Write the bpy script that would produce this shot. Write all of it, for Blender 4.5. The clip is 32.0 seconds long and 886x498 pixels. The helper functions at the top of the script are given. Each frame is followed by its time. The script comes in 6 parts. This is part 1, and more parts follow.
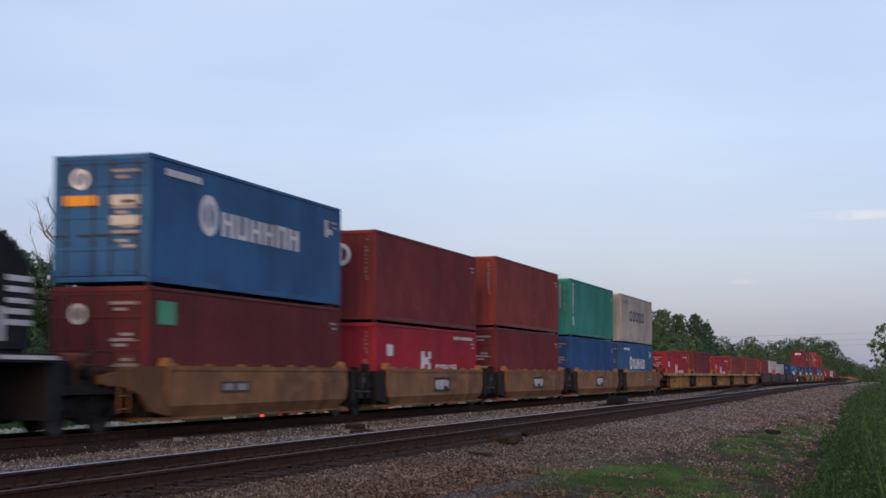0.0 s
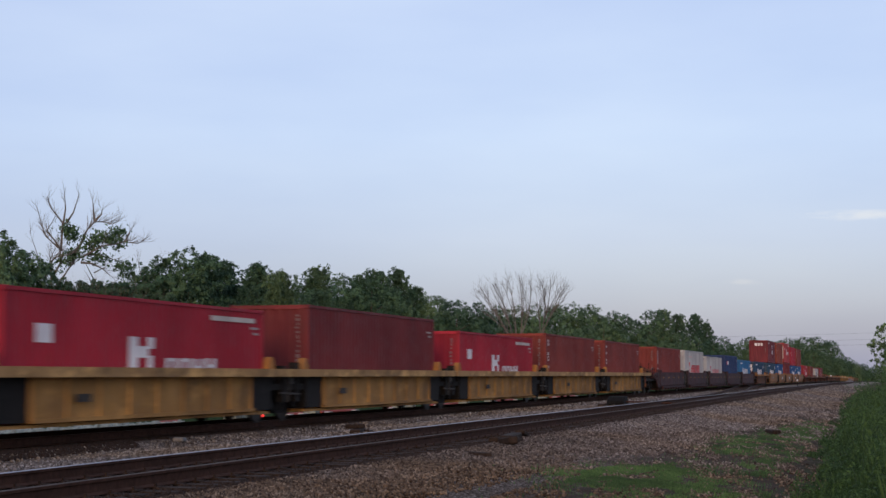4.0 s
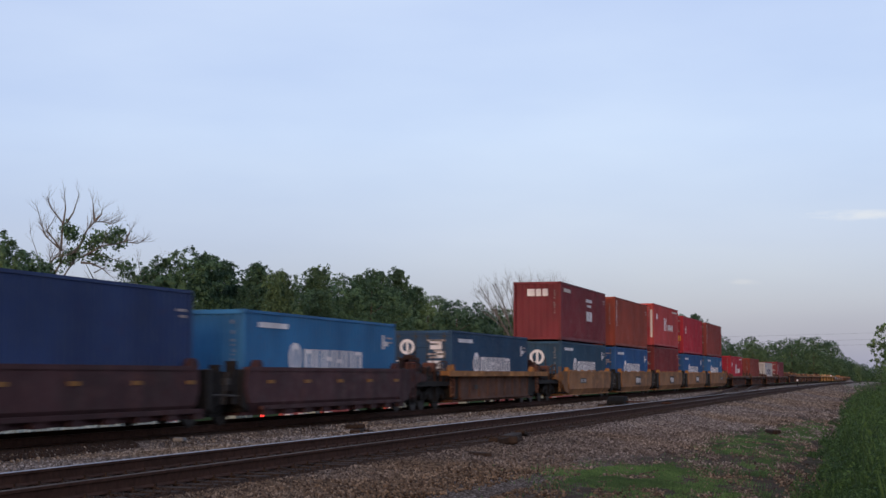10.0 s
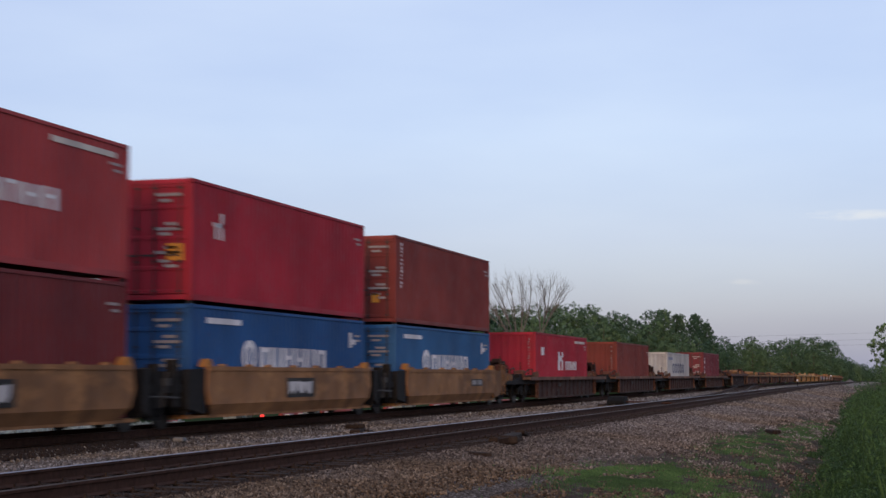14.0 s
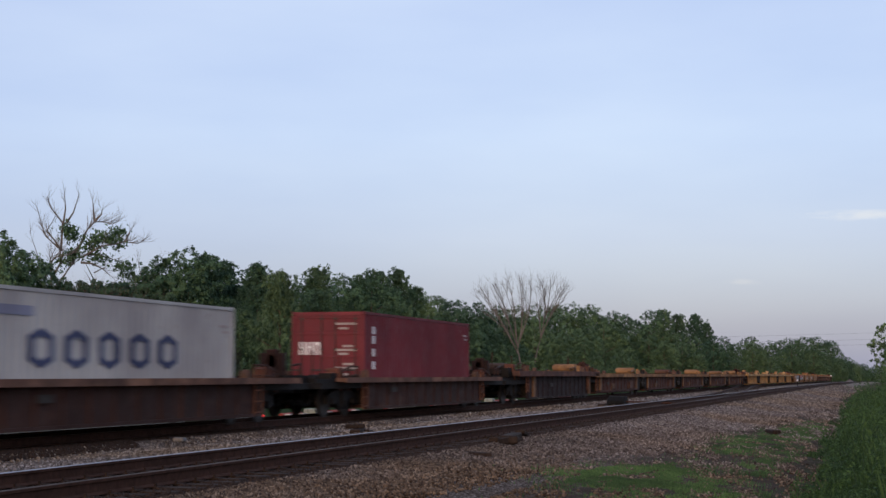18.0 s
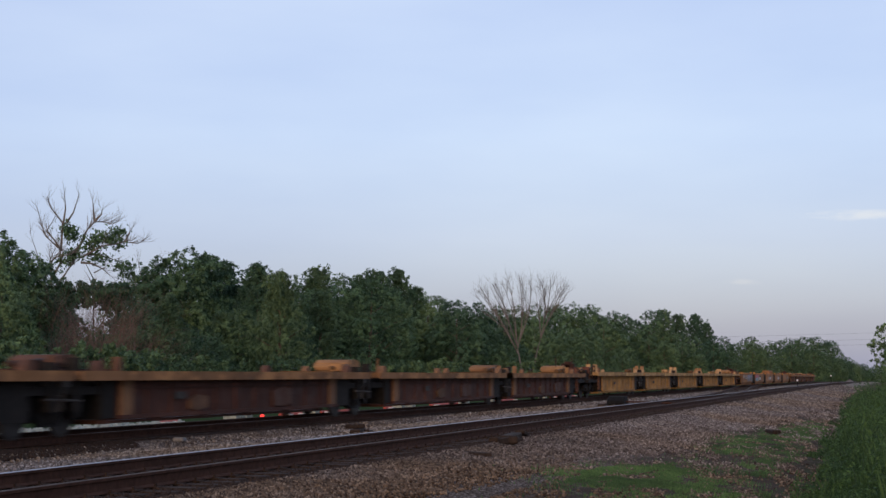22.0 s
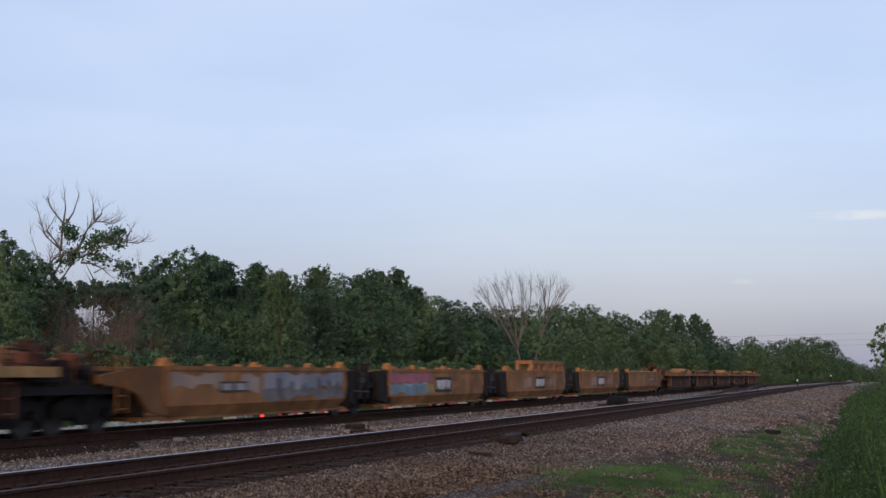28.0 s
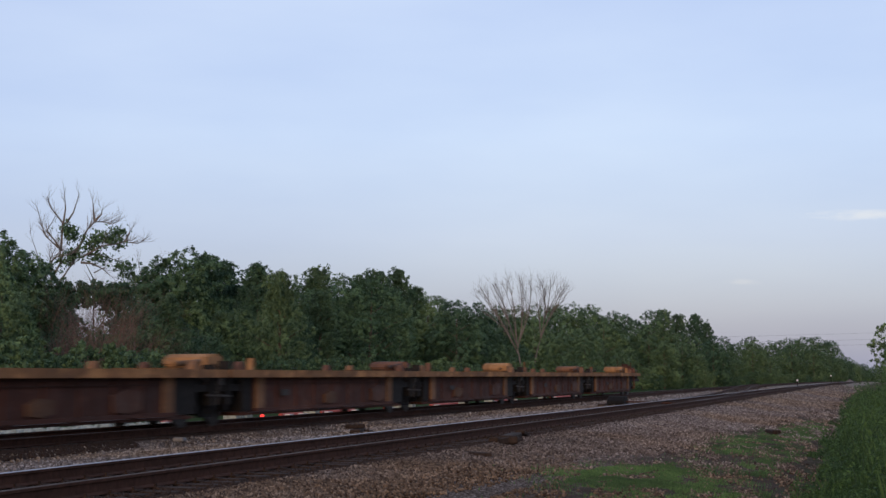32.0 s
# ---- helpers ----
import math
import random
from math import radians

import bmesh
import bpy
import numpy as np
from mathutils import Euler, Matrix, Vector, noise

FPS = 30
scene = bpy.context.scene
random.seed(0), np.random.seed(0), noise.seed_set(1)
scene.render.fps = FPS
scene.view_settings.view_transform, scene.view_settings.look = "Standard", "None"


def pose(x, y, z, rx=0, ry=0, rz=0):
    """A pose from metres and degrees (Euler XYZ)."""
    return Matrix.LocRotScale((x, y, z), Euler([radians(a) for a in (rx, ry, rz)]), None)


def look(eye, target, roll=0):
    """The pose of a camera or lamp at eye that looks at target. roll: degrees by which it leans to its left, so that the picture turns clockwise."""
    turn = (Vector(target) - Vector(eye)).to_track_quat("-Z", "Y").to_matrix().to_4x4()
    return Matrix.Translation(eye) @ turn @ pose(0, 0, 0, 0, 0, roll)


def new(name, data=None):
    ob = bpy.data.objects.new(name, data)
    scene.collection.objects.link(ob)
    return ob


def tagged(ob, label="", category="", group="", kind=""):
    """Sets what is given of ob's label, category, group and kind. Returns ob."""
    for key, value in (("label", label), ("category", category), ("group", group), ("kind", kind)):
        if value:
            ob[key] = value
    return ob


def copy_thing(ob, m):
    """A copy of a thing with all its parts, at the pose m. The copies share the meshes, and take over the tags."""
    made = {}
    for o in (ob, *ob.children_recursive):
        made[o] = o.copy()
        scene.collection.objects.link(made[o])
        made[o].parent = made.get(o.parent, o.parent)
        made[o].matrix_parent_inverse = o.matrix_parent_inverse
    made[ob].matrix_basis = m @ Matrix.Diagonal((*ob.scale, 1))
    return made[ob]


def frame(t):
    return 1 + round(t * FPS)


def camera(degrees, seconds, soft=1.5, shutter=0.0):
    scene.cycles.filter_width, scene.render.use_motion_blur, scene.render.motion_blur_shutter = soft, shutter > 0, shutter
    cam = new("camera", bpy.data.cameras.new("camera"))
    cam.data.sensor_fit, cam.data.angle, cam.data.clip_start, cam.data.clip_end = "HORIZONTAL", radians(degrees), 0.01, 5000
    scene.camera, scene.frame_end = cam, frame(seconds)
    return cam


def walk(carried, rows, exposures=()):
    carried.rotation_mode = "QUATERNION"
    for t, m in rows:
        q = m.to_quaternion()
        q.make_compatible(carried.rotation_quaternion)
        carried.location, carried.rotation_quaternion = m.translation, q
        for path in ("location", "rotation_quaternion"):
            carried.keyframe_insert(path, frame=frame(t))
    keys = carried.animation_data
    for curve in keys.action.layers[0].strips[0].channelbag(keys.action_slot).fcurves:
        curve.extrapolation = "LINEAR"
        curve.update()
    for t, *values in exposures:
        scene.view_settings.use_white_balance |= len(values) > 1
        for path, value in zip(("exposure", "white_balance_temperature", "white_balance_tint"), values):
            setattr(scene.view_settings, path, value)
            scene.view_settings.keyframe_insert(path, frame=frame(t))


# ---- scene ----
# ------------------------------------------------------------------ camera
cam = camera(32.36, 32.0, soft=1.45, shutter=0.5)
EYE = Vector((0.0, 0.0, 1.21))
YAW, PITCH = radians(16.398), radians(4.724)
AIM = EYE + 100 * Vector((math.cos(PITCH) * math.cos(YAW), math.cos(PITCH) * math.sin(YAW), math.sin(PITCH)))
walk(cam, [(0.0, look(EYE, AIM)), (32.0, look(EYE, AIM))])

# x runs along the tracks, away from the camera; y across them
TRAIN_Y = 16.96          # centre line of the train's track, rail tops at z = 0
NEAR_Y = 9.03            # centre line of the nearer track
NEAR_Z = 0.10            # its rail tops
SPEED, GAIN = 21.379, 0.0438


def dip(x):
    """Down the line the land falls away, so that the rails pass over a low crest."""
    return -4.5e-6 * max(0.0, x - 80.0) ** 2


def travelled(t):
    return SPEED * t + GAIN * t * t / 2


# ------------------------------------------------------------------ world and light
EXPOSURE = 0.0
scene.view_settings.exposure = EXPOSURE
SUN_ELEVATION, SUN_FROM = radians(9), Vector((-1.0, -0.10, 0.16))
world = bpy.data.worlds.new("world")
scene.world = world
world.use_nodes = True
wn, wl = world.node_tree.nodes, world.node_tree.links
background = wn["Background"]
sky = wn.new("ShaderNodeTexSky")
sky.sky_type, sky.sun_disc = "NISHITA", False
sky.sun_elevation, sky.sun_rotation = SUN_ELEVATION, math.atan2(-1.0, -0.10)
sky.air_density, sky.dust_density, sky.ozone_density = 1.0, 1.5, 1.5
# high thin cloud over the whole sky
wc = wn.new("ShaderNodeTexCoord")
wm = wn.new("ShaderNodeMapping")
wm.inputs["Scale"].default_value = (1.2, 1.2, 5.0)
wl.new(wc.outputs["Generated"], wm.inputs["Vector"])
wno = wn.new("ShaderNodeTexNoise")
wno.inputs["Scale"].default_value, wno.inputs["Detail"].default_value = 1.6, 5.0
wno.inputs["Roughness"].default_value = 0.5
wl.new(wm.outputs["Vector"], wno.inputs["Vector"])
wr = wn.new("ShaderNodeValToRGB")
wr.color_ramp.elements[0].position, wr.color_ramp.elements[1].position = 0.30, 0.70
wr.color_ramp.elements[0].color, wr.color_ramp.elements[1].color = (0.395, 0.462, 0.710, 1), (0.560, 0.622, 0.795, 1)
wl.new(wno.outputs["Fac"], wr.inputs["Fac"])
# the veil of cloud greys towards the horizon
wsep = wn.new("ShaderNodeSeparateXYZ")
wl.new(wc.outputs["Generated"], wsep.inputs["Vector"])
wh = wn.new("ShaderNodeValToRGB")
wh.color_ramp.elements[0].position, wh.color_ramp.elements[1].position = 0.03, 0.155
wh.color_ramp.elements[0].color, wh.color_ramp.elements[1].color = (0.600, 0.565, 0.640, 1), (1.05, 1.037, 1.054, 1)
haze = wh.color_ramp.elements.new(0.09)
haze.color = (0.815, 0.778, 0.872, 1)
wl.new(wsep.outputs["Z"], wh.inputs["Fac"])
wmul = wn.new("ShaderNodeMix")
wmul.data_type, wmul.blend_type = "RGBA", "MULTIPLY"
wmul.inputs[0].default_value = 1.0
wl.new(wr.outputs["Color"], wmul.inputs[6])
wl.new(wh.outputs["Color"], wmul.inputs[7])
wback = wn.new("ShaderNodeBackground")
wback.inputs["Strength"].default_value = 0.86
wl.new(wmul.outputs[2], wback.inputs["Color"])
background.inputs["Strength"].default_value = 0.06
wl.new(sky.outputs["Color"], background.inputs["Color"])


def cloud_streak(centre, wide, high, strength):
    """A thin evening cloud round a bearing, torn by noise."""
    sub = wn.new("ShaderNodeVectorMath")
    sub.operation = "SUBTRACT"
    sub.inputs[1].default_value = centre
    wl.new(wc.outputs["Generated"], sub.inputs[0])
    mul = wn.new("ShaderNodeVectorMath")
    mul.operation = "MULTIPLY"
    mul.inputs[1].default_value = (0.0, 1 / wide, 1 / high)
    wl.new(sub.outputs[0], mul.inputs[0])
    ln = wn.new("ShaderNodeVectorMath")
    ln.operation = "LENGTH"
    wl.new(mul.outputs[0], ln.inputs[0])
    nz = wn.new("ShaderNodeTexNoise")
    nz.inputs["Scale"].default_value, nz.inputs["Detail"].default_value = 60.0, 4.0
    wl.new(wm.outputs["Vector"], nz.inputs["Vector"])
    mx = wn.new("ShaderNodeMath")
    mx.operation = "MULTIPLY_ADD"
    mx.inputs[1].default_value = 1.3
    wl.new(nz.outputs["Fac"], mx.inputs[0])
    wl.new(ln.outputs["Value"], mx.inputs[2])
    mr = wn.new("ShaderNodeMapRange")
    mr.interpolation_type = "SMOOTHSTEP"
    mr.inputs["From Min"].default_value, mr.inputs["From Max"].default_value = 1.55, 0.55
    mr.inputs["To Max"].default_value = strength
    wl.new(mx.outputs[0], mr.inputs["Value"])
    return mr.outputs[0]


streak_sum = wn.new("ShaderNodeMath")
streak_sum.operation = "ADD"
wl.new(cloud_streak((0.9946, 0.012, 0.1008), 0.052, 0.0050, 0.6), streak_sum.inputs[0])
wl.new(cloud_streak((0.9938, 0.092, 0.0600), 0.016, 0.0030, 0.22), streak_sum.inputs[1])
wstreak = wn.new("ShaderNodeMix")
wstreak.data_type = "RGBA"
wstreak.inputs[7].default_value = (0.72, 0.66, 0.70, 1)
wl.new(streak_sum.outputs[0], wstreak.inputs[0])
wl.new(wmul.outputs[2], wstreak.inputs[6])
wl.new(wstreak.outputs[2], wback.inputs["Color"])
wadd = wn.new("ShaderNodeAddShader")
wl.new(background.outputs[0], wadd.inputs[0])
wl.new(wback.outputs[0], wadd.inputs[1])
wl.new(wadd.outputs[0], wn["World Output"].inputs["Surface"])

sun = bpy.data.lights.new("sun", "SUN")
sun.energy, sun.angle, sun.color = 1.7, radians(22), (1.0, 0.66, 0.44)
sun_ob = new("sun", sun)
sun_ob.matrix_world = look(SUN_FROM * 50, (0, 0, 0))


# ------------------------------------------------------------------ materials
def nodes_of(name, rough=0.8, metal=0.0):
    m = bpy.data.materials.new(name)
    m.use_nodes = True
    n, l = m.node_tree.nodes, m.node_tree.links
    b = n["Principled BSDF"]
    b.inputs["Roughness"].default_value, b.inputs["Metallic"].default_value = rough, metal
    b.inputs["Specular IOR Level"].default_value = 0.22
    return m, n, l, b


def noise_node(n, l, scale, detail=4.0, rough=0.55, coord="Object", stretch=None):
    tc = n.new("ShaderNodeTexCoord")
    t = n.new("ShaderNodeTexNoise")
    t.inputs["Scale"].default_value, t.inputs["Detail"].default_value, t.inputs["Roughness"].default_value = scale, detail, rough
    src = tc.outputs[coord]
    if stretch:
        mp = n.new("ShaderNodeMapping")
        mp.inputs["Scale"].default_value = stretch
        l.new(src, mp.inputs["Vector"])
        src = mp.outputs["Vector"]
    l.new(src, t.inputs["Vector"])
    return t.outputs["Fac"]


def ramp_node(n, l, fac, *stops):
    r = n.new("ShaderNodeValToRGB")
    e = r.color_ramp.elements
    while len(e) < len(stops):
        e.new(0.5)
    for k, (p, c) in zip(e, stops):
        k.position = p
        k.color = (*c, 1) if len(c) == 3 else c
    l.new(fac, r.inputs["Fac"])
    return r.outputs["Color"]


def mix_node(n, l, fac, a, b, blend="MIX"):
    x = n.new("ShaderNodeMix")
    x.data_type, x.blend_type = "RGBA", blend
    for sock, v in ((x.inputs[0], fac), (x.inputs[6], a), (x.inputs[7], b)):
        if isinstance(v, (int, float)):
            sock.default_value = v
        elif isinstance(v, tuple):
            sock.default_value = (*v, 1) if len(v) == 3 else v
        else:
            l.new(v, sock)
    return x.outputs[2]


def bump_node(n, l, b, height, strength=0.3, distance=0.02):
    x = n.new("ShaderNodeBump")
    x.inputs["Strength"].default_value, x.inputs["Distance"].default_value = strength, distance
    l.new(height, x.inputs["Height"])
    l.new(x.outputs["Normal"], b.inputs["Normal"])


def object_colour(n):
    return n.new("ShaderNodeObjectInfo").outputs["Color"]


def painted(name, rust=0.35, rough=0.55, streak=0.12, blotch=0.0):
    """Paint in the object's own colour, faded in patches, streaked downwards and rusted in places."""
    m, n, l, b = nodes_of(name, rough)
    base = object_colour(n)
    fade = noise_node(n, l, 0.55, 3)
    col = mix_node(n, l, 1.0, base, ramp_node(n, l, fade, (0.30, (0.68, 0.64, 0.66)), (0.70, (1.16, 1.13, 1.12))), "MULTIPLY")
    down = noise_node(n, l, 1.0, 5, 0.6, stretch=(2.2, 2.2, 0.30))
    col = mix_node(n, l, streak, col, ramp_node(n, l, down, (0.34, (0.10, 0.08, 0.07)), (0.66, (1, 1, 1))), "MULTIPLY")
    if blotch:
        ochre = noise_node(n, l, 0.9, 6, 0.65, stretch=(1.0, 1.0, 1.6))
        col = mix_node(n, l, ramp_node(n, l, ochre, (0.52, (0, 0, 0)), (0.64, (blotch,) * 3)), col, mix_node(n, l, 1.0, base, (1.70, 1.62, 1.45), "MULTIPLY"))
        soot = noise_node(n, l, 0.7, 5, 0.6, stretch=(1.0, 3.0, 0.8))
        col = mix_node(n, l, ramp_node(n, l, soot, (0.30, (blotch,) * 3), (0.46, (0, 0, 0))), col, (0.022, 0.018, 0.016))
    spots = noise_node(n, l, 2.2, 8, 0.7)
    mask = ramp_node(n, l, spots, (0.60, (0, 0, 0)), (0.72, (rust, rust, rust)))
    col = mix_node(n, l, mask, col, (0.11, 0.05, 0.028))
    l.new(col, b.inputs["Base Color"])
    l.new(ramp_node(n, l, spots, (0.3, (rough - 0.1,) * 3), (0.7, (min(1, rough + 0.3),) * 3)), b.inputs["Roughness"])
    bump_node(n, l, b, noise_node(n, l, 18, 4), 0.12, 0.01)
    return m


def plain(name, colour, rough=0.8, metal=0.0, vary=0.3, scale=6.0, bump=0.2):
    m, n, l, b = nodes_of(name, rough, metal)
    f = noise_node(n, l, scale, 6, 0.6)
    lo, hi = tuple(c * (1 - vary) for c in colour), tuple(min(1, c * (1 + vary)) for c in colour)
    g = noise_node(n, l, scale * 0.15, 3)
    col = mix_node(n, l, 1.0, ramp_node(n, l, f, (0.3, lo), (0.7, hi)), ramp_node(n, l, g, (0.3, (0.8, 0.8, 0.8)), (0.7, (1.1, 1.1, 1.1))), "MULTIPLY")
    l.new(col, b.inputs["Base Color"])
    bump_node(n, l, b, f, bump, 0.01)
    b.inputs["Specular IOR Level"].default_value = 0.5 if metal else 0.15
    return m


PAINT = painted("container_paint", streak=0.07)
CAR_PAINT = painted("wagon_paint", rust=0.75, rough=0.7, streak=0.18, blotch=0.50)
DECK_PAINT = painted("worn_walkway_paint", rust=0.9, rough=0.75, streak=0.3, blotch=0.8)
MARK = painted("marking_paint", rust=0.12, rough=0.6, streak=0.2)
STEEL_DARK = plain("dark_running_gear", (0.014, 0.012, 0.011), 0.75, 0.0, 0.4, 9)
WHEEL_STEEL = plain("wheel_steel", (0.035, 0.030, 0.027), 0.65, 0.2, 0.3, 6)
RAIL_SIDE = plain("rusty_rail", (0.046, 0.022, 0.015), 0.9, 0.0, 0.35, 8)
RAIL_DULL = plain("dull_rail_head", (0.080, 0.060, 0.050), 0.75, 0.0, 0.25, 3, 0.05)
RAIL_TOP = plain("worn_rail_head", (0.30, 0.30, 0.32), 0.42, 0.8, 0.15, 3, 0.05)
TARRED = plain("tarred_iron", (0.008, 0.008, 0.008), 0.95, 0.0, 0.4, 9)
TIE_WOOD = plain("creosoted_wood", (0.030, 0.020, 0.015), 0.9, 0.0, 0.45, 10, 0.6)
BARK = plain("bark", (0.10, 0.080, 0.062), 0.95, 0.0, 0.4, 5, 0.6)
DEAD_WOOD = plain("bleached_dead_wood", (0.130, 0.118, 0.110), 0.9, 0.0, 0.3, 4, 0.4)
RUBBER = plain("black_rubber", (0.02, 0.02, 0.02), 0.8)
WIRE = plain("wire", (0.08, 0.08, 0.09), 0.6)


def leaf_material(name, dark, light):
    m, n, l, b = nodes_of(name, 0.7)
    rnd = n.new("ShaderNodeNewGeometry").outputs["Random Per Island"]
    patch = noise_node(n, l, 0.55, 4, 0.6)
    col = mix_node(n, l, rnd, dark, light)
    col = mix_node(n, l, 1.0, col, ramp_node(n, l, patch, (0.34, (0.50, 0.55, 0.58)), (0.66, (1.36, 1.30, 1.16))), "MULTIPLY")
    own = n.new("ShaderNodeObjectInfo").outputs["Random"]
    col = mix_node(n, l, 1.0, col, ramp_node(n, l, own, (0.0, (0.62, 0.72, 0.76)), (1.0, (1.28, 1.18, 1.0))), "MULTIPLY")
    l.new(col, b.inputs["Base Color"])
    b.inputs["Specular IOR Level"].default_value = 0.25
    tr = n.new("ShaderNodeBsdfTranslucent")
    l.new(col, tr.inputs["Color"])
    mx = n.new("ShaderNodeMixShader")
    mx.inputs[0].default_value = 0.20
    l.new(b.outputs[0], mx.inputs[1])
    l.new(tr.outputs[0], mx.inputs[2])
    l.new(mx.outputs[0], n["Material Output"].inputs["Surface"])
    return m


LEAF = leaf_material("leaves", (0.052, 0.101, 0.055), (0.096, 0.168, 0.092))
LEAF_PINE = leaf_material("dark_leaves", (0.050, 0.097, 0.059), (0.090, 0.157, 0.093))
# a trace of distance haze in the colour: dark leaves slightly paler and bluer
LEAF_HAZED = leaf_material("hazed_leaves", (0.056, 0.108, 0.061), (0.096, 0.164, 0.090))
GRASS = leaf_material("grass", (0.034, 0.080, 0.034), (0.086, 0.164, 0.066))
WEED = leaf_material("weeds", (0.020, 0.050, 0.019), (0.078, 0.148, 0.052))


def ground_material():
    """Crushed stone by the tracks, dirt and turf past it, and a green floor behind."""
    m, n, l, b = nodes_of("ground", 0.95)
    tc = n.new("ShaderNodeTexCoord")
    sep = n.new("ShaderNodeSeparateXYZ")
    l.new(tc.outputs["Object"], sep.inputs["Vector"])
    cell = n.new("ShaderNodeTexVoronoi")
    cell.inputs["Scale"].default_value = 26.0
    l.new(tc.outputs["Object"], cell.inputs["Vector"])
    cg = n.new("ShaderNodeSeparateColor")
    l.new(cell.outputs["Color"], cg.inputs[0])
    stone = ramp_node(n, l, cg.outputs[0], (0.0, (0.066, 0.052, 0.044)), (0.35, (0.130, 0.106, 0.091)), (0.75, (0.21, 0.178, 0.156)), (1.0, (0.36, 0.32, 0.29)))
    # stones darken towards their edges, painting in the shade between them
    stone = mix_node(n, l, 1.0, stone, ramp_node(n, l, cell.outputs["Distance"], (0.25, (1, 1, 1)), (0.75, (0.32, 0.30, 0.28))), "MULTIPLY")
    big = noise_node(n, l, 0.35, 4)
    stone = mix_node(n, l, 1.0, stone, ramp_node(n, l, big, (0.3, (0.80, 0.76, 0.74)), (0.7, (1.12, 1.1, 1.1))), "MULTIPLY")
    # stone turns paler farther down the line
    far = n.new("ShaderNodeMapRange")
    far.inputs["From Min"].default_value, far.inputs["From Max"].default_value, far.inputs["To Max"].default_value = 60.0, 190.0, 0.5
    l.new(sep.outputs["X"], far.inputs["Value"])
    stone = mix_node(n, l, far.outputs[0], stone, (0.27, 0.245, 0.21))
    # brake dust and rust beside the nearer track
    dirt = mix_node(n, l, noise_node(n, l, 3.0, 8, 0.7), (0.020, 0.015, 0.012), (0.092, 0.072, 0.056))
    green = mix_node(n, l, noise_node(n, l, 5.0, 6, 0.7), (0.016, 0.028, 0.011), (0.042, 0.072, 0.024))
    wob = noise_node(n, l, 0.55, 5, 0.65)

    def band(y0, y1, amount):
        add = n.new("ShaderNodeMath")
        add.operation = "MULTIPLY_ADD"
        add.inputs[1].default_value = amount
        l.new(wob, add.inputs[0])
        l.new(sep.outputs["Y"], add.inputs[2])
        mr = n.new("ShaderNodeMapRange")
        mr.inputs["From Min"].default_value, mr.inputs["From Max"].default_value = y0 + amount / 2, y1 + amount / 2
        l.new(add.outputs[0], mr.inputs["Value"])
        return mr.outputs[0]

    mixed = mix_node(n, l, ramp_node(n, l, noise_node(n, l, 1.1, 6, 0.7), (0.50, (0, 0, 0)), (0.66, (0.75, 0.75, 0.75))), dirt, stone)
    mixed = mix_node(n, l, ramp_node(n, l, noise_node(n, l, 0.45, 5, 0.7), (0.56, (0, 0, 0)), (0.70, (0.7, 0.7, 0.7))), mixed, green)
    grime = mix_node(n, l, noise_node(n, l, 6.0, 6, 0.7), (0.018, 0.011, 0.008), (0.052, 0.034, 0.025))
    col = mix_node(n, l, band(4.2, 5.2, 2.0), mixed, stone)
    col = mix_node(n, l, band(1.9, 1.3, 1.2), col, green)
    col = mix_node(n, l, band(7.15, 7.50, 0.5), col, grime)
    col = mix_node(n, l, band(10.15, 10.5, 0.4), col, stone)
    col = mix_node(n, l, band(15.35, 15.75, 0.4), col, grime)
    col = mix_node(n, l, band(20.0, 22.5, 3.0), col, green)
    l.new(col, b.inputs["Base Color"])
    b.inputs["Specular IOR Level"].default_value = 0.03
    bump_node(n, l, b, cell.outputs["Distance"], 0.9, -0.04)
    return m


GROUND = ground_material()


# ------------------------------------------------------------------ mesh helpers
def box(bm, x0, x1, y0, y1, z0, z1):
    v = [bm.verts.new(p) for p in ((x0, y0, z0), (x1, y0, z0), (x1, y1, z0), (x0, y1, z0), (x0, y0, z1), (x1, y0, z1), (x1, y1, z1), (x0, y1, z1))]
    for f in ((3, 2, 1, 0), (4, 5, 6, 7), (0, 1, 5, 4), (1, 2, 6, 5), (2, 3, 7, 6), (3, 0, 4, 7)):
        bm.faces.new([v[i] for i in f])
    return v


def prism(bm, outline, axis, a, b):
    """An outline of 2D points swept along an axis ('x': points are y, z; 'y': x, z; 'z': x, y)."""
    def at(p, d):
        return {"x": (d, p[0], p[1]), "y": (p[0], d, p[1]), "z": (p[0], p[1], d)}[axis]
    lo = [bm.verts.new(at(p, a)) for p in outline]
    hi = [bm.verts.new(at(p, b)) for p in outline]
    k = len(outline)
    bm.faces.new(lo)
    bm.faces.new(hi[::-1])
    for i in range(k):
        bm.faces.new((lo[i], hi[i], hi[(i + 1) % k], lo[(i + 1) % k]))


def rod(bm, p, q, r0, r1=None, sides=8, cap=True):
    p, q = Vector(p), Vector(q)
    r1 = r0 if r1 is None else r1
    rot = (q - p).to_track_quat("Z", "Y").to_matrix()
    rings = []
    for c, r in ((p, r0), (q, r1)):
        rings.append([bm.verts.new(c + rot @ Vector((r * math.cos(2 * math.pi * i / sides), r * math.sin(2 * math.pi * i / sides), 0))) for i in range(sides)])
    for i in range(sides):
        j = (i + 1) % sides
        bm.faces.new((rings[0][i], rings[0][j], rings[1][j], rings[1][i]))
    if cap:
        bm.faces.new(rings[0][::-1])
        bm.faces.new(rings[1])


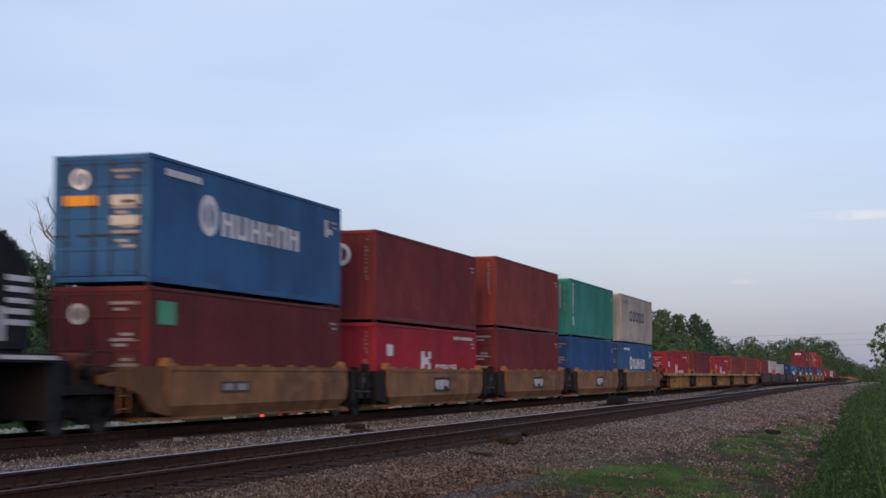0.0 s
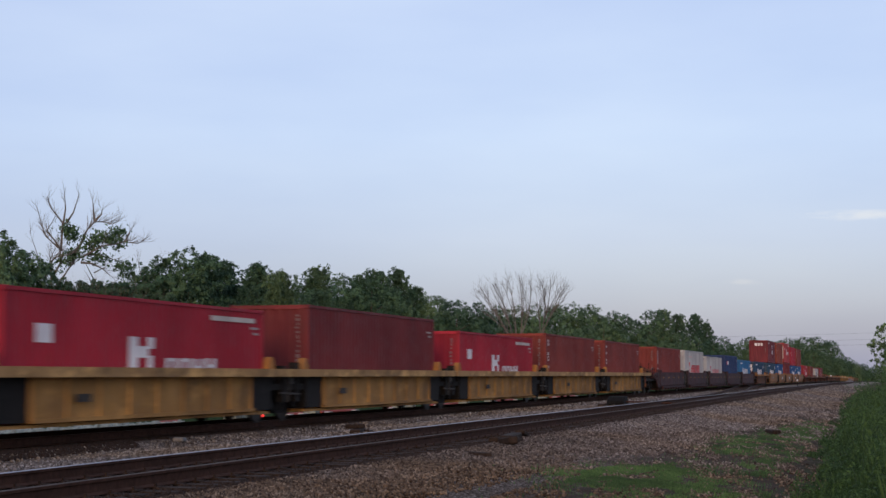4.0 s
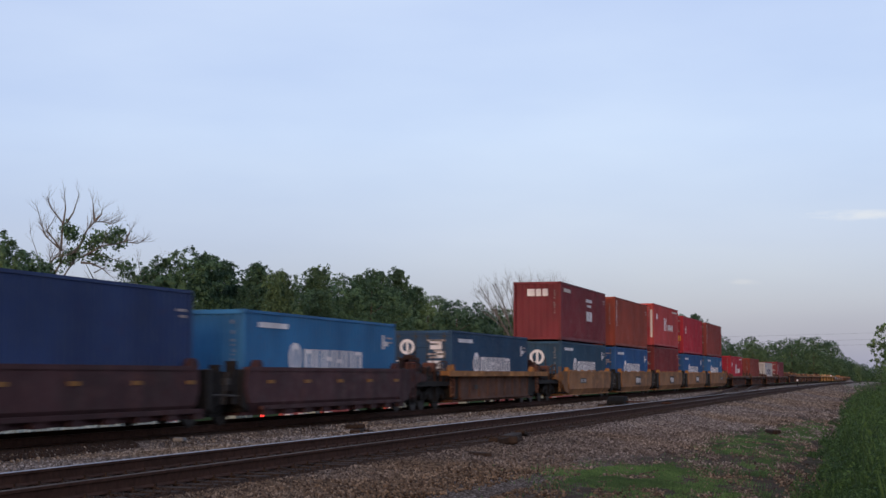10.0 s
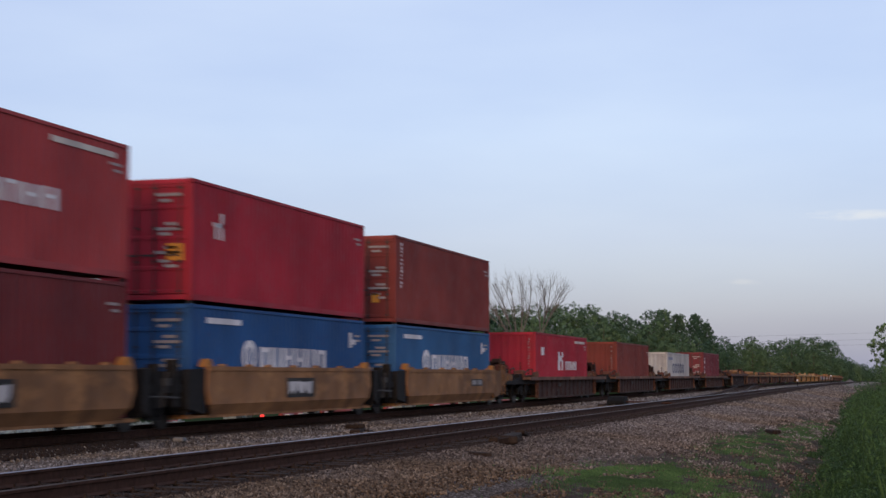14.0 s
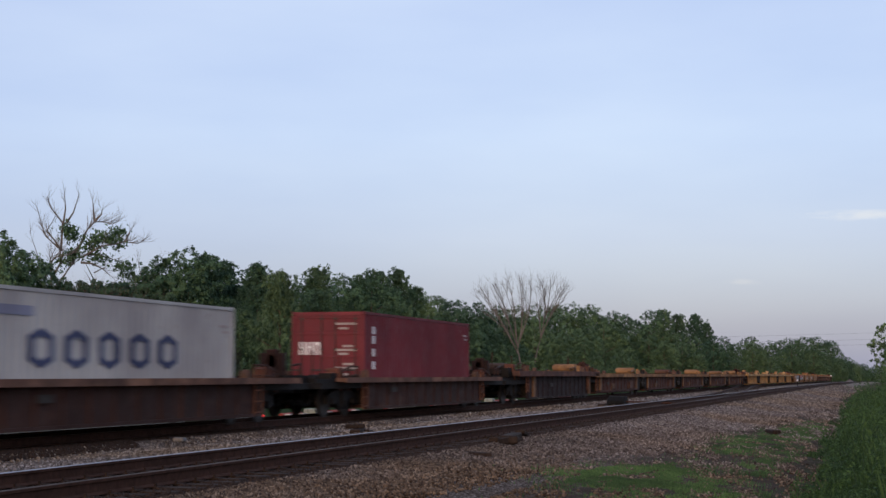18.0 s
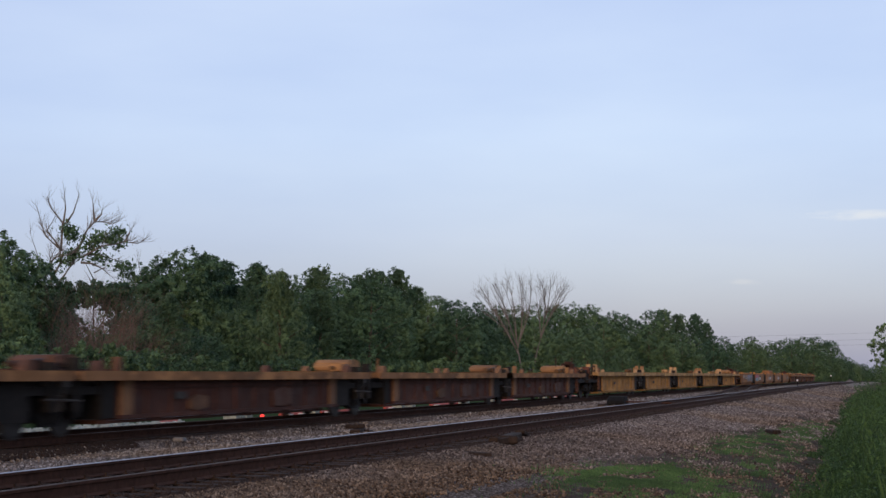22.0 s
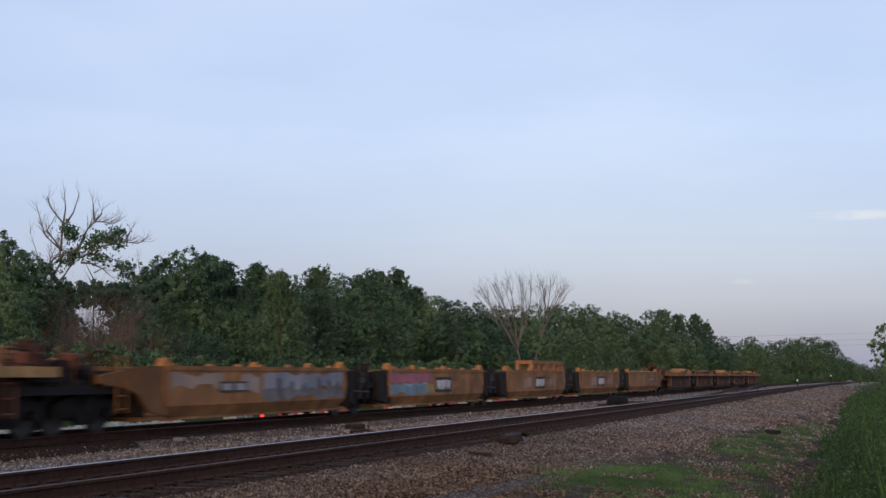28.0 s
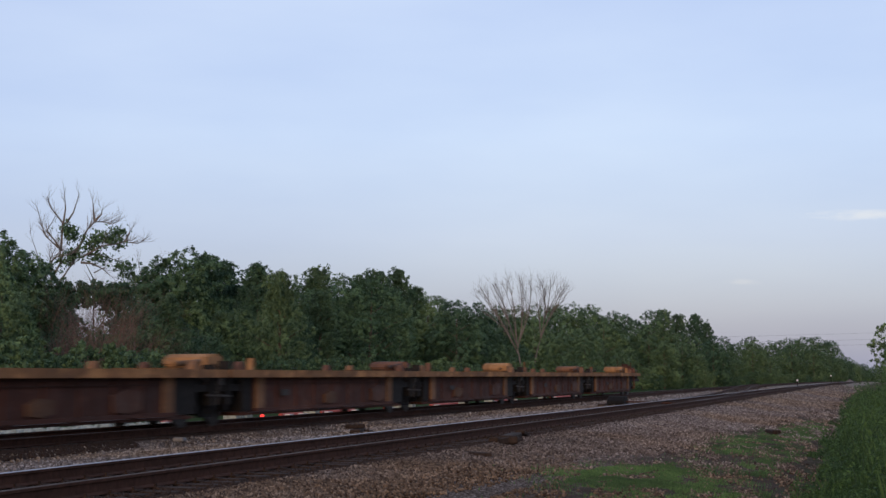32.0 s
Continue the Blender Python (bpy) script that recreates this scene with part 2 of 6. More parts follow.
def lathe(bm, profile, centre, axis="y", sides=20):
    """A profile of (distance along the axis, radius) turned about the axis."""
    rings = []
    for d, r in profile:
        ring = []
        for i in range(sides):
            a = 2 * math.pi * i / sides
            u, w = r * math.cos(a), r * math.sin(a)
            ring.append(bm.verts.new(Vector(centre) + (Vector((u, d, w)) if axis == "y" else Vector((u, w, d)) if axis == "z" else Vector((d, u, w)))))
        rings.append(ring)
    for a, b in zip(rings, rings[1:]):
        for i in range(sides):
            j = (i + 1) % sides
            bm.faces.new((a[i], a[j], b[j], b[i]))
    bm.faces.new(rings[0])
    bm.faces.new(rings[-1][::-1])


def bevel(bm, width=0.02, segments=1):
    bmesh.ops.bevel(bm, geom=list(bm.edges), offset=width, segments=segments, affect="EDGES", clamp_overlap=True)


def to_mesh(name, bm, material, smooth=False):
    bmesh.ops.recalc_face_normals(bm, faces=bm.faces)
    me = bpy.data.meshes.new(name)
    bm.to_mesh(me)
    bm.free()
    me.materials.append(material)
    if smooth:
        me.polygons.foreach_set("use_smooth", [True] * len(me.polygons))
    return me


MESHES = {}


def part(name, bm, material, parent, label="", colour=None, at=None):
    """Links a bmesh, or a mesh that others share, as one object under a thing or part."""
    me = bm if isinstance(bm, bpy.types.Mesh) else to_mesh(name, bm, material)
    ob = new(name, me)
    ob.parent = parent
    if colour:
        ob.color = (*colour, 1)
    if label:
        tagged(ob, label)
    if at:
        ob.location = at
    return ob


def shared(key, make, material, smooth=False):
    """A mesh that is made once and then used again by alike parts."""
    if key not in MESHES:
        bm = bmesh.new()
        make(bm)
        MESHES[key] = to_mesh(key, bm, material, smooth)
    return MESHES[key]


def arrays_mesh(name, verts, faces, material):
    """A mesh out of numpy arrays: verts (n, 3) and faces (m, 3 or 4)."""
    me = bpy.data.meshes.new(name)
    k = faces.shape[1]
    me.vertices.add(len(verts))
    me.vertices.foreach_set("co", np.ascontiguousarray(verts, dtype=np.float32).ravel())
    me.loops.add(faces.size)
    me.loops.foreach_set("vertex_index", np.ascontiguousarray(faces, dtype=np.int32).ravel())
    me.polygons.add(len(faces))
    me.polygons.foreach_set("loop_start", np.arange(0, faces.size, k, dtype=np.int32))
    me.polygons.foreach_set("loop_total", np.full(len(faces), k, dtype=np.int32))
    me.update(calc_edges=True)
    me.validate()
    me.materials.append(material)
    return me


# ------------------------------------------------------------------ ground and tracks
def ground_z(x, y):
    """Height of the ground: ballast beds under the tracks, a ditch bank before them, level land behind."""
    pts_y = (-2000, -30, -6, -1.6, 0.6, 1.7, 3.0, 4.4, 5.2, 6.3, 7.2, 10.9, 11.6, 13.5, 14.6, 15.4, 18.6, 19.6, 21.0, 26, 60, 3000)
    pts_z = (-1.5, -1.4, -0.7, -0.52, -0.60, -0.68, -0.55, -0.42, -0.34, -0.16, -0.100, -0.100, -0.15, -0.24, -0.32, -0.20, -0.20, -0.36, -0.42, -0.40, -0.4, 2.0)
    return np.interp(y, pts_y, pts_z) - 4.5e-6 * np.maximum(0.0, x - 80.0) ** 2


def build_ground():
    xs = np.concatenate([np.linspace(-1500, -60, 12), np.linspace(-40, 8, 13), np.linspace(9, 60, 160), np.linspace(61, 140, 120), np.linspace(145, 420, 60), np.linspace(450, 4500, 30)])
    ys = np.concatenate([np.linspace(-2000, -60, 12), np.linspace(-40, -4, 10), np.linspace(-3, 1.0, 12), np.linspace(1.15, 8, 60), np.linspace(8.2, 24, 60), np.linspace(26, 100, 20), np.linspace(130, 3000, 14)])
    X, Y = np.meshgrid(xs, ys, indexing="ij")
    Z = ground_z(X, Y)
    rng = np.random.default_rng(3)
    loose = np.where((Y > -3) & (Y < 24), 1.0, 0.0)
    wave = 0.035 * np.sin(X * 0.31 + 1.3 * np.sin(Y * 0.7)) + 0.03 * np.sin(X * 0.83 + Y * 1.9)
    Z = Z + loose * (np.where((Y < 7) | (Y > 20), 0.25, 0.12) * wave + rng.normal(0, 0.006, X.shape))
    verts = np.stack([X, Y, Z], -1).reshape(-1, 3)
    a, b = len(xs), len(ys)
    i, j = np.meshgrid(np.arange(a - 1), np.arange(b - 1), indexing="ij")
    q = (i * b + j).ravel()
    faces = np.stack([q, q + b, q + b + 1, q + 1], 1)
    ob = new("ground", arrays_mesh("ground", verts, faces, GROUND))
    tagged(ob, "crushed-stone ballast beds with dirt and green turf beside", "ground", kind="structure")


RAIL_PROFILE = [(-0.075, -0.172), (0.075, -0.172), (0.075, -0.160), (0.010, -0.140), (0.009, -0.045), (0.036, -0.035), (0.036, -0.006), (-0.036, -0.006), (-0.036, -0.035), (-0.009, -0.045), (-0.010, -0.140), (-0.075, -0.160)]


def rail_along(name, parent, line, top, head_material=None):
    """One rail, swept along a line of (x, y), with its bright worn head as a part of its own."""
    bm, head = bmesh.new(), bmesh.new()
    rings, hrings = [], []
    for i, (x, y) in enumerate(line):
        rings.append([bm.verts.new((x, y + u, top + dip(x) + w)) for u, w in RAIL_PROFILE])
        hrings.append([head.verts.new((x, y + u, top + dip(x) + w)) for u, w in ((-0.033, -0.006), (0.033, -0.006), (0.024, 0.0), (-0.024, 0.0))])
    for rs, b in ((rings, bm), (hrings, head)):
        for p, q in zip(rs, rs[1:]):
            k = len(p)
            for i in range(k):
                b.faces.new((p[i], q[i], q[(i + 1) % k], p[(i + 1) % k]))
    rail = part(name, bm, RAIL_SIDE, parent)
    part("rail_head", head, head_material or RAIL_TOP, rail, "polished running surface of the rail")
    return rail


def sway(x, y):
    """Old jointed track is never quite straight."""
    return y + 0.012 * math.sin(x * 0.13 + y) + 0.006 * math.sin(x * 0.41)


def tie_mesh():
    def make(bm):
        box(bm, -0.115, 0.115, -1.3, 1.3, -0.17, 0.0)
        bevel(bm, 0.012)
    return shared("tie", make, TIE_WOOD)


def build_track(y, top, label, first, last, ties_to):
    track = tagged(new("railway_track"), label, "railway track", kind="structure")
    xs = [-400, -200, -60] + [x * 2.0 for x in range(-10, 80)] + list(range(170, 1500, 30)) + [1600, 2200, 3500]
    for side in (-0.753, 0.753):
        rail_along("rail", track, [(x, sway(x, y + side)) for x in xs], top, RAIL_DULL if side < 0 or y > 12 else RAIL_TOP)
    rng = random.Random(int(y * 10))
    me = tie_mesh()
    spots, x = [], first
    while x < last:
        spots.append(x + rng.uniform(-0.04, 0.04))
        x += 0.53
    for x in spots:
        if x < ties_to:
            t = part("tie", me, None, track, at=(x, y + rng.uniform(-0.13, 0.10), top + dip(x) - 0.176 + rng.uniform(-0.012, 0.004)))
            t.rotation_euler = (0, 0, rng.uniform(-0.02, 0.02))
    # the ties farther off in one piece
    far = [x for x in spots if x >= ties_to]
    if far:
        bm = bmesh.new()
        for x in far:
            box(bm, x - 0.115, x + 0.115, y - 1.3, y + 1.3, top + dip(x) - 0.34, top + dip(x) - 0.176)
        tagged(part("tie_row", bm, TIE_WOOD, track), "weathered wooden ties", kind="stuff")
    return track


def spikes_and_plates(track, y, top):
    bm = bmesh.new()
    rng = random.Random(8)
    x = 14.0
    while x < 60:
        for side in (-0.753, 0.753):
            box(bm, x - 0.09, x + 0.09, y + side - 0.17, y + side + 0.17, top - 0.180, top - 0.168)
            for u in (-0.10, 0.10):
                box(bm, x + u * 0.5 - 0.012, x + u * 0.5 + 0.012, y + side + u - 0.012, y + side + u + 0.012, top - 0.17, top - 0.13)
        x += 0.53
    tagged(part("tie_plates", bm, TIE_WOOD, track), "rusty tie plates and spikes", kind="stuff")


build_ground()
near_track = build_track(NEAR_Y, NEAR_Z, "single railway track with rusty rails on wooden ties", 13.0, 420.0, 150.0)
spikes_and_plates(near_track, NEAR_Y, NEAR_Z)
train_track = build_track(TRAIN_Y, 0.0, "railway track under the passing train", 18.0, 420.0, 60.0)


def build_turnout():
    """The diverging rails that lead from the nearer track towards the train's track."""
    turn = tagged(new("railway_turnout"), "rusty diverging rails of a railway turnout", "railway switch", kind="structure")

    def line(off):
        pts = []
        for i in range(60):
            u = i / 59
            x = 62 + 150 * u
            s = u * u * (3 - 2 * u)
            pts.append((x, NEAR_Y + off + (TRAIN_Y - NEAR_Y) * s))
        return pts
    for off in (-0.753, 0.753):
        rail_along("rail", turn, line(off), NEAR_Z + 0.004, RAIL_DULL)
    bm = bmesh.new()
    for x, y in line(0.0)[14:52]:
        for k in range(4):
            box(bm, x + k * 0.62 - 0.115, x + k * 0.62 + 0.115, y - 1.4, y + 1.4, dip(x) - 0.25, dip(x) + NEAR_Z - 0.172)
    tagged(part("tie_row", bm, TIE_WOOD, turn), "weathered wooden ties", kind="stuff")


build_turnout()


def stones(name, label, count, place, sizes, seed, material):
    """Loose crushed stones, each a small angular lump."""
    rng = np.random.default_rng(seed)
    base = np.array([(1, 0, 0), (-1, 0, 0), (0, 1, 0), (0, -1, 0), (0, 0, 1), (0, 0, -1)], float)
    tri = np.array([(0, 2, 4), (2, 1, 4), (1, 3, 4), (3, 0, 4), (2, 0, 5), (1, 2, 5), (3, 1, 5), (0, 3, 5)])
    x, y = place(rng, count)
    count = len(x)
    z = ground_z(x, y)
    s = rng.uniform(*sizes, (count, 1, 1)) * rng.uniform(0.6, 1.3, (count, 1, 3)) * (1 + np.maximum(0, x - 30) / 70)[:, None, None]
    v = base[None] * s * rng.uniform(0.75, 1.25, (count, 6, 1))
    ang, tilt = rng.uniform(0, 6.28, count), rng.uniform(-0.8, 0.8, count)
    c, sn, ct, st = np.cos(ang)[:, None], np.sin(ang)[:, None], np.cos(tilt)[:, None], np.sin(tilt)[:, None]
    X, Y, Z = v[..., 0], v[..., 1], v[..., 2]
    Y, Z = Y * ct - Z * st, Y * st + Z * ct
    X, Y = X * c - Y * sn, X * sn + Y * c
    verts = np.stack([X + x[:, None], Y + y[:, None], Z + z[:, None] + s[:, 0, :1] * 0.35], -1).reshape(-1, 3)
    faces = (tri[None] + 6 * np.arange(count)[:, None, None]).reshape(-1, 3)
    tagged(new(name, arrays_mesh(name, verts, faces, material)), label, "gravel", kind="stuff")


def stone_material(name="crushed_stone", tone=(1, 1, 1), far_tone=(1.22, 1.22, 1.24), near_tone=(0.86, 0.79, 0.72)):
    m, n, l, b = nodes_of(name, 0.9)
    rnd = n.new("ShaderNodeNewGeometry").outputs["Random Per Island"]
    col = ramp_node(n, l, rnd, (0.0, (0.038, 0.030, 0.025)), (0.4, (0.100, 0.084, 0.072)), (0.8, (0.170, 0.146, 0.128)), (1.0, (0.26, 0.235, 0.212)))
    big = noise_node(n, l, 0.35, 4)
    col = mix_node(n, l, 1.0, col, ramp_node(n, l, big, (0.35, (0.74, 0.70, 0.66)), (0.65, (1.12, 1.1, 1.08))), "MULTIPLY")
    col = mix_node(n, l, 1.0, col, tone, "MULTIPLY")
    # brown with rust dust near by, greyer and paler farther down the line
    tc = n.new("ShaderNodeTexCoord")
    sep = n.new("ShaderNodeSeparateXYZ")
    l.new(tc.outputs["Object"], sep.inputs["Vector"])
    down_line = n.new("ShaderNodeMapRange")
    down_line.inputs["From Min"].default_value, down_line.inputs["From Max"].default_value = 19.0, 46.0
    l.new(sep.outputs["X"], down_line.inputs["Value"])
    col = mix_node(n, l, 1.0, col, ramp_node(n, l, down_line.outputs[0], (0.0, near_tone), (1.0, far_tone)), "MULTIPLY")
    wide = noise_node(n, l, 0.11, 3)
    col = mix_node(n, l, 1.0, col, ramp_node(n, l, wide, (0.42, (1.05, 0.96, 0.85)), (0.56, (1.0, 1.02, 1.08))), "MULTIPLY")
    l.new(col, b.inputs["Base Color"])
    b.inputs["Specular IOR Level"].default_value = 0.1
    return m


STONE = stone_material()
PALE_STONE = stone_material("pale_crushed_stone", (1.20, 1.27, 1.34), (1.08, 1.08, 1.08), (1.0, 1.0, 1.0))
DARK_STONE = plain("dark_stone", (0.031, 0.020, 0.015), 0.9, 0.0, 0.5, 12)


def shoulder(rng, k):
    x = 12 + 190 * rng.random(k) ** 2.2
    low = np.interp(x, (20, 25, 36, 60, 100), (5.5, 5.0, 4.3, 3.8, 3.5)) + 0.25 * np.sin(x * 0.7) * np.sin(x * 0.23 + 1)
    return x, low + (7.42 - low) * rng.random(k) ** 0.62


def between(rng, k):
    return 16 + 160 * rng.random(k) ** 2.0, rng.uniform(10.0, 15.3, k)


def cribs(rng, k):
    return 14 + 60 * rng.random(k) ** 1.5, rng.uniform(7.6, 10.5, k)


def dark_edge(rng, k):
    x = 14 + 70 * rng.random(k) ** 1.6
    reach = 0.25 + 0.30 * np.sin(x * 2.7) * np.sin(x * 0.61 + 1) + 0.2 * np.sin(x * 7.3)
    return x, 7.55 - np.abs(rng.normal(0, 1, k)) * np.clip(reach, 0.06, 0.6)


def dirt_patch(rng, k):
    """Stones left in slanting rills on the slope down to the ditch."""
    x = 14 + 90 * rng.random(4 * k) ** 1.6
    y = rng.uniform(1.0, 5.0, 4 * k)
    rill = np.sin((y - 0.17 * x) * 9.0 + 1.5 * np.sin(x * 0.5)) + 0.8 * np.sin((y - 0.17 * x) * 4.1 + 2.0) + 0.7 * np.sin(x * 1.7 + y * 2.3)
    keep = np.flatnonzero(rng.random(4 * k) < np.clip(0.25 + 0.30 * rill, 0.04, 1.0))[:k]
    return x[keep], y[keep]


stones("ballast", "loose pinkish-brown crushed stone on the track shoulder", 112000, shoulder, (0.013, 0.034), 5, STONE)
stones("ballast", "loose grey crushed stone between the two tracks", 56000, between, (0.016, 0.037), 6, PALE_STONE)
stones("ballast", "grimy crushed stone between the wooden ties", 9000, cribs, (0.016, 0.034), 7, DARK_STONE)
stones("ballast", "dark stones along the tie ends", 9000, dark_edge, (0.014, 0.036), 17, DARK_STONE)
def oily_patch(rng, k):
    x = 12 + 17.3 * rng.random(k)
    return x, 15.7 - 0.85 * rng.random(k) * np.clip((29.6 - x) * 0.9, 0.3, 1.0)


stones("ballast", "oil-blackened stones beside the train's track", 9000, oily_patch, (0.020, 0.045), 18, DARK_STONE)
stones("gravel", "pale stones scattered over the dark dirt", 26000, dirt_patch, (0.010, 0.034), 8, STONE)


# ------------------------------------------------------------------ containers
HC, STD = 2.896, 2.591
LEN, HALF = 12.19, 1.219
FLOOR, GAP = 0.30, 0.07


def corrugated(bm, length, h, y_out, y_in, z0, z1, along="x", x0=0.0, pitch=0.278):
    """A sheet with trapezoid folds, standing between z0 and z1."""
    k = max(3, int(length / pitch))
    p = length / k
    pts = []
    for i in range(k):
        a = x0 + i * p
        pts += [(a, y_in), (a + p * 0.25, y_in), (a + p * 0.50, y_out), (a + p * 0.75, y_out)]
    pts.append((x0 + length, y_in))
    lo, hi = [], []
    for a, d in pts:
        q = (a, d) if along == "x" else (d, a)
        lo.append(bm.verts.new((*q, z0)))
        hi.append(bm.verts.new((*q, z1)))
    for i in range(len(pts) - 1):
        bm.faces.new((lo[i], lo[i + 1], hi[i + 1], hi[i]))


def container_shell(h):
    def make(bm):
        for s in (-1, 1):
            corrugated(bm, LEN - 0.24, h, s * 1.206, s * 1.172, 0.14, h - 0.09, "x", 0.12)
        corrugated(bm, 2.2, h, LEN - 0.035, LEN - 0.075, 0.14, h - 0.09, "y", -1.1)
        box(bm, 0.06, LEN - 0.06, -1.17, 1.17, h - 0.075, h - 0.03)
        box(bm, 0.06, LEN - 0.06, -1.15, 1.15, 0.10, 0.15)
    return shared(f"shell_{h}", make, PAINT)


def container_front(h):
    def make(bm):
        corrugated(bm, 2.2, h, 0.035, 0.075, 0.14, h - 0.09, "y", -1.1)
    return shared(f"front_{h}", make, PAINT)


def container_door(h):
    """One leaf: a panel with raised bands across it, in one piece."""
    def make(bm):
        rim = [(0.085, 0.16), (0.085, h - 0.12)]
        for z in (h - 0.21, h * 0.75, h * 0.5, h * 0.25, 0.16):
            rim += [(0.045, z + 0.10), (0.020, z + 0.085), (0.020, z + 0.005), (0.045, z)]
        rim[2] = (0.045, h - 0.12)
        prism(bm, rim[::-1], "y", 0.0, 1.12)
    return shared(f"door_{h}", make, PAINT)


def lock_rod(h):
    def make(bm):
        rod(bm, (0.0, 0, 0.10), (0.0, 0, h - 0.07), 0.018, sides=6)
        for z in (0.20, 0.9, h * 0.5 + 0.25, h - 0.25):
            box(bm, -0.02, 0.03, -0.05, 0.05, z, z + 0.05)
        box(bm, -0.025, -0.005, 0.0, 0.36, 1.05, 1.09)
    return shared(f"lock_rod_{h}", make, WHEEL_STEEL)


def container_post(h):
    def make(bm):
        box(bm, 0.0, 0.13, -0.05, 0.05, 0.118, h - 0.118)
        bevel(bm, 0.012)
    return shared(f"corner_post_{h}", make, PAINT)


def casting_mesh():
    def make(bm):
        box(bm, 0, 0.178, -0.081, 0.081, 0, 0.118)
        bevel(bm, 0.016)
    return shared("corner_casting", make, PAINT)


def long_rail(h, high):
    def make(bm):
        if high:
            box(bm, 0.17, LEN - 0.17, -0.03, 0.03, h - 0.085, h - 0.012)
        else:
            box(bm, 0.17, LEN - 0.17, -0.025, 0.025, 0.02, 0.15)
            for x in (5.0, 6.9):
                box(bm, x, x + 0.36, -0.029, -0.025, 0.035, 0.135)
    return shared(f"long_rail_{h}_{high}", make, PAINT)


def cross_rail():
    return shared("cross_rail", lambda bm: box(bm, 0.0, 0.07, -1.08, 1.08, 0.0, 0.11), PAINT)


def marks(parent, name, rects, colour, label="", end=False, depth=0.006):
    """Flat painted marks on the side that faces the tracks' open side, or on the leading end."""
    bm = bmesh.new()
    for a, b, z0, z1 in rects:
        if end:
            box(bm, 0.012 - depth, 0.016, a, b, z0, z1)
        else:
            box(bm, a, b, -1.2065 - depth, -1.2045, z0, z1)
    ob = part(name, bm, MARK, parent, label, colour)
    if name in ("data_line", "number_block", "side_column"):
        tagged(ob, kind="stuff")
    return ob


def column(u, z0, z1, wide=0.11, seed=1):
    """Small worn blocks one under another, as an upright row of code characters wears down."""
    rng = random.Random(seed)
    out, z = [], z1
    while z - 0.10 > z0:
        a = u + rng.uniform(0.0, 0.04)
        if rng.random() < 0.9:
            out.append((a, a + wide * rng.uniform(0.4, 0.9), z - rng.uniform(0.05, 0.10), z))
        z -= rng.uniform(0.10, 0.15)
    return out


def letters(parent, name, rects, colour, label=""):
    """Each block letter of a word is a part of its own."""
    for k in range(0, len(rects), 3):
        marks(parent, name, rects[k:k + 3], colour, label if k == 0 else "")


def ring_mark(parent, name, x, z, r, colour, end=False, label="", gap=True):
    """A painted ring with a bar across."""
    bm = bmesh.new()
    k = 22
    d0, d1 = (0.006, 0.016) if end else (-1.2125, -1.2045)

    def at(a, rr, d):
        u, w = x + math.cos(a) * rr, z + math.sin(a) * rr
        return (d, u, w) if end else (u, d, w)
    rows = [[bm.verts.new(at(2 * math.pi * i / k, rr, d)) for i in range(k)] for rr, d in ((r * 0.66, d1), (r * 0.66, d0), (r, d0), (r, d1))]
    for p, q in zip(rows, rows[1:] + rows[:1]):
        for i in range(k):
            j = (i + 1) % k
            bm.faces.new((p[i], p[j], q[j], q[i]))
    lo, hi = (x - r * 0.18, x + r * 0.12)
    if end:
        box(bm, d0, d1, lo, hi, z - r * 0.7, z + r * 0.7)
    else:
        box(bm, lo, hi, d0, d1, z - r * 0.7, z + r * 0.7)
    return part(name, bm, MARK, parent, label, colour)


def word_bars(x0, x1, z0, z1, letters, seed=1):
    """Plain upright blocks that stand for a word too blurred to read."""
    rng = random.Random(seed)
    w = (x1 - x0) / letters
    out = []
    for i in range(letters):
        a = x0 + i * w
        bar = w * 0.26
        top = z1 - rng.choice((0.0, 0.0, 0.04)) * (z1 - z0)
        out.append((a + w * 0.06, a + w * 0.06 + bar, z0, top))
        out.append((a + w * 0.86 - bar, a + w * 0.86, z0, top))
        mid = z0 + (z1 - z0) * rng.choice((0.42, 0.5, 0.8, 0.02))
        out.append((a + w * 0.06 + bar, a + w * 0.86 - bar, mid, mid + (z1 - z0) * 0.17))
    return out


def end_text(h, rows, y0=0.25, y1=0.95):
    """Rows of small data lines on the right-hand door."""
    out = []
    for k, z in enumerate(rows):
        out.append((-y1 + (0.0, 0.28, 0.12)[k % 3], -y0 - (0.0, 0.1, 0.25)[k % 3], z, z + 0.07))
    return out


DIM = (0.42, 0.38, 0.36)
WHITE, CREAM, NAVYMARK, ORANGE, PINKRED = (0.80, 0.80, 0.80), (0.70, 0.66, 0.58), (0.06, 0.075, 0.15), (0.84, 0.36, 0.05), (0.62, 0.05, 0.07)
CONTAINERS = []


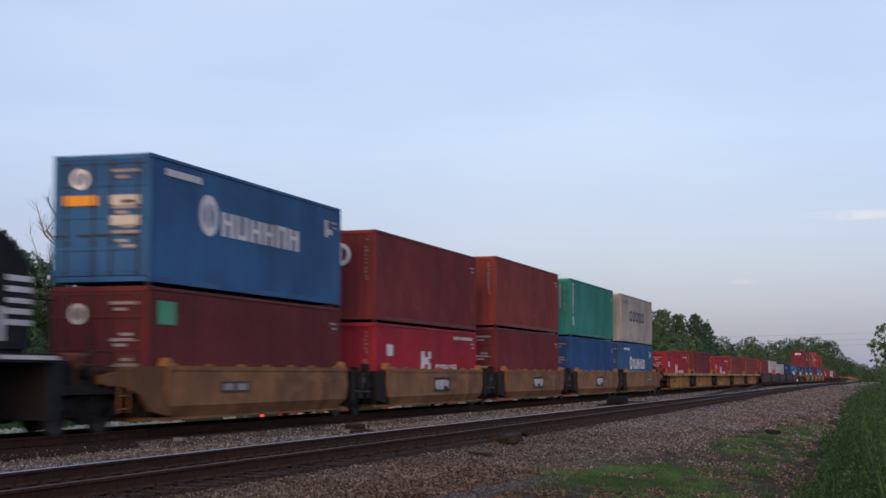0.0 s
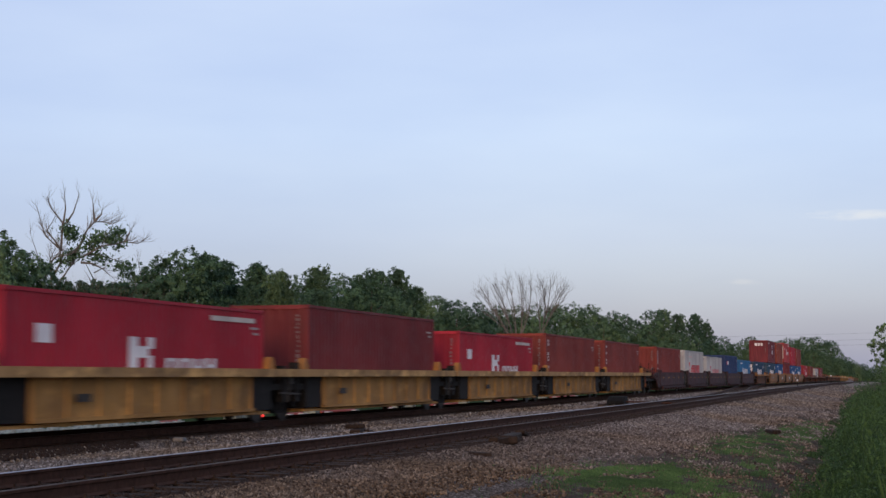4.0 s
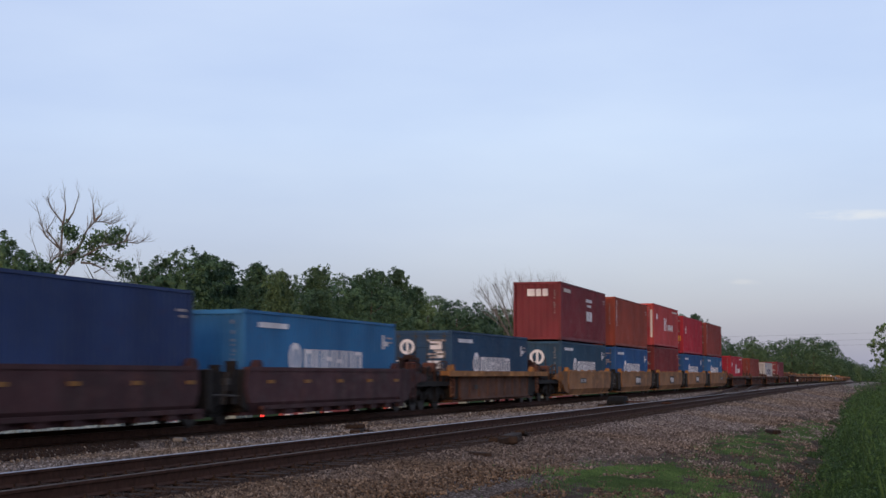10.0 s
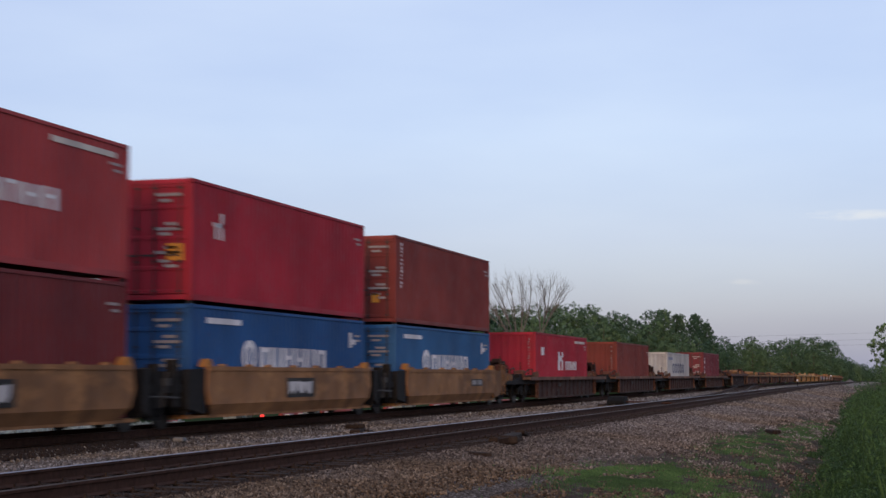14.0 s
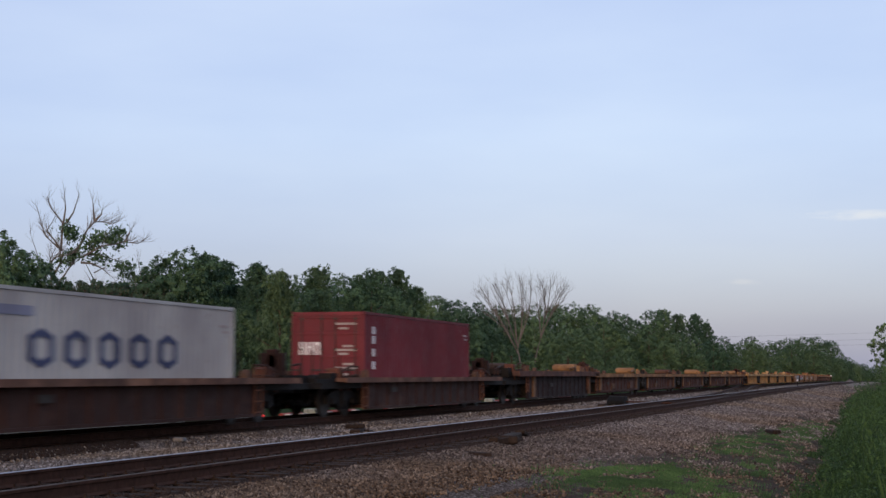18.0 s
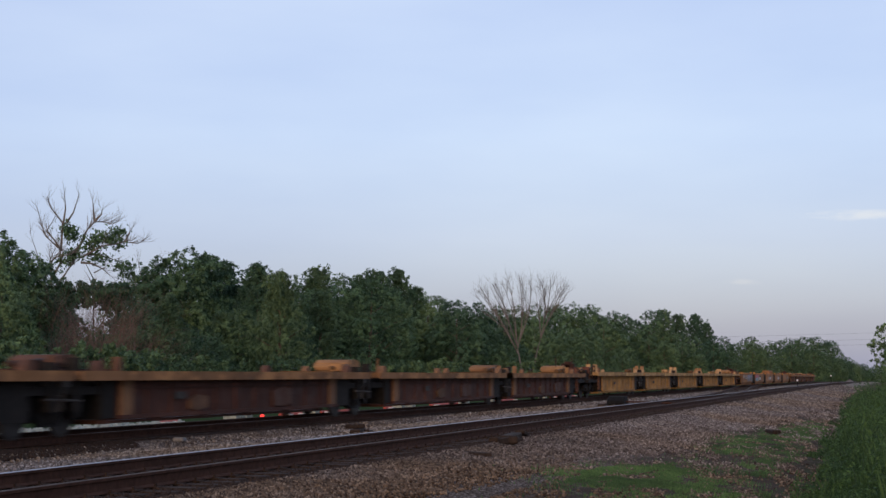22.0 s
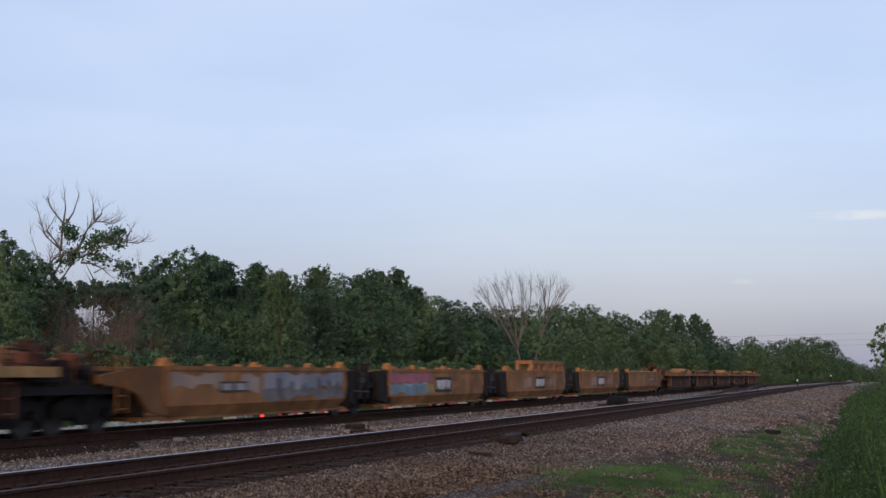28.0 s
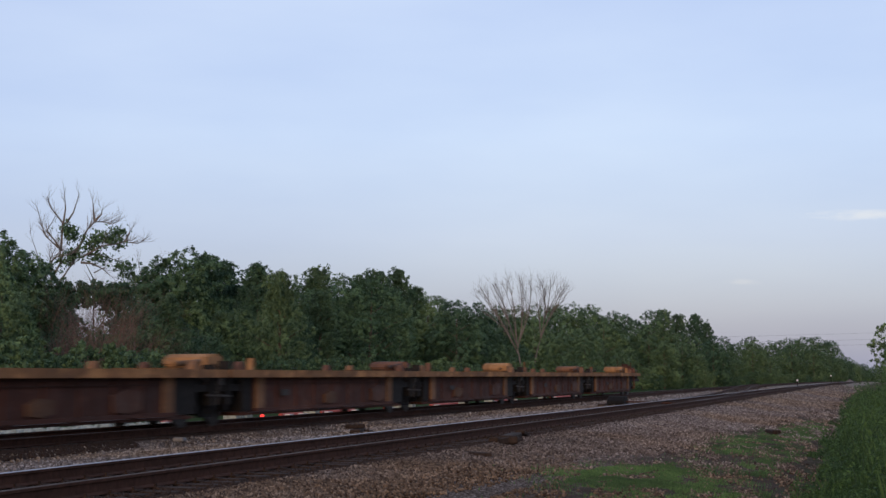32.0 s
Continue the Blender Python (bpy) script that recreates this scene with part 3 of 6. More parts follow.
def container(s, level, h, colour, label, doors=True, decor=None, seed=0):
    """A shipping container whose leading end stands s metres up the track at the start, its floor at the height level."""
    base = tagged(new("shipping_container"), label, "shipping container", "containers on the train")
    base.location = (s, TRAIN_Y, level)
    part("shell", container_shell(h), None, base, colour=colour)
    for s2 in (-1, 1):
        for x in (0.0, LEN - 0.13):
            part("corner_post", container_post(h), None, base, colour=colour, at=(x, s2 * (HALF - 0.052), 0))
        for high in (False, True):
            part("top_rail" if high else "bottom_rail", long_rail(h, high), None, base, colour=colour, at=(0, s2 * (HALF - 0.031), 0))
        for x in (0.0, LEN - 0.178):
            for z in (0.0, h - 0.118):
                part("corner_casting", casting_mesh(), None, base, colour=tuple(c * 0.75 for c in colour), at=(x, s2 * (HALF - 0.081), z))
    for x in (0.004, LEN - 0.075):
        for z in (0.025, h - 0.12):
            part("cross_rail", cross_rail(), None, base, colour=colour, at=(x, 0, z))
    if doors:
        for y in (-1.12, 0.0):
            leaf = part("door", container_door(h), None, base, colour=colour, at=(0, y + 0.003, 0))
            for u in (0.22, 0.88):
                part("lock_rod", lock_rod(h), None, leaf, "galvanised lock rod", at=(0.008, u, 0))
    else:
        part("front_wall", container_front(h), None, base, colour=colour)
    if level > 2:
        for x in (0.089, LEN - 0.089):
            for y in (-HALF + 0.081, HALF - 0.081):
                part("twist_lock", shared("twist_lock", lambda bm: box(bm, -0.07, 0.07, -0.05, 0.05, -GAP - 0.005, 0.004), STEEL_DARK), None, base, at=(x, y, 0))
    # the number block high on the trailing corner and the one on the leading corner
    rng = random.Random(seed)
    marks(base, "number_block", [(LEN - 0.85, LEN - 0.34, h - 0.52, h - 0.46), (LEN - 0.66, LEN - 0.34, h - 0.66, h - 0.60)], DIM)
    if doors:
        marks(base, "data_line", end_text(h, (h - 0.42, h - 0.56, 1.78, 1.66, 1.54, 1.22, 1.10, 0.90, 0.78)), DIM, end=True)
    else:
        marks(base, "side_column", column(-0.94, h * 0.42, h - 0.28, 0.12, seed), tuple(0.5 * c + 0.16 for c in colour), end=True)
    if decor:
        decor(base, h)
    CONTAINERS.append((base, s, level))
    return base


def word_dark_blue(base, h):
    ring_mark(base, "emblem", 3.05, h - 1.12, 0.50, WHITE, label="white ring emblem")
    letters(base, "letter_block", word_bars(3.75, 8.95, h - 1.55, h - 0.95, 6, 3), WHITE, "large white block lettering")
    marks(base, "caption", [(0.75, 2.6, h - 0.42, h - 0.26)], WHITE)
    marks(base, "side_code", [(10.9, 11.1, h - 0.95, h - 0.45), (11.15, 11.45, h - 0.85, h - 0.7)], WHITE)


def word_low(base, h):
    """The same lettering where it stands lower, half behind the wagon's side."""
    ring_mark(base, "emblem", 3.45, h - 1.22, 0.43, WHITE, label="white ring emblem")
    letters(base, "letter_block", word_bars(4.1, 9.0, h - 1.58, h - 0.95, 6, 4), WHITE, "large white block lettering")
    marks(base, "caption", [(0.9, 2.9, h - 0.44, h - 0.30)], WHITE)
    marks(base, "side_code", [(10.9, 11.1, h - 0.85, h - 0.40), (11.15, 11.45, h - 0.75, h - 0.6)], WHITE)


def ring_end(base, h):
    ring_mark(base, "end_emblem", 0.02, h - 0.78, 0.37, WHITE, end=True, label="white ring emblem")


def blue_doors(base, h):
    word_dark_blue(base, h)
    ring_mark(base, "door_emblem", 0.55, h - 0.55, 0.24, WHITE, end=True)
    marks(base, "door_notice", [(0.10, 0.98, h - 1.15, h - 0.92)], ORANGE, "orange notice", end=True)
    marks(base, "door_notice", [(-0.95, -0.2, h - 1.16, h - 0.93), (-0.95, -0.2, h - 1.62, h - 1.39)], CREAM, end=True)


def red_word(base, h):
    marks(base, "letter_block", [(4.9, 5.3, h - 1.75, h - 0.85), (5.3, 5.78, h - 1.30, h - 1.05), (5.75, 6.0, h - 1.75, h - 1.25), (5.75, 6.05, h - 1.10, h - 0.85)], WHITE, "white block lettering")
    letters(base, "letter_block", word_bars(6.6, 9.4, h - 1.72, h - 1.28, 4, 5), WHITE)
    marks(base, "placard", [(1.15, 1.75, h - 1.05, h - 0.68)], WHITE, "white placard")
    marks(base, "caption", [(9.0, 11.6, h - 0.36, h - 0.24)], CREAM)


def salmon_word(base, h):
    red_word(base, h)
    marks(base, "end_strip", [(-1.10, -0.96, 0.55, h - 0.45)], CREAM, "pale upright strip", end=True)


def teal_doors(base, h):
    word_low(base, h)
    ring_mark(base, "door_emblem", 0.55, h - 0.62, 0.29, WHITE, end=True, label="white ring emblem")
    marks(base, "door_notice", [(-0.80, -0.35, h - 0.72, h - 0.36), (-0.92, -0.60, h - 1.04, h - 0.80), (-0.80, -0.25, h - 1.50, h - 1.14), (0.25, 0.95, h - 1.18, h - 1.10)], WHITE, "white notices", end=True)


def red_word_low(base, h):
    red_word(base, h)
    ring_mark(base, "door_emblem", -0.65, 0.75, 0.22, WHITE, end=True)


def hex_letter(base, x, z0, z1, w, openings, label):
    """A block letter drawn as a tall six-sided ring, cut open where openings says so."""
    cx, cz, t = x + w / 2, (z0 + z1) / 2, 0.62
    hz = (z1 - z0) / 2
    out = [(cx, z0), (cx + w / 2, z0 + hz * 0.4), (cx + w / 2, z1 - hz * 0.4), (cx, z1), (cx - w / 2, z1 - hz * 0.4), (cx - w / 2, z0 + hz * 0.4)]
    inn = [(cx + (a - cx) * t * 0.85, cz + (b - cz) * t) for a, b in out]
    bm = bmesh.new()
    for i in range(6):
        if i in openings:
            continue
        k = (i + 1) % 6
        prism(bm, [out[i], out[k], inn[k], inn[i]], "y", -1.2125, -1.2045)
    part("letter_block", bm, MARK, base, label, NAVYMARK)


def word_navy(base, h, x=3.05, step=1.2, low=1.62, high=0.88):
    for k, cut in enumerate(((), (), (), (), ())):
        hex_letter(base, x + k * step, h - low, h - high, 0.92, cut, "navy block lettering" if k == 0 else "")
    marks(base, "caption", [(0.7, 2.9, h - 0.55, h - 0.36)], (0.25, 0.27, 0.36))


def word_navy_low(base, h):
    word_navy(base, h, 2.75, 1.34, 1.56, 0.76)


def pink_word(base, h):
    letters(base, "letter_block", word_bars(3.9, 9.6, h - 1.75, h - 1.15, 8, 6), PINKRED, "faded red block lettering")
    bm = bmesh.new()
    prism(bm, [(2.55, h - 0.95), (3.45, h - 0.95), (3.0, h - 1.35)], "y", -1.2125, -1.2045)
    box(bm, 2.95, 3.05, -1.2125, -1.2045, h - 1.95, h - 1.3)
    part("emblem", bm, MARK, base, "faded red emblem", PINKRED)
    marks(base, "caption", [(2.6, 4.6, h - 0.55, h - 0.45)], (0.62, 0.45, 0.42))


def faded_word(base, h):
    bm = bmesh.new()
    prism(bm, [(2.55, h - 0.85), (3.45, h - 0.85), (3.0, h - 1.25)], "y", -1.2125, -1.2045)
    box(bm, 2.95, 3.05, -1.2125, -1.2045, h - 1.75, h - 1.2)
    part("emblem", bm, MARK, base, "faded red emblem", (0.45, 0.06, 0.16))
    letters(base, "letter_block", word_bars(4.4, 9.8, h - 1.46, h - 1.12, 8, 7), (0.62, 0.24, 0.27), "washed-out red lettering")


def navy_flag(base, h):
    marks(base, "flag", [(1.9, 2.5, h - 0.95, h - 0.55)], (0.62, 0.06, 0.10), "red and white emblem")
    marks(base, "flag", [(2.5, 3.5, h - 0.90, h - 0.60)], WHITE)


def zig_word(base, h):
    marks(base, "end_lettering", [(-0.55, -0.28, h - 0.72, h - 0.36), (-0.20, 0.05, h - 0.72, h - 0.36), (0.12, 0.50, h - 0.72, h - 0.36)], WHITE, "white block lettering", end=True)
    marks(base, "side_lettering", [(6.6, 7.35, h - 1.75, h - 1.25), (7.45, 8.1, h - 1.75, h - 1.25), (6.5, 8.1, h - 0.75, h - 0.58), (6.8, 7.9, h - 1.0, h - 0.88)], WHITE, "white block lettering")
    marks(base, "caption", [(0.75, 2.4, h - 0.48, h - 0.30)], CREAM)


def side_ladder_marks(base, h):
    """A narrow column of worn code characters by the leading corner."""
    rng = random.Random(int(base.location.x * 10))
    z = h - 0.30
    while z > 0.75:
        step = rng.uniform(0.13, 0.2)
        marks(base, "side_code", [(0.36 + rng.uniform(0, 0.05), 0.66 + rng.uniform(0, 0.06), z - step * 0.75, z)], (0.50, 0.42, 0.39), "faded white code" if z > h - 0.4 else "")
        z -= step * (1.0 if rng.random() < 0.75 else 2.4)


def white_stripe(base, h):
    marks(base, "side_column", column(0.40, 0.40, h - 0.20, 0.26, 6), WHITE, "white upright code strip")
    marks(base, "end_column", [(-0.66, -0.61, 1.4, h - 0.3)], DIM, end=True)


def thin_column(base, h):
    marks(base, "side_column", column(0.50, 1.15, h - 0.22, 0.20, 5), WHITE)
    marks(base, "end_notice", [(-0.62, -0.36, 0.66, 0.96)], ORANGE, "orange notice", end=True)


def red_bracket(base, h):
    marks(base, "side_emblem", [(1.2, 1.75, h - 1.05, h - 0.95), (1.62, 1.75, h - 1.35, h - 0.7), (1.3, 1.42, h - 1.35, h - 0.95)], WHITE, "white angular emblem")
    marks(base, "door_notice", [(-1.0, -0.55, 0.95, 1.35)], ORANGE, "orange notice", end=True)


def green_label(base, h):
    marks(base, "placard", [(0.45, 1.35, h - 0.85, h - 0.32)], (0.10, 0.42, 0.24), "green placard")
    ring_mark(base, "door_emblem", 0.55, h - 0.62, 0.24, CREAM, end=True)


def tiny_word(base, h):
    marks(base, "door_lettering", word_bars(0.25, 1.0, h - 1.35, h - 0.95, 3, 9), WHITE, "white block lettering", end=True)
    marks(base, "door_notice", [(0.35, 1.0, 0.62, 0.85)], ORANGE, "orange notice", end=True)
    marks(base, "side_column", [(0.75, 1.0, z, z + 0.24) for z in (1.1, 1.5, 1.9, 2.2)], WHITE)


BLUE, MAROON, BROWN, RED, GREEN = (0.032, 0.118, 0.27), (0.162, 0.026, 0.028), (0.200, 0.038, 0.031), (0.35, 0.021, 0.038), (0.030, 0.225, 0.182)
TAN, ROYAL, ORANGEBROWN, SILVER, NAVY = (0.365, 0.35, 0.315), (0.020, 0.085, 0.235), (0.238, 0.050, 0.031), (0.455, 0.468, 0.462), (0.022, 0.046, 0.135)
SKYBLUE, TEAL, PLUM, SALMON = (0.030, 0.150, 0.33), (0.022, 0.064, 0.116), (0.152, 0.027, 0.035), (0.37, 0.052, 0.054)
L_BLUE = "blue corrugated steel container with large white lettering"
L_RED = "bright red corrugated container with white lettering and placard"
L_BROWN = "rust-brown corrugated steel container with weathered paint"
L_MAROON = "dark maroon corrugated steel container"

# (leading end, lower height and colour, upper height and colour); an upper of None: a single layer
container(30.5, FLOOR, HC, (0.128, 0.023, 0.026), "dark maroon container with a green placard", True, green_label, 1)
container(30.5, FLOOR + HC + GAP, HC, BLUE, L_BLUE + " and doors", True, blue_doors, 2)
container(45.95, FLOOR, STD, RED, L_RED, False, red_word, 3)
container(45.95, FLOOR + STD + GAP, HC, MAROON, "dark maroon container with a white ring emblem on its end", False, ring_end, 4)
container(61.4, FLOOR, HC, MAROON, L_MAROON + " and doors", True, None, 5)
container(61.4, FLOOR + HC + GAP, HC, BROWN, L_BROWN + " and orange-brown end", False, None, 6)
container(76.75, FLOOR, HC, ROYAL, "plain royal blue corrugated container", True, None, 7)
container(76.75, FLOOR + HC + GAP, HC, GREEN, "sea-green corrugated container with a white code strip", False, white_stripe, 8)
container(91.75, FLOOR, HC, BLUE, L_BLUE, True, word_low, 9)
container(91.75, FLOOR + HC + GAP, HC, TAN, "grey-tan corrugated container with navy lettering", False, word_navy, 10)

container(110.6, FLOOR, STD, RED, L_RED, True, red_word_low, 11)
container(126.0, FLOOR, HC, MAROON, L_MAROON, False, None, 12)
container(141.6, FLOOR, STD, RED, L_RED, False, red_word_low, 13)
container(156.6, FLOOR, HC, BROWN, L_BROWN, False, side_ladder_marks, 14)
container(172.0, FLOOR, HC, BROWN, L_BROWN + " and white code blocks", False, side_ladder_marks, 15)

container(191.9, FLOOR, HC, BROWN, "red-brown corrugated steel container", False, side_ladder_marks, 16)
container(206.7, FLOOR, HC, SILVER, "off-white container with faded red lettering", False, pink_word, 17)
container(221.4, FLOOR, STD, SILVER, "off-white container with washed-out red lettering", True, faded_word, 18)
container(236.5, FLOOR, HC, NAVY, "navy blue container with a small red and white emblem", False, navy_flag, 19)
container(251.7, FLOOR, STD, SKYBLUE, "light blue container with white lettering and ring emblem", False, word_low, 20)
container(270.7, FLOOR, STD, (0.018, 0.056, 0.118), "dark teal container with white lettering and doors", True, teal_doors, 21)

container(290.2, FLOOR, STD, TEAL, "dark blue container with white lettering", False, lambda b, h: (word_low(b, h), ring_end(b, h)), 22)
container(290.2, FLOOR + STD + GAP, HC, PLUM, "dark plum container with small white lettering", False, zig_word, 23)
container(305.6, FLOOR, STD, ROYAL, L_BLUE, True, word_low, 24)
container(305.6, FLOOR + STD + GAP, HC, ORANGEBROWN, "orange-brown corrugated steel container", False, thin_column, 25)
container(320.9, FLOOR, HC, MAROON, L_MAROON, True, None, 26)
container(320.9, FLOOR + HC + GAP, HC, SALMON, L_RED, False, salmon_word, 27)
container(336.2, FLOOR, STD, ROYAL, L_BLUE, True, word_low, 28)
container(336.2, FLOOR + STD + GAP, HC, RED, "crimson container with a white angular emblem", True, red_bracket, 29)
container(351.6, FLOOR, STD, BLUE, L_BLUE, True, word_low, 30)
container(351.6, FLOOR + STD + GAP, HC, BROWN, L_BROWN + " and doors", True, thin_column, 31)

container(372.2, FLOOR, HC, RED, L_RED, False, red_word, 32)
container(393.7, FLOOR, HC, (0.176, 0.037, 0.027), "orange-brown corrugated steel container", False, None, 33)
container(414.8, FLOOR, STD, (0.42, 0.43, 0.42), "pale grey container with navy lettering", False, word_navy_low, 34)
container(436.8, FLOOR, HC, PLUM, "plum red container with white lettering on its doors", True, tiny_word, 35)


# ------------------------------------------------------------------ wagons
def wheel_mesh():
    def make(bm):
        lathe(bm, [(-0.07, 0.40), (-0.055, 0.47), (-0.03, 0.435), (0.07, 0.425), (0.07, 0.36), (0.03, 0.33), (0.035, 0.15), (0.09, 0.13), (0.09, 0.0001)], (0, 0, 0), "y", 22)
    return shared("wheel", make, WHEEL_STEEL)


def axle_mesh():
    return shared("axle", lambda bm: rod(bm, (0, -0.68, 0), (0, 0.68, 0), 0.085, sides=10), STEEL_DARK)


def side_frame_mesh():
    def make(bm):
        outer = [(-1.25, 0.36), (-1.25, 0.62), (-0.95, 0.72), (-0.45, 0.80), (0.45, 0.80), (0.95, 0.72), (1.25, 0.62), (1.25, 0.36), (1.02, 0.36), (0.95, 0.52), (0.62, 0.52), (0.32, 0.20), (-0.32, 0.20), (-0.62, 0.52), (-0.95, 0.52), (-1.02, 0.36)]
        prism(bm, outer, "y", -0.07, 0.07)
        for x in (-0.16, 0.0, 0.16):
            rod(bm, (x, -0.085, 0.28), (x, -0.085, 0.60), 0.06, sides=8)
        for x in (-0.89, 0.89):
            rod(bm, (x, -0.14, 0.44), (x, 0.0, 0.44), 0.11, sides=10)
    return shared("side_frame", make, STEEL_DARK)


def bolster_mesh():
    return shared("bolster", lambda bm: box(bm, -0.2, 0.2, -1.15, 1.15, 0.45, 0.78), STEEL_DARK)


def truck(parent, x):
    """A two-axle truck: side frames, bolster, axles and wheels."""
    t = part("bogie", bolster_mesh(), None, parent, "dark steel two-axle truck", at=(x, 0, 0))
    for y in (-1.0, 1.0):
        part("side_frame", side_frame_mesh(), None, t, at=(0, y, 0)).rotation_euler = (0, 0, 0 if y < 0 else math.pi)
    for a in (-0.89, 0.89):
        part("axle", axle_mesh(), None, t, at=(a, 0, 0.43))
        for y in (-0.76, 0.76):
            part("wheel", wheel_mesh(), None, t, "steel wheel", at=(a, y, 0.43)).rotation_euler = (0, 0, 0 if y < 0 else math.pi)
    return t


WAGONS = []


def wagon(s, label, seed):
    base = tagged(new("well_wagon"), label, "railway wagon", "wagons of the train")
    base.location = (s, TRAIN_Y, 0)
    WAGONS.append((base, s))
    return base


def end_platform(base, x0, x1, z, colour, kind):
    """The low platform over a truck, with its braces."""
    def make(bm):
        w = x1 - x0
        prism(bm, [(-1.35, 0.82), (1.35, 0.82), (1.35, z - 0.30), (-1.35, z - 0.30)], "x", 0, w)
        box(bm, 0, w, -0.45, 0.45, 0.70, z - 0.1)
        for y in (-1.15, 1.15):
            box(bm, 0.0, w, y - 0.06, y + 0.06, z - 0.32, z - 0.18)
    # coloured black because the gap over the truck lies in shade
    part("end_platform", shared(f"platform_{kind}_{round(x1 - x0, 2)}_{round(z, 2)}", make, STEEL_DARK), None, base, "end platform coloured black for the shaded gap", at=(x0, 0, 0))


def coupler(base, x, direction, colour):
    def make(bm):
        box(bm, 0.0, 0.75, -0.12, 0.12, 0.76, 1.0)
        box(bm, 0.65, 0.98, -0.2, 0.16, 0.72, 1.04)
        bevel(bm, 0.03)
    c = part("coupler", shared("coupler", make, STEEL_DARK), None, base, "dark steel coupler", at=(x, 0, 0))
    c.rotation_euler = (0, 0, 0 if direction > 0 else math.pi)


def hand_brake(base, x, colour):
    bm = bmesh.new()
    lathe(bm, [(-0.02, 0.19), (0.0, 0.21), (0.02, 0.19), (0.02, 0.17), (0.0, 0.16), (-0.02, 0.17)], (x, -0.6, 1.58), "x", 16)
    for a in range(4):
        c, sn = math.cos(a * math.pi / 2), math.sin(a * math.pi / 2)
        rod(bm, (x, -0.6, 1.58), (x, -0.6 + 0.17 * c, 1.58 + 0.17 * sn), 0.014, sides=5)
    part("brake_wheel", bm, CAR_PAINT, base, "", colour)
    bm = bmesh.new()
    box(bm, x + 0.03, x + 0.30, -0.95, -0.25, 0.95, 1.82)
    box(bm, x - 0.02, x + 0.24, -0.78, -0.42, 1.36, 1.92)
    bevel(bm, 0.03)
    part("brake_housing", bm, CAR_PAINT, base, "grimy dark brake housing", tuple(c * 0.5 for c in colour))
    bm = bmesh.new()
    for i in range(7):
        box(bm, x - 0.9 + i * 0.17, x - 0.82 + i * 0.17, -1.40, 1.40, 1.16, 1.20)
    for y in (-1.36, 1.30):
        box(bm, x - 0.95, x + 0.32, y, y + 0.06, 1.08, 1.21)
    part("crossover_platform", bm, STEEL_DARK, base, "black steel grating")
    bm = bmesh.new()
    for y in (-1.34, 1.34):
        rod(bm, (x + 0.25, y, 1.0), (x + 0.25, y, 1.52), 0.03, sides=6)
        rod(bm, (x - 0.35, y, 1.0), (x - 0.35, y, 1.46), 0.03, sides=6)
        rod(bm, (x + 0.25, y, 1.52), (x - 0.35, y, 1.46), 0.03, sides=6)
    part("end_railing", bm, CAR_PAINT, base, "", tuple(c * 0.7 for c in colour))


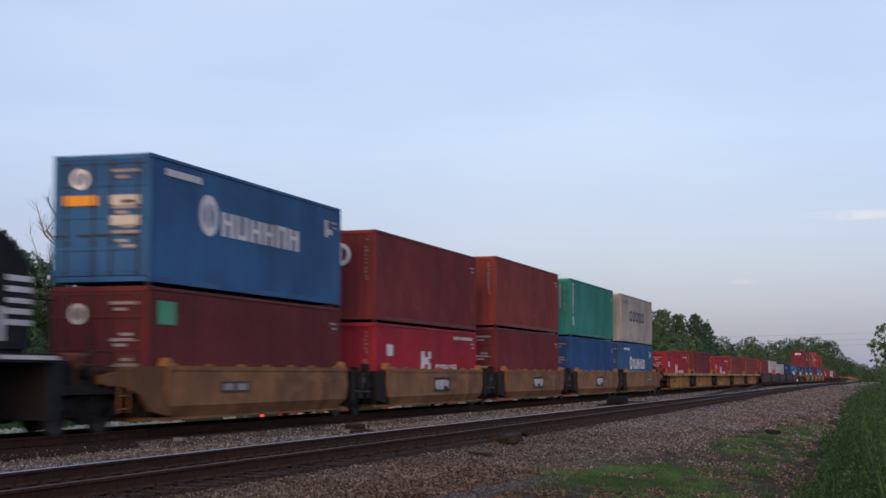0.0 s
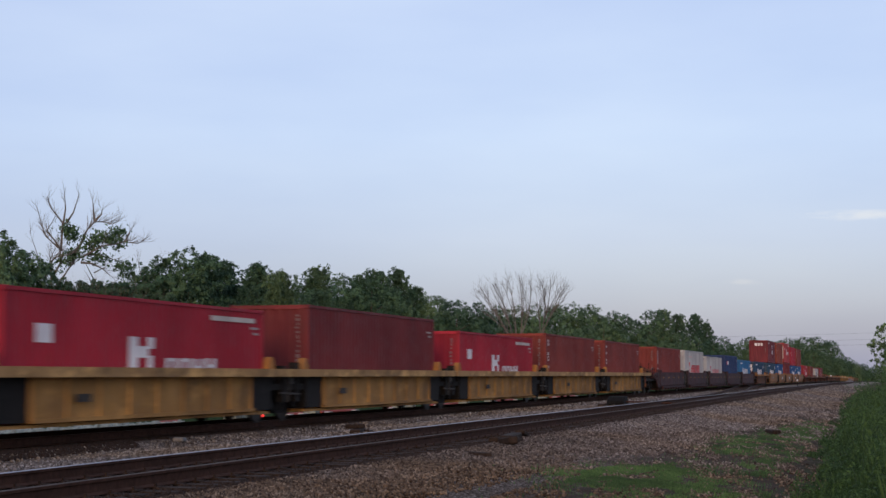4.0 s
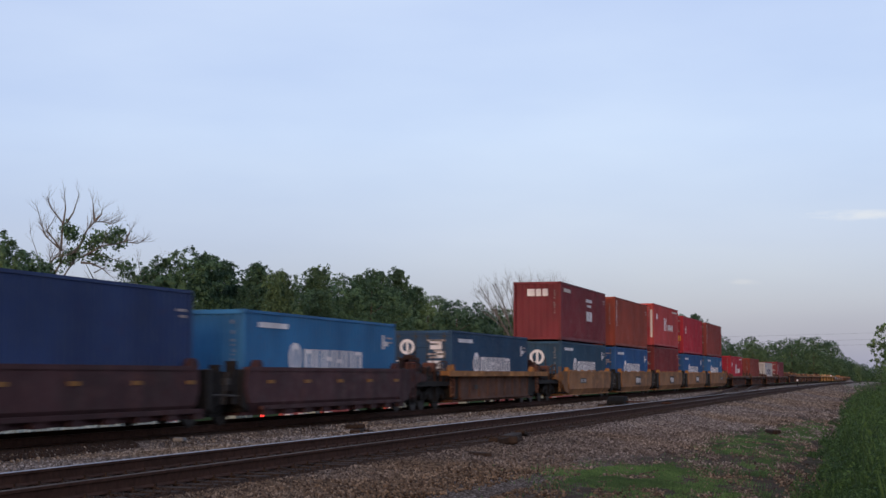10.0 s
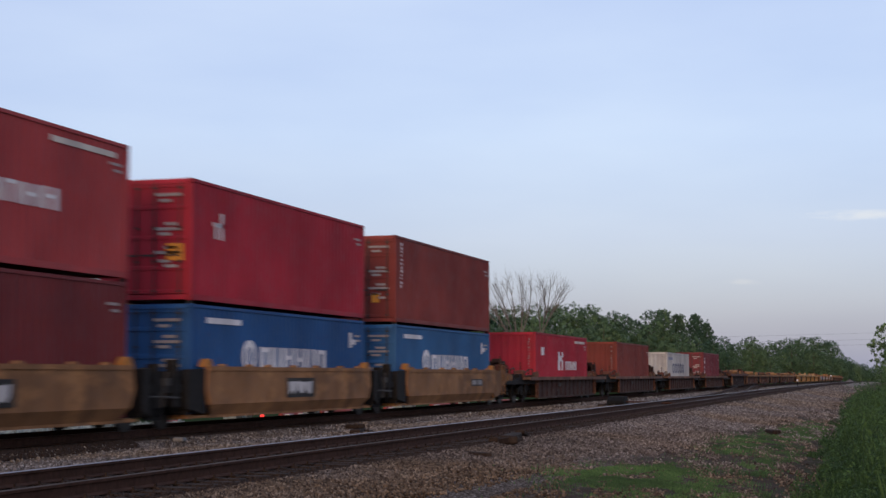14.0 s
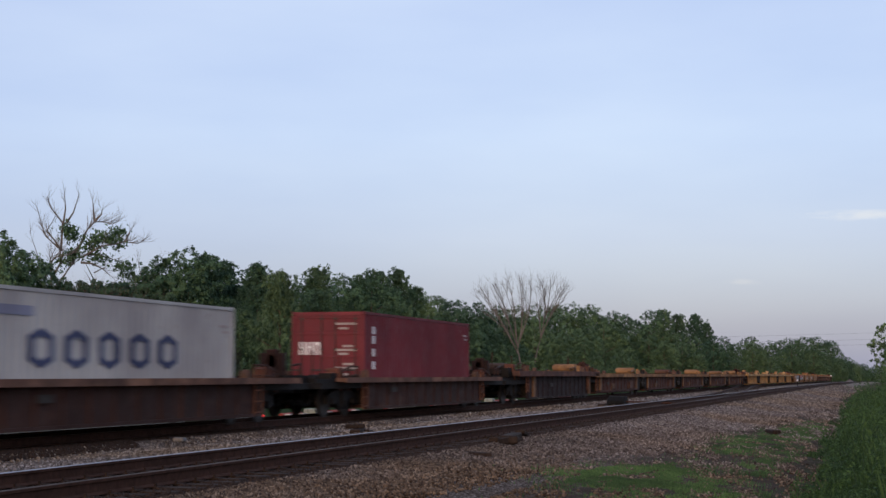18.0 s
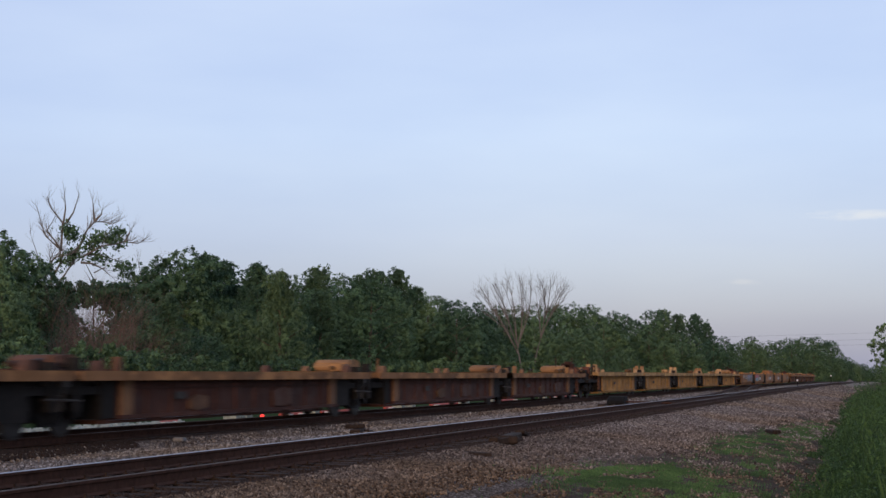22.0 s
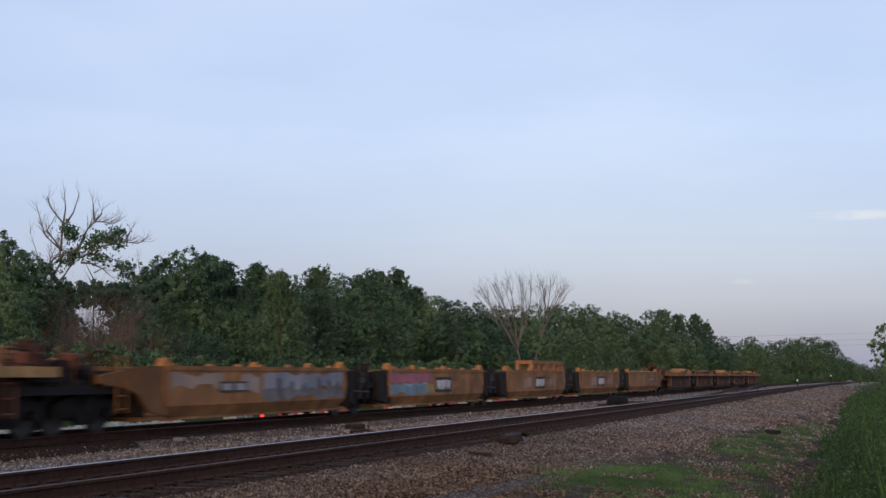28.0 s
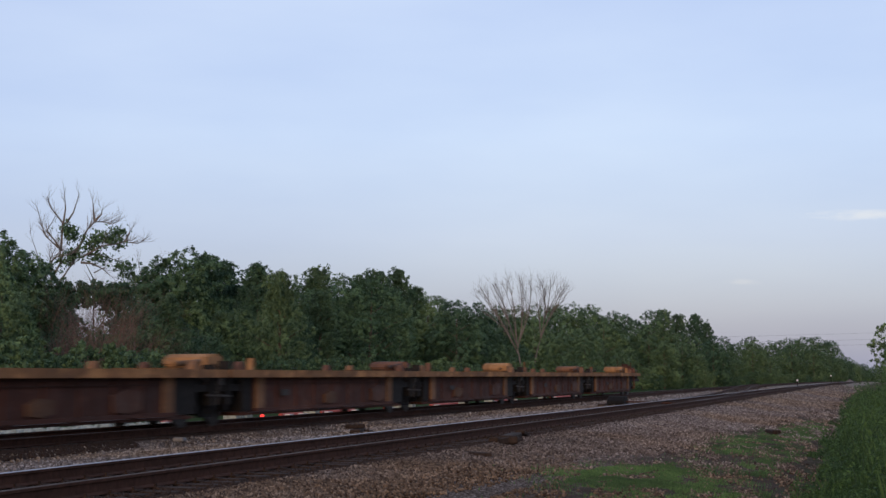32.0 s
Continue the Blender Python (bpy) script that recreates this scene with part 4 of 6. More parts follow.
def end_gear(base, x, way, colour, seed, drop=0.0):
    """What crowds the platform at a wagon's outer end: ladder, railings, brake cylinder, hoses, lever."""
    rng = random.Random(seed)
    dark = tuple(c * 0.42 for c in colour)

    def ladder(bm):
        for u in (0.0, 0.42):
            rod(bm, (u, -1.47, 0.42), (u, -1.47, 1.62), 0.025, sides=6)
        for z in (0.50, 0.78, 1.06, 1.34, 1.60):
            rod(bm, (0.0, -1.47, z), (0.42, -1.47, z), 0.018, sides=6)

    def railing(bm):
        for u, z in ((0.0, 1.70), (0.75, 1.70), (1.5, 1.52)):
            rod(bm, (u, -1.28, 0.98), (u, -1.28, z), 0.030, sides=6)
        rod(bm, (0.0, -1.28, 1.70), (0.75, -1.28, 1.70), 0.028, sides=6)
        rod(bm, (0.75, -1.28, 1.70), (1.5, -1.28, 1.52), 0.028, sides=6)
        rod(bm, (0.0, -1.28, 1.44), (1.5, -1.28, 1.40), 0.022, sides=6)

    def cylinder(bm):
        lathe(bm, [(0.0, 0.13), (0.05, 0.19), (0.62, 0.19), (0.68, 0.10), (0.95, 0.06)], (0, -0.85, 1.24), "x", 14)

    def tank(bm):
        lathe(bm, [(0.0, 0.10), (0.06, 0.20), (0.85, 0.20), (0.91, 0.10)], (0, -0.55, 1.26), "x", 14)
        box(bm, 0.1, 0.8, -1.15, -0.75, 1.10, 1.50)

    def hoses(bm):
        for y in (-0.62, -0.35, 0.30):
            last = Vector((0.0, y, 1.10))
            for k in range(1, 7):
                p = Vector((0.14 * k, y + 0.03 * k, 1.10 - 0.55 * math.sin(k / 6 * 2.4)))
                rod(bm, last, p, 0.035, sides=6)
                last = p

    def lever(bm):
        rod(bm, (0.0, -1.05, 1.0), (0.10, -1.05, 2.02), 0.022, sides=6)
        rod(bm, (0.16, -0.20, 1.0), (0.16, -0.20, 2.18), 0.026, sides=6)

    def valve(bm):
        box(bm, 0.0, 0.46, -1.20, -0.80, 1.32, 1.66)
        box(bm, 0.52, 0.80, -1.12, -0.84, 1.30, 1.52)
        bevel(bm, 0.04)

    for name, make, material, at, tint in (("ladder", ladder, CAR_PAINT, 0.15, colour), ("railing", railing, CAR_PAINT, 0.5, dark), ("brake_cylinder", cylinder, STEEL_DARK, 0.7, None), ("reservoir", tank, STEEL_DARK, 1.7, None),
                                           ("air_hose", hoses, RUBBER, 2.35, None), ("brake_lever", lever, CAR_PAINT, 1.0 + rng.uniform(0, 0.8), dark), ("valve_box", valve, CAR_PAINT, 1.5, (0.13, 0.05, 0.032))):
        o = part(name, shared(f"gear_{name}", make, material), None, base, colour=tint, at=(x + way * at, 0, -drop))
        o.scale = (way, 1, 1)


def end_shroud(base, x, way, colour):
    """The side tapers upwards over the outer truck."""
    def make(bm):
        for y in (-1.47, 1.37):
            prism(bm, [(0.0, 0.30), (0.0, 1.41), (1.6, 1.40), (2.2, 1.30), (3.1, 1.20), (3.1, 1.04), (2.1, 0.95), (1.45, 0.80), (0.95, 0.42)], "y", y, y + 0.10)
        box(bm, 0.8, 2.9, -1.37, 1.37, 1.02, 1.12)
        for u in (1.5, 2.2, 2.8):
            box(bm, u, u + 0.09, -1.50, -1.46, 0.98, 1.26)
    o = part("end_shroud", shared("end_shroud", make, CAR_PAINT), None, base, "rust-stained tapered end of the side", tuple(c * 0.55 for c in colour), at=(x, 0, 0))
    o.scale = (way, 1, 1)


def joint_gear(base, x, colour):
    """Between two units: black diaphragm posts, side bearings and a brake rod over the shared truck."""
    def posts(bm):
        for u, z in ((-0.52, 1.46), (0.40, 1.56)):
            prism(bm, [(u, 0.50), (u + 0.26, 0.50), (u + 0.22, z), (u + 0.04, z)], "y", -1.40, -1.16)
        box(bm, -0.60, 0.66, -1.34, -1.20, 0.86, 1.02)
        box(bm, -0.34, 0.42, -0.9, 0.9, 1.12, 1.34)

    def rods(bm):
        rod(bm, (-0.7, -1.38, 0.74), (0.7, -1.38, 0.70), 0.03, sides=6)
        rod(bm, (-0.2, -1.42, 0.50), (0.0, -1.42, 1.28), 0.03, sides=6)
        box(bm, -0.12, 0.12, -1.45, -1.36, 0.98, 1.14)
    part("joint_post", shared("joint_posts", posts, STEEL_DARK), None, base, "grimy black joint posts", at=(x, 0, 0))
    part("brake_rod", shared("joint_rods", rods, WHEEL_STEEL), None, base, at=(x, 0, 0))


def guard_post(base, x, y, z0, colour, h=0.20):
    """A sloped guide that steers a container into its well."""
    def make(bm):
        prism(bm, [(-0.22, 0.0), (0.22, 0.0), (0.16, h * 0.7), (0.06, h), (-0.08, h), (-0.17, h * 0.6)], "y", -0.10, 0.10)
        bevel(bm, 0.015)
    part("corner_guide", shared(f"guide_{h}", make, CAR_PAINT), None, base, "steel corner guide", colour, at=(x, y, z0))


def well_floor(base, colour, length=12.9):
    def make(bm):
        for x in np.linspace(0.1, length - 0.6, 6):
            box(bm, x, x + 0.35, -1.3, 1.3, 0.20, 0.29)
        box(bm, 0, length, -1.32, -1.1, 0.21, 0.27)
        box(bm, 0, length, 1.1, 1.32, 0.21, 0.27)
    part("well_floor", shared(f"well_floor_{length}", make, CAR_PAINT), None, base, "", colour, at=(-0.35, 0, 0))


def plate(base, x, z, colour=(0.03, 0.028, 0.026), w=2.0, h=0.52):
    """A dark framed board whose worn white blocks nearly fill it."""
    bm = bmesh.new()
    box(bm, x, x + w, -1.530, -1.515, z, z + h)
    p = part("name_board", bm, MARK, base, "dark framed board with white blocks", colour)
    rng = random.Random(int(x * 10) + len(WAGONS))
    for k in range(3):
        bm = bmesh.new()
        a, e = x + 0.14 + k * (w - 0.28) / 3, (w - 0.28) / 3 - 0.02
        pts = [(a + e * f + rng.uniform(-0.03, 0.03), z + h - 0.08 - rng.uniform(0, 0.04)) for f in (0.0, 0.3, 0.6, 1.0)] + [(a + e * f + rng.uniform(-0.03, 0.03), z + 0.08 + rng.choice((0.0, 0.03, 0.12))) for f in (0.92, 0.65, 0.45, 0.08)]
        prism(bm, pts[::-1], "y", -1.537, -1.529)
        part("board_block", bm, MARK, p, "", (0.60, 0.59, 0.58))


def small_board(base, x, z, w=1.6, h=0.26):
    bm = bmesh.new()
    box(bm, x, x + w, -1.530, -1.515, z, z + h)
    p = part("data_board", bm, MARK, base, "small dark data board", (0.06, 0.055, 0.05))
    bm = bmesh.new()
    for k in range(2):
        box(bm, x + 0.1 + k * w / 2, x + w / 2 - 0.1 + k * w / 2, -1.534, -1.529, z + 0.05, z + h - 0.05)
    part("board_block", bm, MARK, p, "", (0.30, 0.29, 0.28))


SIDE_TOP = 1.42


def smooth_side(length=11.75):
    """A deep smooth side sill with bowed-in ends."""
    def make(bm):
        lo, hi, n = 0.21, SIDE_TOP, length
        upper = [(0.20, 0.52), (n - 0.20, 0.52), (n, 0.90), (n - 0.10, hi), (0.10, hi), (0.0, 0.90)]
        prism(bm, upper, "y", -0.09, 0.02)
        # the lower third leans inwards
        for y0, y1, flip in ((-0.09, 0.10, 1), (0.0, 0.19, -1)):
            bm.faces.new([bm.verts.new(p) for p in ((0.55, y1, lo), (n - 0.55, y1, lo), (n - 0.20, y0, 0.52), (0.20, y0, 0.52))][::flip])
        box(bm, 0.12, n - 0.12, -0.115, 0.05, hi - 0.10, hi)
        box(bm, 0.5, n - 0.5, 0.07, 0.20, lo - 0.01, lo + 0.06)
    return shared(f"smooth_side_{length}", make, CAR_PAINT)


def top_plates(base, colour, seed, length=13.2):
    rng = random.Random(seed)
    bm = bmesh.new()
    for k in range(7):
        x = 0.9 + k * (length - 3.2) / 6 + rng.uniform(-0.3, 0.3)
        prism(bm, [(x, SIDE_TOP), (x + 0.32, SIDE_TOP), (x + 0.22, SIDE_TOP + 0.06), (x + 0.1, SIDE_TOP + 0.06)], "y", -1.50, -1.36)
    tagged(part("tie_down_lug", bm, CAR_PAINT, base, "", colour), "", kind="stuff")


TANPAINT, YELLOWGUIDE = (0.280, 0.137, 0.053), (0.36, 0.165, 0.045)


def smooth_wagon(s, k, seed, colour=TANPAINT, label="tan-brown deep-sided well wagon with smooth rusty sides", empty=False, graffiti=None, board=True, long=False):
    """One unit of five; k = 0 leads and k = 4 trails."""
    base = wagon(s, label, seed)
    rng = random.Random(seed)
    shade = rng.uniform(0.92, 1.08)
    col = tuple(c * shade for c in colour)
    for y in (-1.42, 1.42):
        part("side_sill", smooth_side(12.45 if long else 11.75), None, base, "", col, at=(-0.45 if long else 0.32, y, 0)).rotation_euler = (0, 0, 0)
    well_floor(base, col)
    for x in (-0.5, 12.5):
        bm = bmesh.new()
        box(bm, x, x + 0.10, -1.4, 1.4, 0.3, 1.3)
        part("end_bulkhead", bm, STEEL_DARK, base, "dark end wall")
    # black panels added at the joints to stand for the shade there
    ends = [(-0.62, 0.38 if long else 0.95)] * (k > 0) + [(12.48, 0.38)] * (k < 4)
    for x, w in ends:
        for y in (-1.46, 1.24):
            part("end_post", shared(f"end_post_{w}", lambda bm: prism(bm, [(0.0, 0.45), (w, 0.30), (w, 1.36), (0.06, 1.34), (0.0, 1.1)], "y", 0.0, 0.22), STEEL_DARK), None, base, "black panel for the shade in the joint", at=(x, y, 0))
    if not long:
        top_plates(base, col, seed)
    # pale strips put the light along the top flange into colour
    if empty and k == 4:
        for x, w in ((1.9, 2.3), (5.2, 1.6), (8.1, 1.5)):
            bm = bmesh.new()
            box(bm, x, x + w, -1.56, -1.38, SIDE_TOP + 0.002, SIDE_TOP + 0.06)
            bevel(bm, 0.012)
            part("top_cap", bm, CAR_PAINT, base, "pale strip for a lit stretch of the top flange", (0.40, 0.25, 0.15))
    if board and k in (1, 2, 3):
        plate(base, 5.4 if k != 3 else 5.2, 0.62)
    elif board:
        small_board(base, 3.2 if k == 0 else 8.3, 0.80)
    for x in (0.55, 11.85):
        guide = YELLOWGUIDE if empty or board else tuple(q * 0.8 for q in col)
        guard_post(base, x, -1.36, SIDE_TOP - 0.02, guide)
        guard_post(base, x, 1.36, SIDE_TOP - 0.02, guide)
    lead, trail = (-4.0 if k == 0 else -1.6), (16.3 if k == 4 else 13.85)
    end_platform(base, lead, -0.5, 1.3, tuple(c * 0.22 for c in col), "smooth")
    end_platform(base, 12.6, trail, 1.3, tuple(c * 0.22 for c in col), "smooth")
    if k == 0:
        truck(base, -2.3)
        coupler(base, -3.7, -1, col)
        end_shroud(base, 0.62 if not long else -0.20, -1, col)
        end_gear(base, -1.2, -1, tuple(c * 0.6 for c in col), seed)
    if k == 4:
        end_shroud(base, 11.95, 1, col)
        end_gear(base, 13.1, 1, tuple(c * 0.6 for c in col), seed)
        truck(base, 14.6)
        coupler(base, 15.9, 1, col)
        hand_brake(base, 15.6, (0.075, 0.036, 0.026))
    else:
        truck(base, 13.8)
        joint_gear(base, 13.7, col)
    if graffiti:
        graffiti(base)
    return base


def ribbed_side(length, lo, hi, ribs, key):
    def make(bm):
        box(bm, 0, length, -0.02, 0.02, lo, hi)
        box(bm, 0, length, -0.10, 0.04, lo, lo + 0.08)
        for x in np.linspace(0.05, length - 0.13, ribs):
            prism(bm, [(x, -0.02), (x + 0.10, -0.02), (x + 0.07, -0.065), (x + 0.03, -0.065)], "z", lo + 0.08, hi)
    return shared(key, make, CAR_PAINT)


def deck_mesh(length, z0, z1):
    def make(bm):
        box(bm, 0, length, -0.24, 0.06, z0, z1)
        box(bm, 0, length, -0.28, -0.235, z0 - 0.03, z1 + 0.012)
    return shared(f"deck_{length}_{z0}", make, DECK_PAINT)


def stacking_frame(base, x, colour, z, kind, joint=True, hood=True):
    """The gear over a truck on an empty unit: a rounded hood, pedestals or a low frame of bars."""
    def piece(name, fill, c=colour, round_by=0.0):
        bm = bmesh.new()
        fill(bm)
        if round_by:
            bevel(bm, round_by, 2)
        part(name, bm, CAR_PAINT, base, "", c)
    dark = tuple(c * 0.45 for c in colour)
    rng = random.Random(kind)
    c, w, up = x + (1.7 if joint else 0.6) + rng.uniform(-0.1, 0.1), 0.38 + 0.2 * rng.random(), 0.36 if kind % 2 else 0.42
    if hood:
        piece("end_hood", lambda bm: prism(bm, [(c - w, z + 0.10), (c + w, z + 0.10), (c + w - 0.03, z + up - 0.06), (c + w - 0.14, z + up), (c - w + 0.25, z + up - 0.02), (c - w + 0.05, z + up - 0.13)], "y", -0.6, 0.6), colour, 0.06)
        for u in (c - w + 0.1, c + w - 0.3):
            piece("hood_leg", lambda bm: box(bm, u, u + 0.2, -0.55, 0.55, z - 0.14, z + 0.11), dark)
    else:
        for u in (c - 1.1, c + 1.0):
            piece("stake", lambda bm: prism(bm, [(u, z - 0.05), (u + 0.26, z - 0.05), (u + 0.22, z + 0.44), (u + 0.05, z + 0.44)], "y", -1.2, -1.0), tuple(min(0.6, q * 1.25) for q in colour))
    piece("end_frame", lambda bm: box(bm, c - 2.6, c + 1.6, -0.85, 0.85, z - 0.12, z + 0.05), dark)
    piece("brake_pipe", lambda bm: rod(bm, (c - 2.5, -0.75, z + 0.14), (c - 0.9, -0.70, z + 0.22), 0.06), dark)
    if kind % 3:
        for u in (c - x - 1.5, c - x + 1.2):
            piece("pedestal", lambda bm: prism(bm, [(x + u, z - 0.1), (x + u + 0.20, z - 0.1), (x + u + 0.15, z + 0.32), (x + u + 0.05, z + 0.32)], "y", -1.1, -0.94))
        piece("valve_box", lambda bm: box(bm, c - 1.9, c - 1.4, -0.85, -0.45, z + 0.05, z + 0.22), dark, 0.03)
    else:
        piece("lever", lambda bm: rod(bm, (c + 1.3, -0.9, z - 0.1), (c + 1.42, -0.9, z + 0.46), 0.035), dark)
        piece("valve_box", lambda bm: box(bm, c - 2.3, c - 1.9, -1.0, -0.6, z + 0.05, z + 0.26), colour, 0.03)


def deck_wagon(s, k, count, seed, body, deck, label, pitch=15.4, deck_z=1.20, deck_top=1.36, lo=0.30, ribs=0, empty=False, ends=(3.2, 3.4), posts=None, span=None):
    """One unit of an articulated wagon with a walkway along each side."""
    base = wagon(s, label, seed)
    rng = random.Random(seed)
    extra = pitch - 15.4
    first, body_len = span or (0.25, 11.1 + extra)
    shade = rng.uniform(0.90, 1.10)
    col = tuple(c * shade for c in body)
    lead, trail = (-ends[0] if k == 0 else -1.65), (12.3 + extra + (ends[1] if k == count - 1 else 1.45))
    n = ribs or 9
    for y, flip in ((-1.38, 0), (1.38, math.pi)):
        off = first if not flip else body_len + first
        part("side_sill", ribbed_side(body_len, lo, deck_z, n, f"ribbed_{round(body_len, 1)}_{lo}_{deck_z}_{n}"), None, base, "", col, at=(off, y, 0)).rotation_euler = (0, 0, flip)
        dl = round(trail - lead - (1.3 if k == 0 else 0) - (1.3 if k == count - 1 else 0), 2)
        d0 = lead + (1.3 if k == 0 else 0)
        part("walkway", deck_mesh(dl, deck_z, deck_top), None, base, "worn steel walkway", deck, at=(d0 if not flip else d0 + dl, y, 0)).rotation_euler = (0, 0, flip)
    # added black panels give the joint's shade, closing the side beside the sill
    for x0, x1 in ((-0.45, first), (first + body_len, 12.55 + extra)):
        if x1 - x0 > 0.1:
            bm = bmesh.new()
            box(bm, x0, x1, -1.37, -1.26, 0.32, deck_z)
            box(bm, x0 + 0.02, x0 + 0.10, -1.40, -1.36, 0.34, deck_z - 0.02)
            part("end_post", bm, STEEL_DARK, base, "black panel for the shade in the joint")
    well_floor(base, col)
    for x in (-0.4, 12.4 + extra):
        bm = bmesh.new()
        box(bm, x, x + 0.09, -1.34, 1.34, 0.3, 1.2)
        part("end_bulkhead", bm, STEEL_DARK, base, "dark end wall")
    end_platform(base, lead, -0.4, 1.28, tuple(c * 0.20 for c in col), "deck")
    end_platform(base, 12.5 + extra, trail, 1.28, tuple(c * 0.20 for c in col), "deck")
    if k == 0:
        truck(base, -1.75)
        coupler(base, lead + 0.2, -1, col)
        end_gear(base, -0.5, -1, (0.12, 0.055, 0.035), seed + 3, 1.36 - deck_top)
    if k == count - 1:
        truck(base, 13.6 + extra)
        coupler(base, trail - 0.2, 1, col)
        hand_brake(base, trail - 0.9, (0.055, 0.024, 0.018))
        end_gear(base, 12.6 + extra, 1, (0.12, 0.055, 0.035), seed, 1.36 - deck_top)
    else:
        truck(base, 13.8 + extra)
        joint_gear(base, 13.8 + extra, col)
    pc = posts or (YELLOWGUIDE if not empty else rng.choice(((0.15, 0.075, 0.04), (0.20, 0.11, 0.055), (0.11, 0.055, 0.035))))
    for x in (-0.45, 12.55 + extra):
        tall = 0.34 if body == YELLOW and not empty else 0.24
        guard_post(base, x, -1.30, deck_top - 0.02, pc, tall)
        guard_post(base, x, 1.30, deck_top - 0.02, pc, tall)
    if empty:
        stacking_frame(base, 13.6 + extra, (0.26, 0.145, 0.065) if seed % 2 == 0 else pc, deck_top, seed, k < count - 1, body != YELLOW or k == count - 1)
        if k == 0:
            stacking_frame(base, -1.6, tuple(c * 0.6 for c in pc), deck_top, seed + 1, False, body != YELLOW)
    if empty:
        for x in (0.30, body_len - 0.35):
            bm = bmesh.new()
            box(bm, x, x + 0.50, -1.462, -1.400, lo + 0.06, deck_z)
            part("end_panel", bm, CAR_PAINT, base, "ochre-rusted end panel", (0.150, 0.080, 0.040) if body != YELLOW else (0.27, 0.150, 0.055))
        bm = bmesh.new()
        for z in (deck_z - 0.10, deck_z - 0.20):
            box(bm, 0.8, body_len - 0.4, -1.458, -1.400, z, z + 0.022)
        part("stiffener", bm, CAR_PAINT, base, "", tuple(c * 0.7 for c in col))
    # worn patches and a data board on the sill
    if empty and body == RUST:
        for n, (u, w, z0, z1, c) in enumerate(((4.3, 0.9, 0.44, 0.72, (0.098, 0.052, 0.029)), (9.2, 1.2, 0.44, 0.86, (0.084, 0.042, 0.029)))):
            u += rng.uniform(-1.2, 1.2)
            pb = bmesh.new()
            prism(pb, [(u, z0), (u + w * 0.5, z0 - 0.04), (u + w, z0 + 0.03), (u + w * 1.04, z1), (u + w * 0.4, z1 + 0.05), (u - 0.05, z1 - 0.06)], "y", -1.466 - 0.004 * n, -1.395 - 0.001 * n)
            part("paint_patch", pb, CAR_PAINT, base, "worn pale patch", c)
    bm = bmesh.new()
    x = rng.uniform(1.5, 4.0)
    box(bm, x, x + 0.55, -1.486, -1.472, 0.68, 0.84)
    part("data_board", bm, MARK, base, "dark data board", (0.040, 0.036, 0.033))
    return base


YELLOW, YDECK = (0.310, 0.168, 0.052), (0.40, 0.245, 0.100)
RUST, RDECK = (0.066, 0.026, 0.017), (0.25, 0.130, 0.056)
DARKBROWN, DDECK = (0.041, 0.019, 0.0145), (0.15, 0.080, 0.055)
PURPLE = (0.062, 0.029, 0.032)


def reflectors(base, colour):
    for x in (0.9, 3.5, 6.1, 8.7, 11.3):
        bm = bmesh.new()
        box(bm, x, x + 0.42, -1.532, -1.510, 1.00, 1.09)
        part("reflector", bm, MARK, base, "yellow reflector strip", colour)


def purple_wagon(s, k, seed):
    base = smooth_wagon(s, k, seed, PURPLE, "dark purple-brown deep-sided well wagon with yellow reflectors", board=False, long=True)
    reflectors(base, (0.24, 0.12, 0.035))
    bm = bmesh.new()
    box(bm, 0.4, 12.0, -1.62, -1.50, 0.34, 0.44)
    for x in np.linspace(0.6, 11.6, 9):
        box(bm, x, x + 0.5, -1.58, -1.45, 0.20, 0.36)
    part("bottom_flange", bm, CAR_PAINT, base, "", tuple(c * 0.7 for c in PURPLE))


def sprayed(base, label, colour, x0, x1, z0, z1, seed, layer):
    """A patch of sprayed paint with a ragged outline."""
    rng = random.Random(seed)
    n = max(4, int((x1 - x0) / 0.35))
    xs = [x0 + (x1 - x0) * i / n for i in range(n + 1)]
    high = [(x, min(1.30, z1 + rng.uniform(-0.10, 0.05))) for x in xs]
    low = [(x + rng.uniform(-0.1, 0.1), max(0.54, z0 + rng.uniform(-0.05, 0.14))) for x in xs]
    bm = bmesh.new()
    front, back = -1.512 - 0.0016 * layer, -1.509
    for (p, q), (a, b) in zip(zip(low, low[1:]), zip(high, high[1:])):
        bm.faces.new([bm.verts.new((c[0], front, c[1])) for c in (p, q, b, a)])
    bmesh.ops.remove_doubles(bm, verts=bm.verts[:], dist=1e-4)
    r = bmesh.ops.extrude_face_region(bm, geom=bm.faces[:])
    bmesh.ops.translate(bm, vec=(0, back - front, 0), verts=[v for v in r["geom"] if isinstance(v, bmesh.types.BMVert)])
    bmesh.ops.recalc_face_normals(bm, faces=bm.faces[:])
    part("spray_paint", bm, SPRAY, base, label, colour)


SPRAY = painted("spray_paint", rust=0.45, rough=0.6, streak=0.35, blotch=0.25)


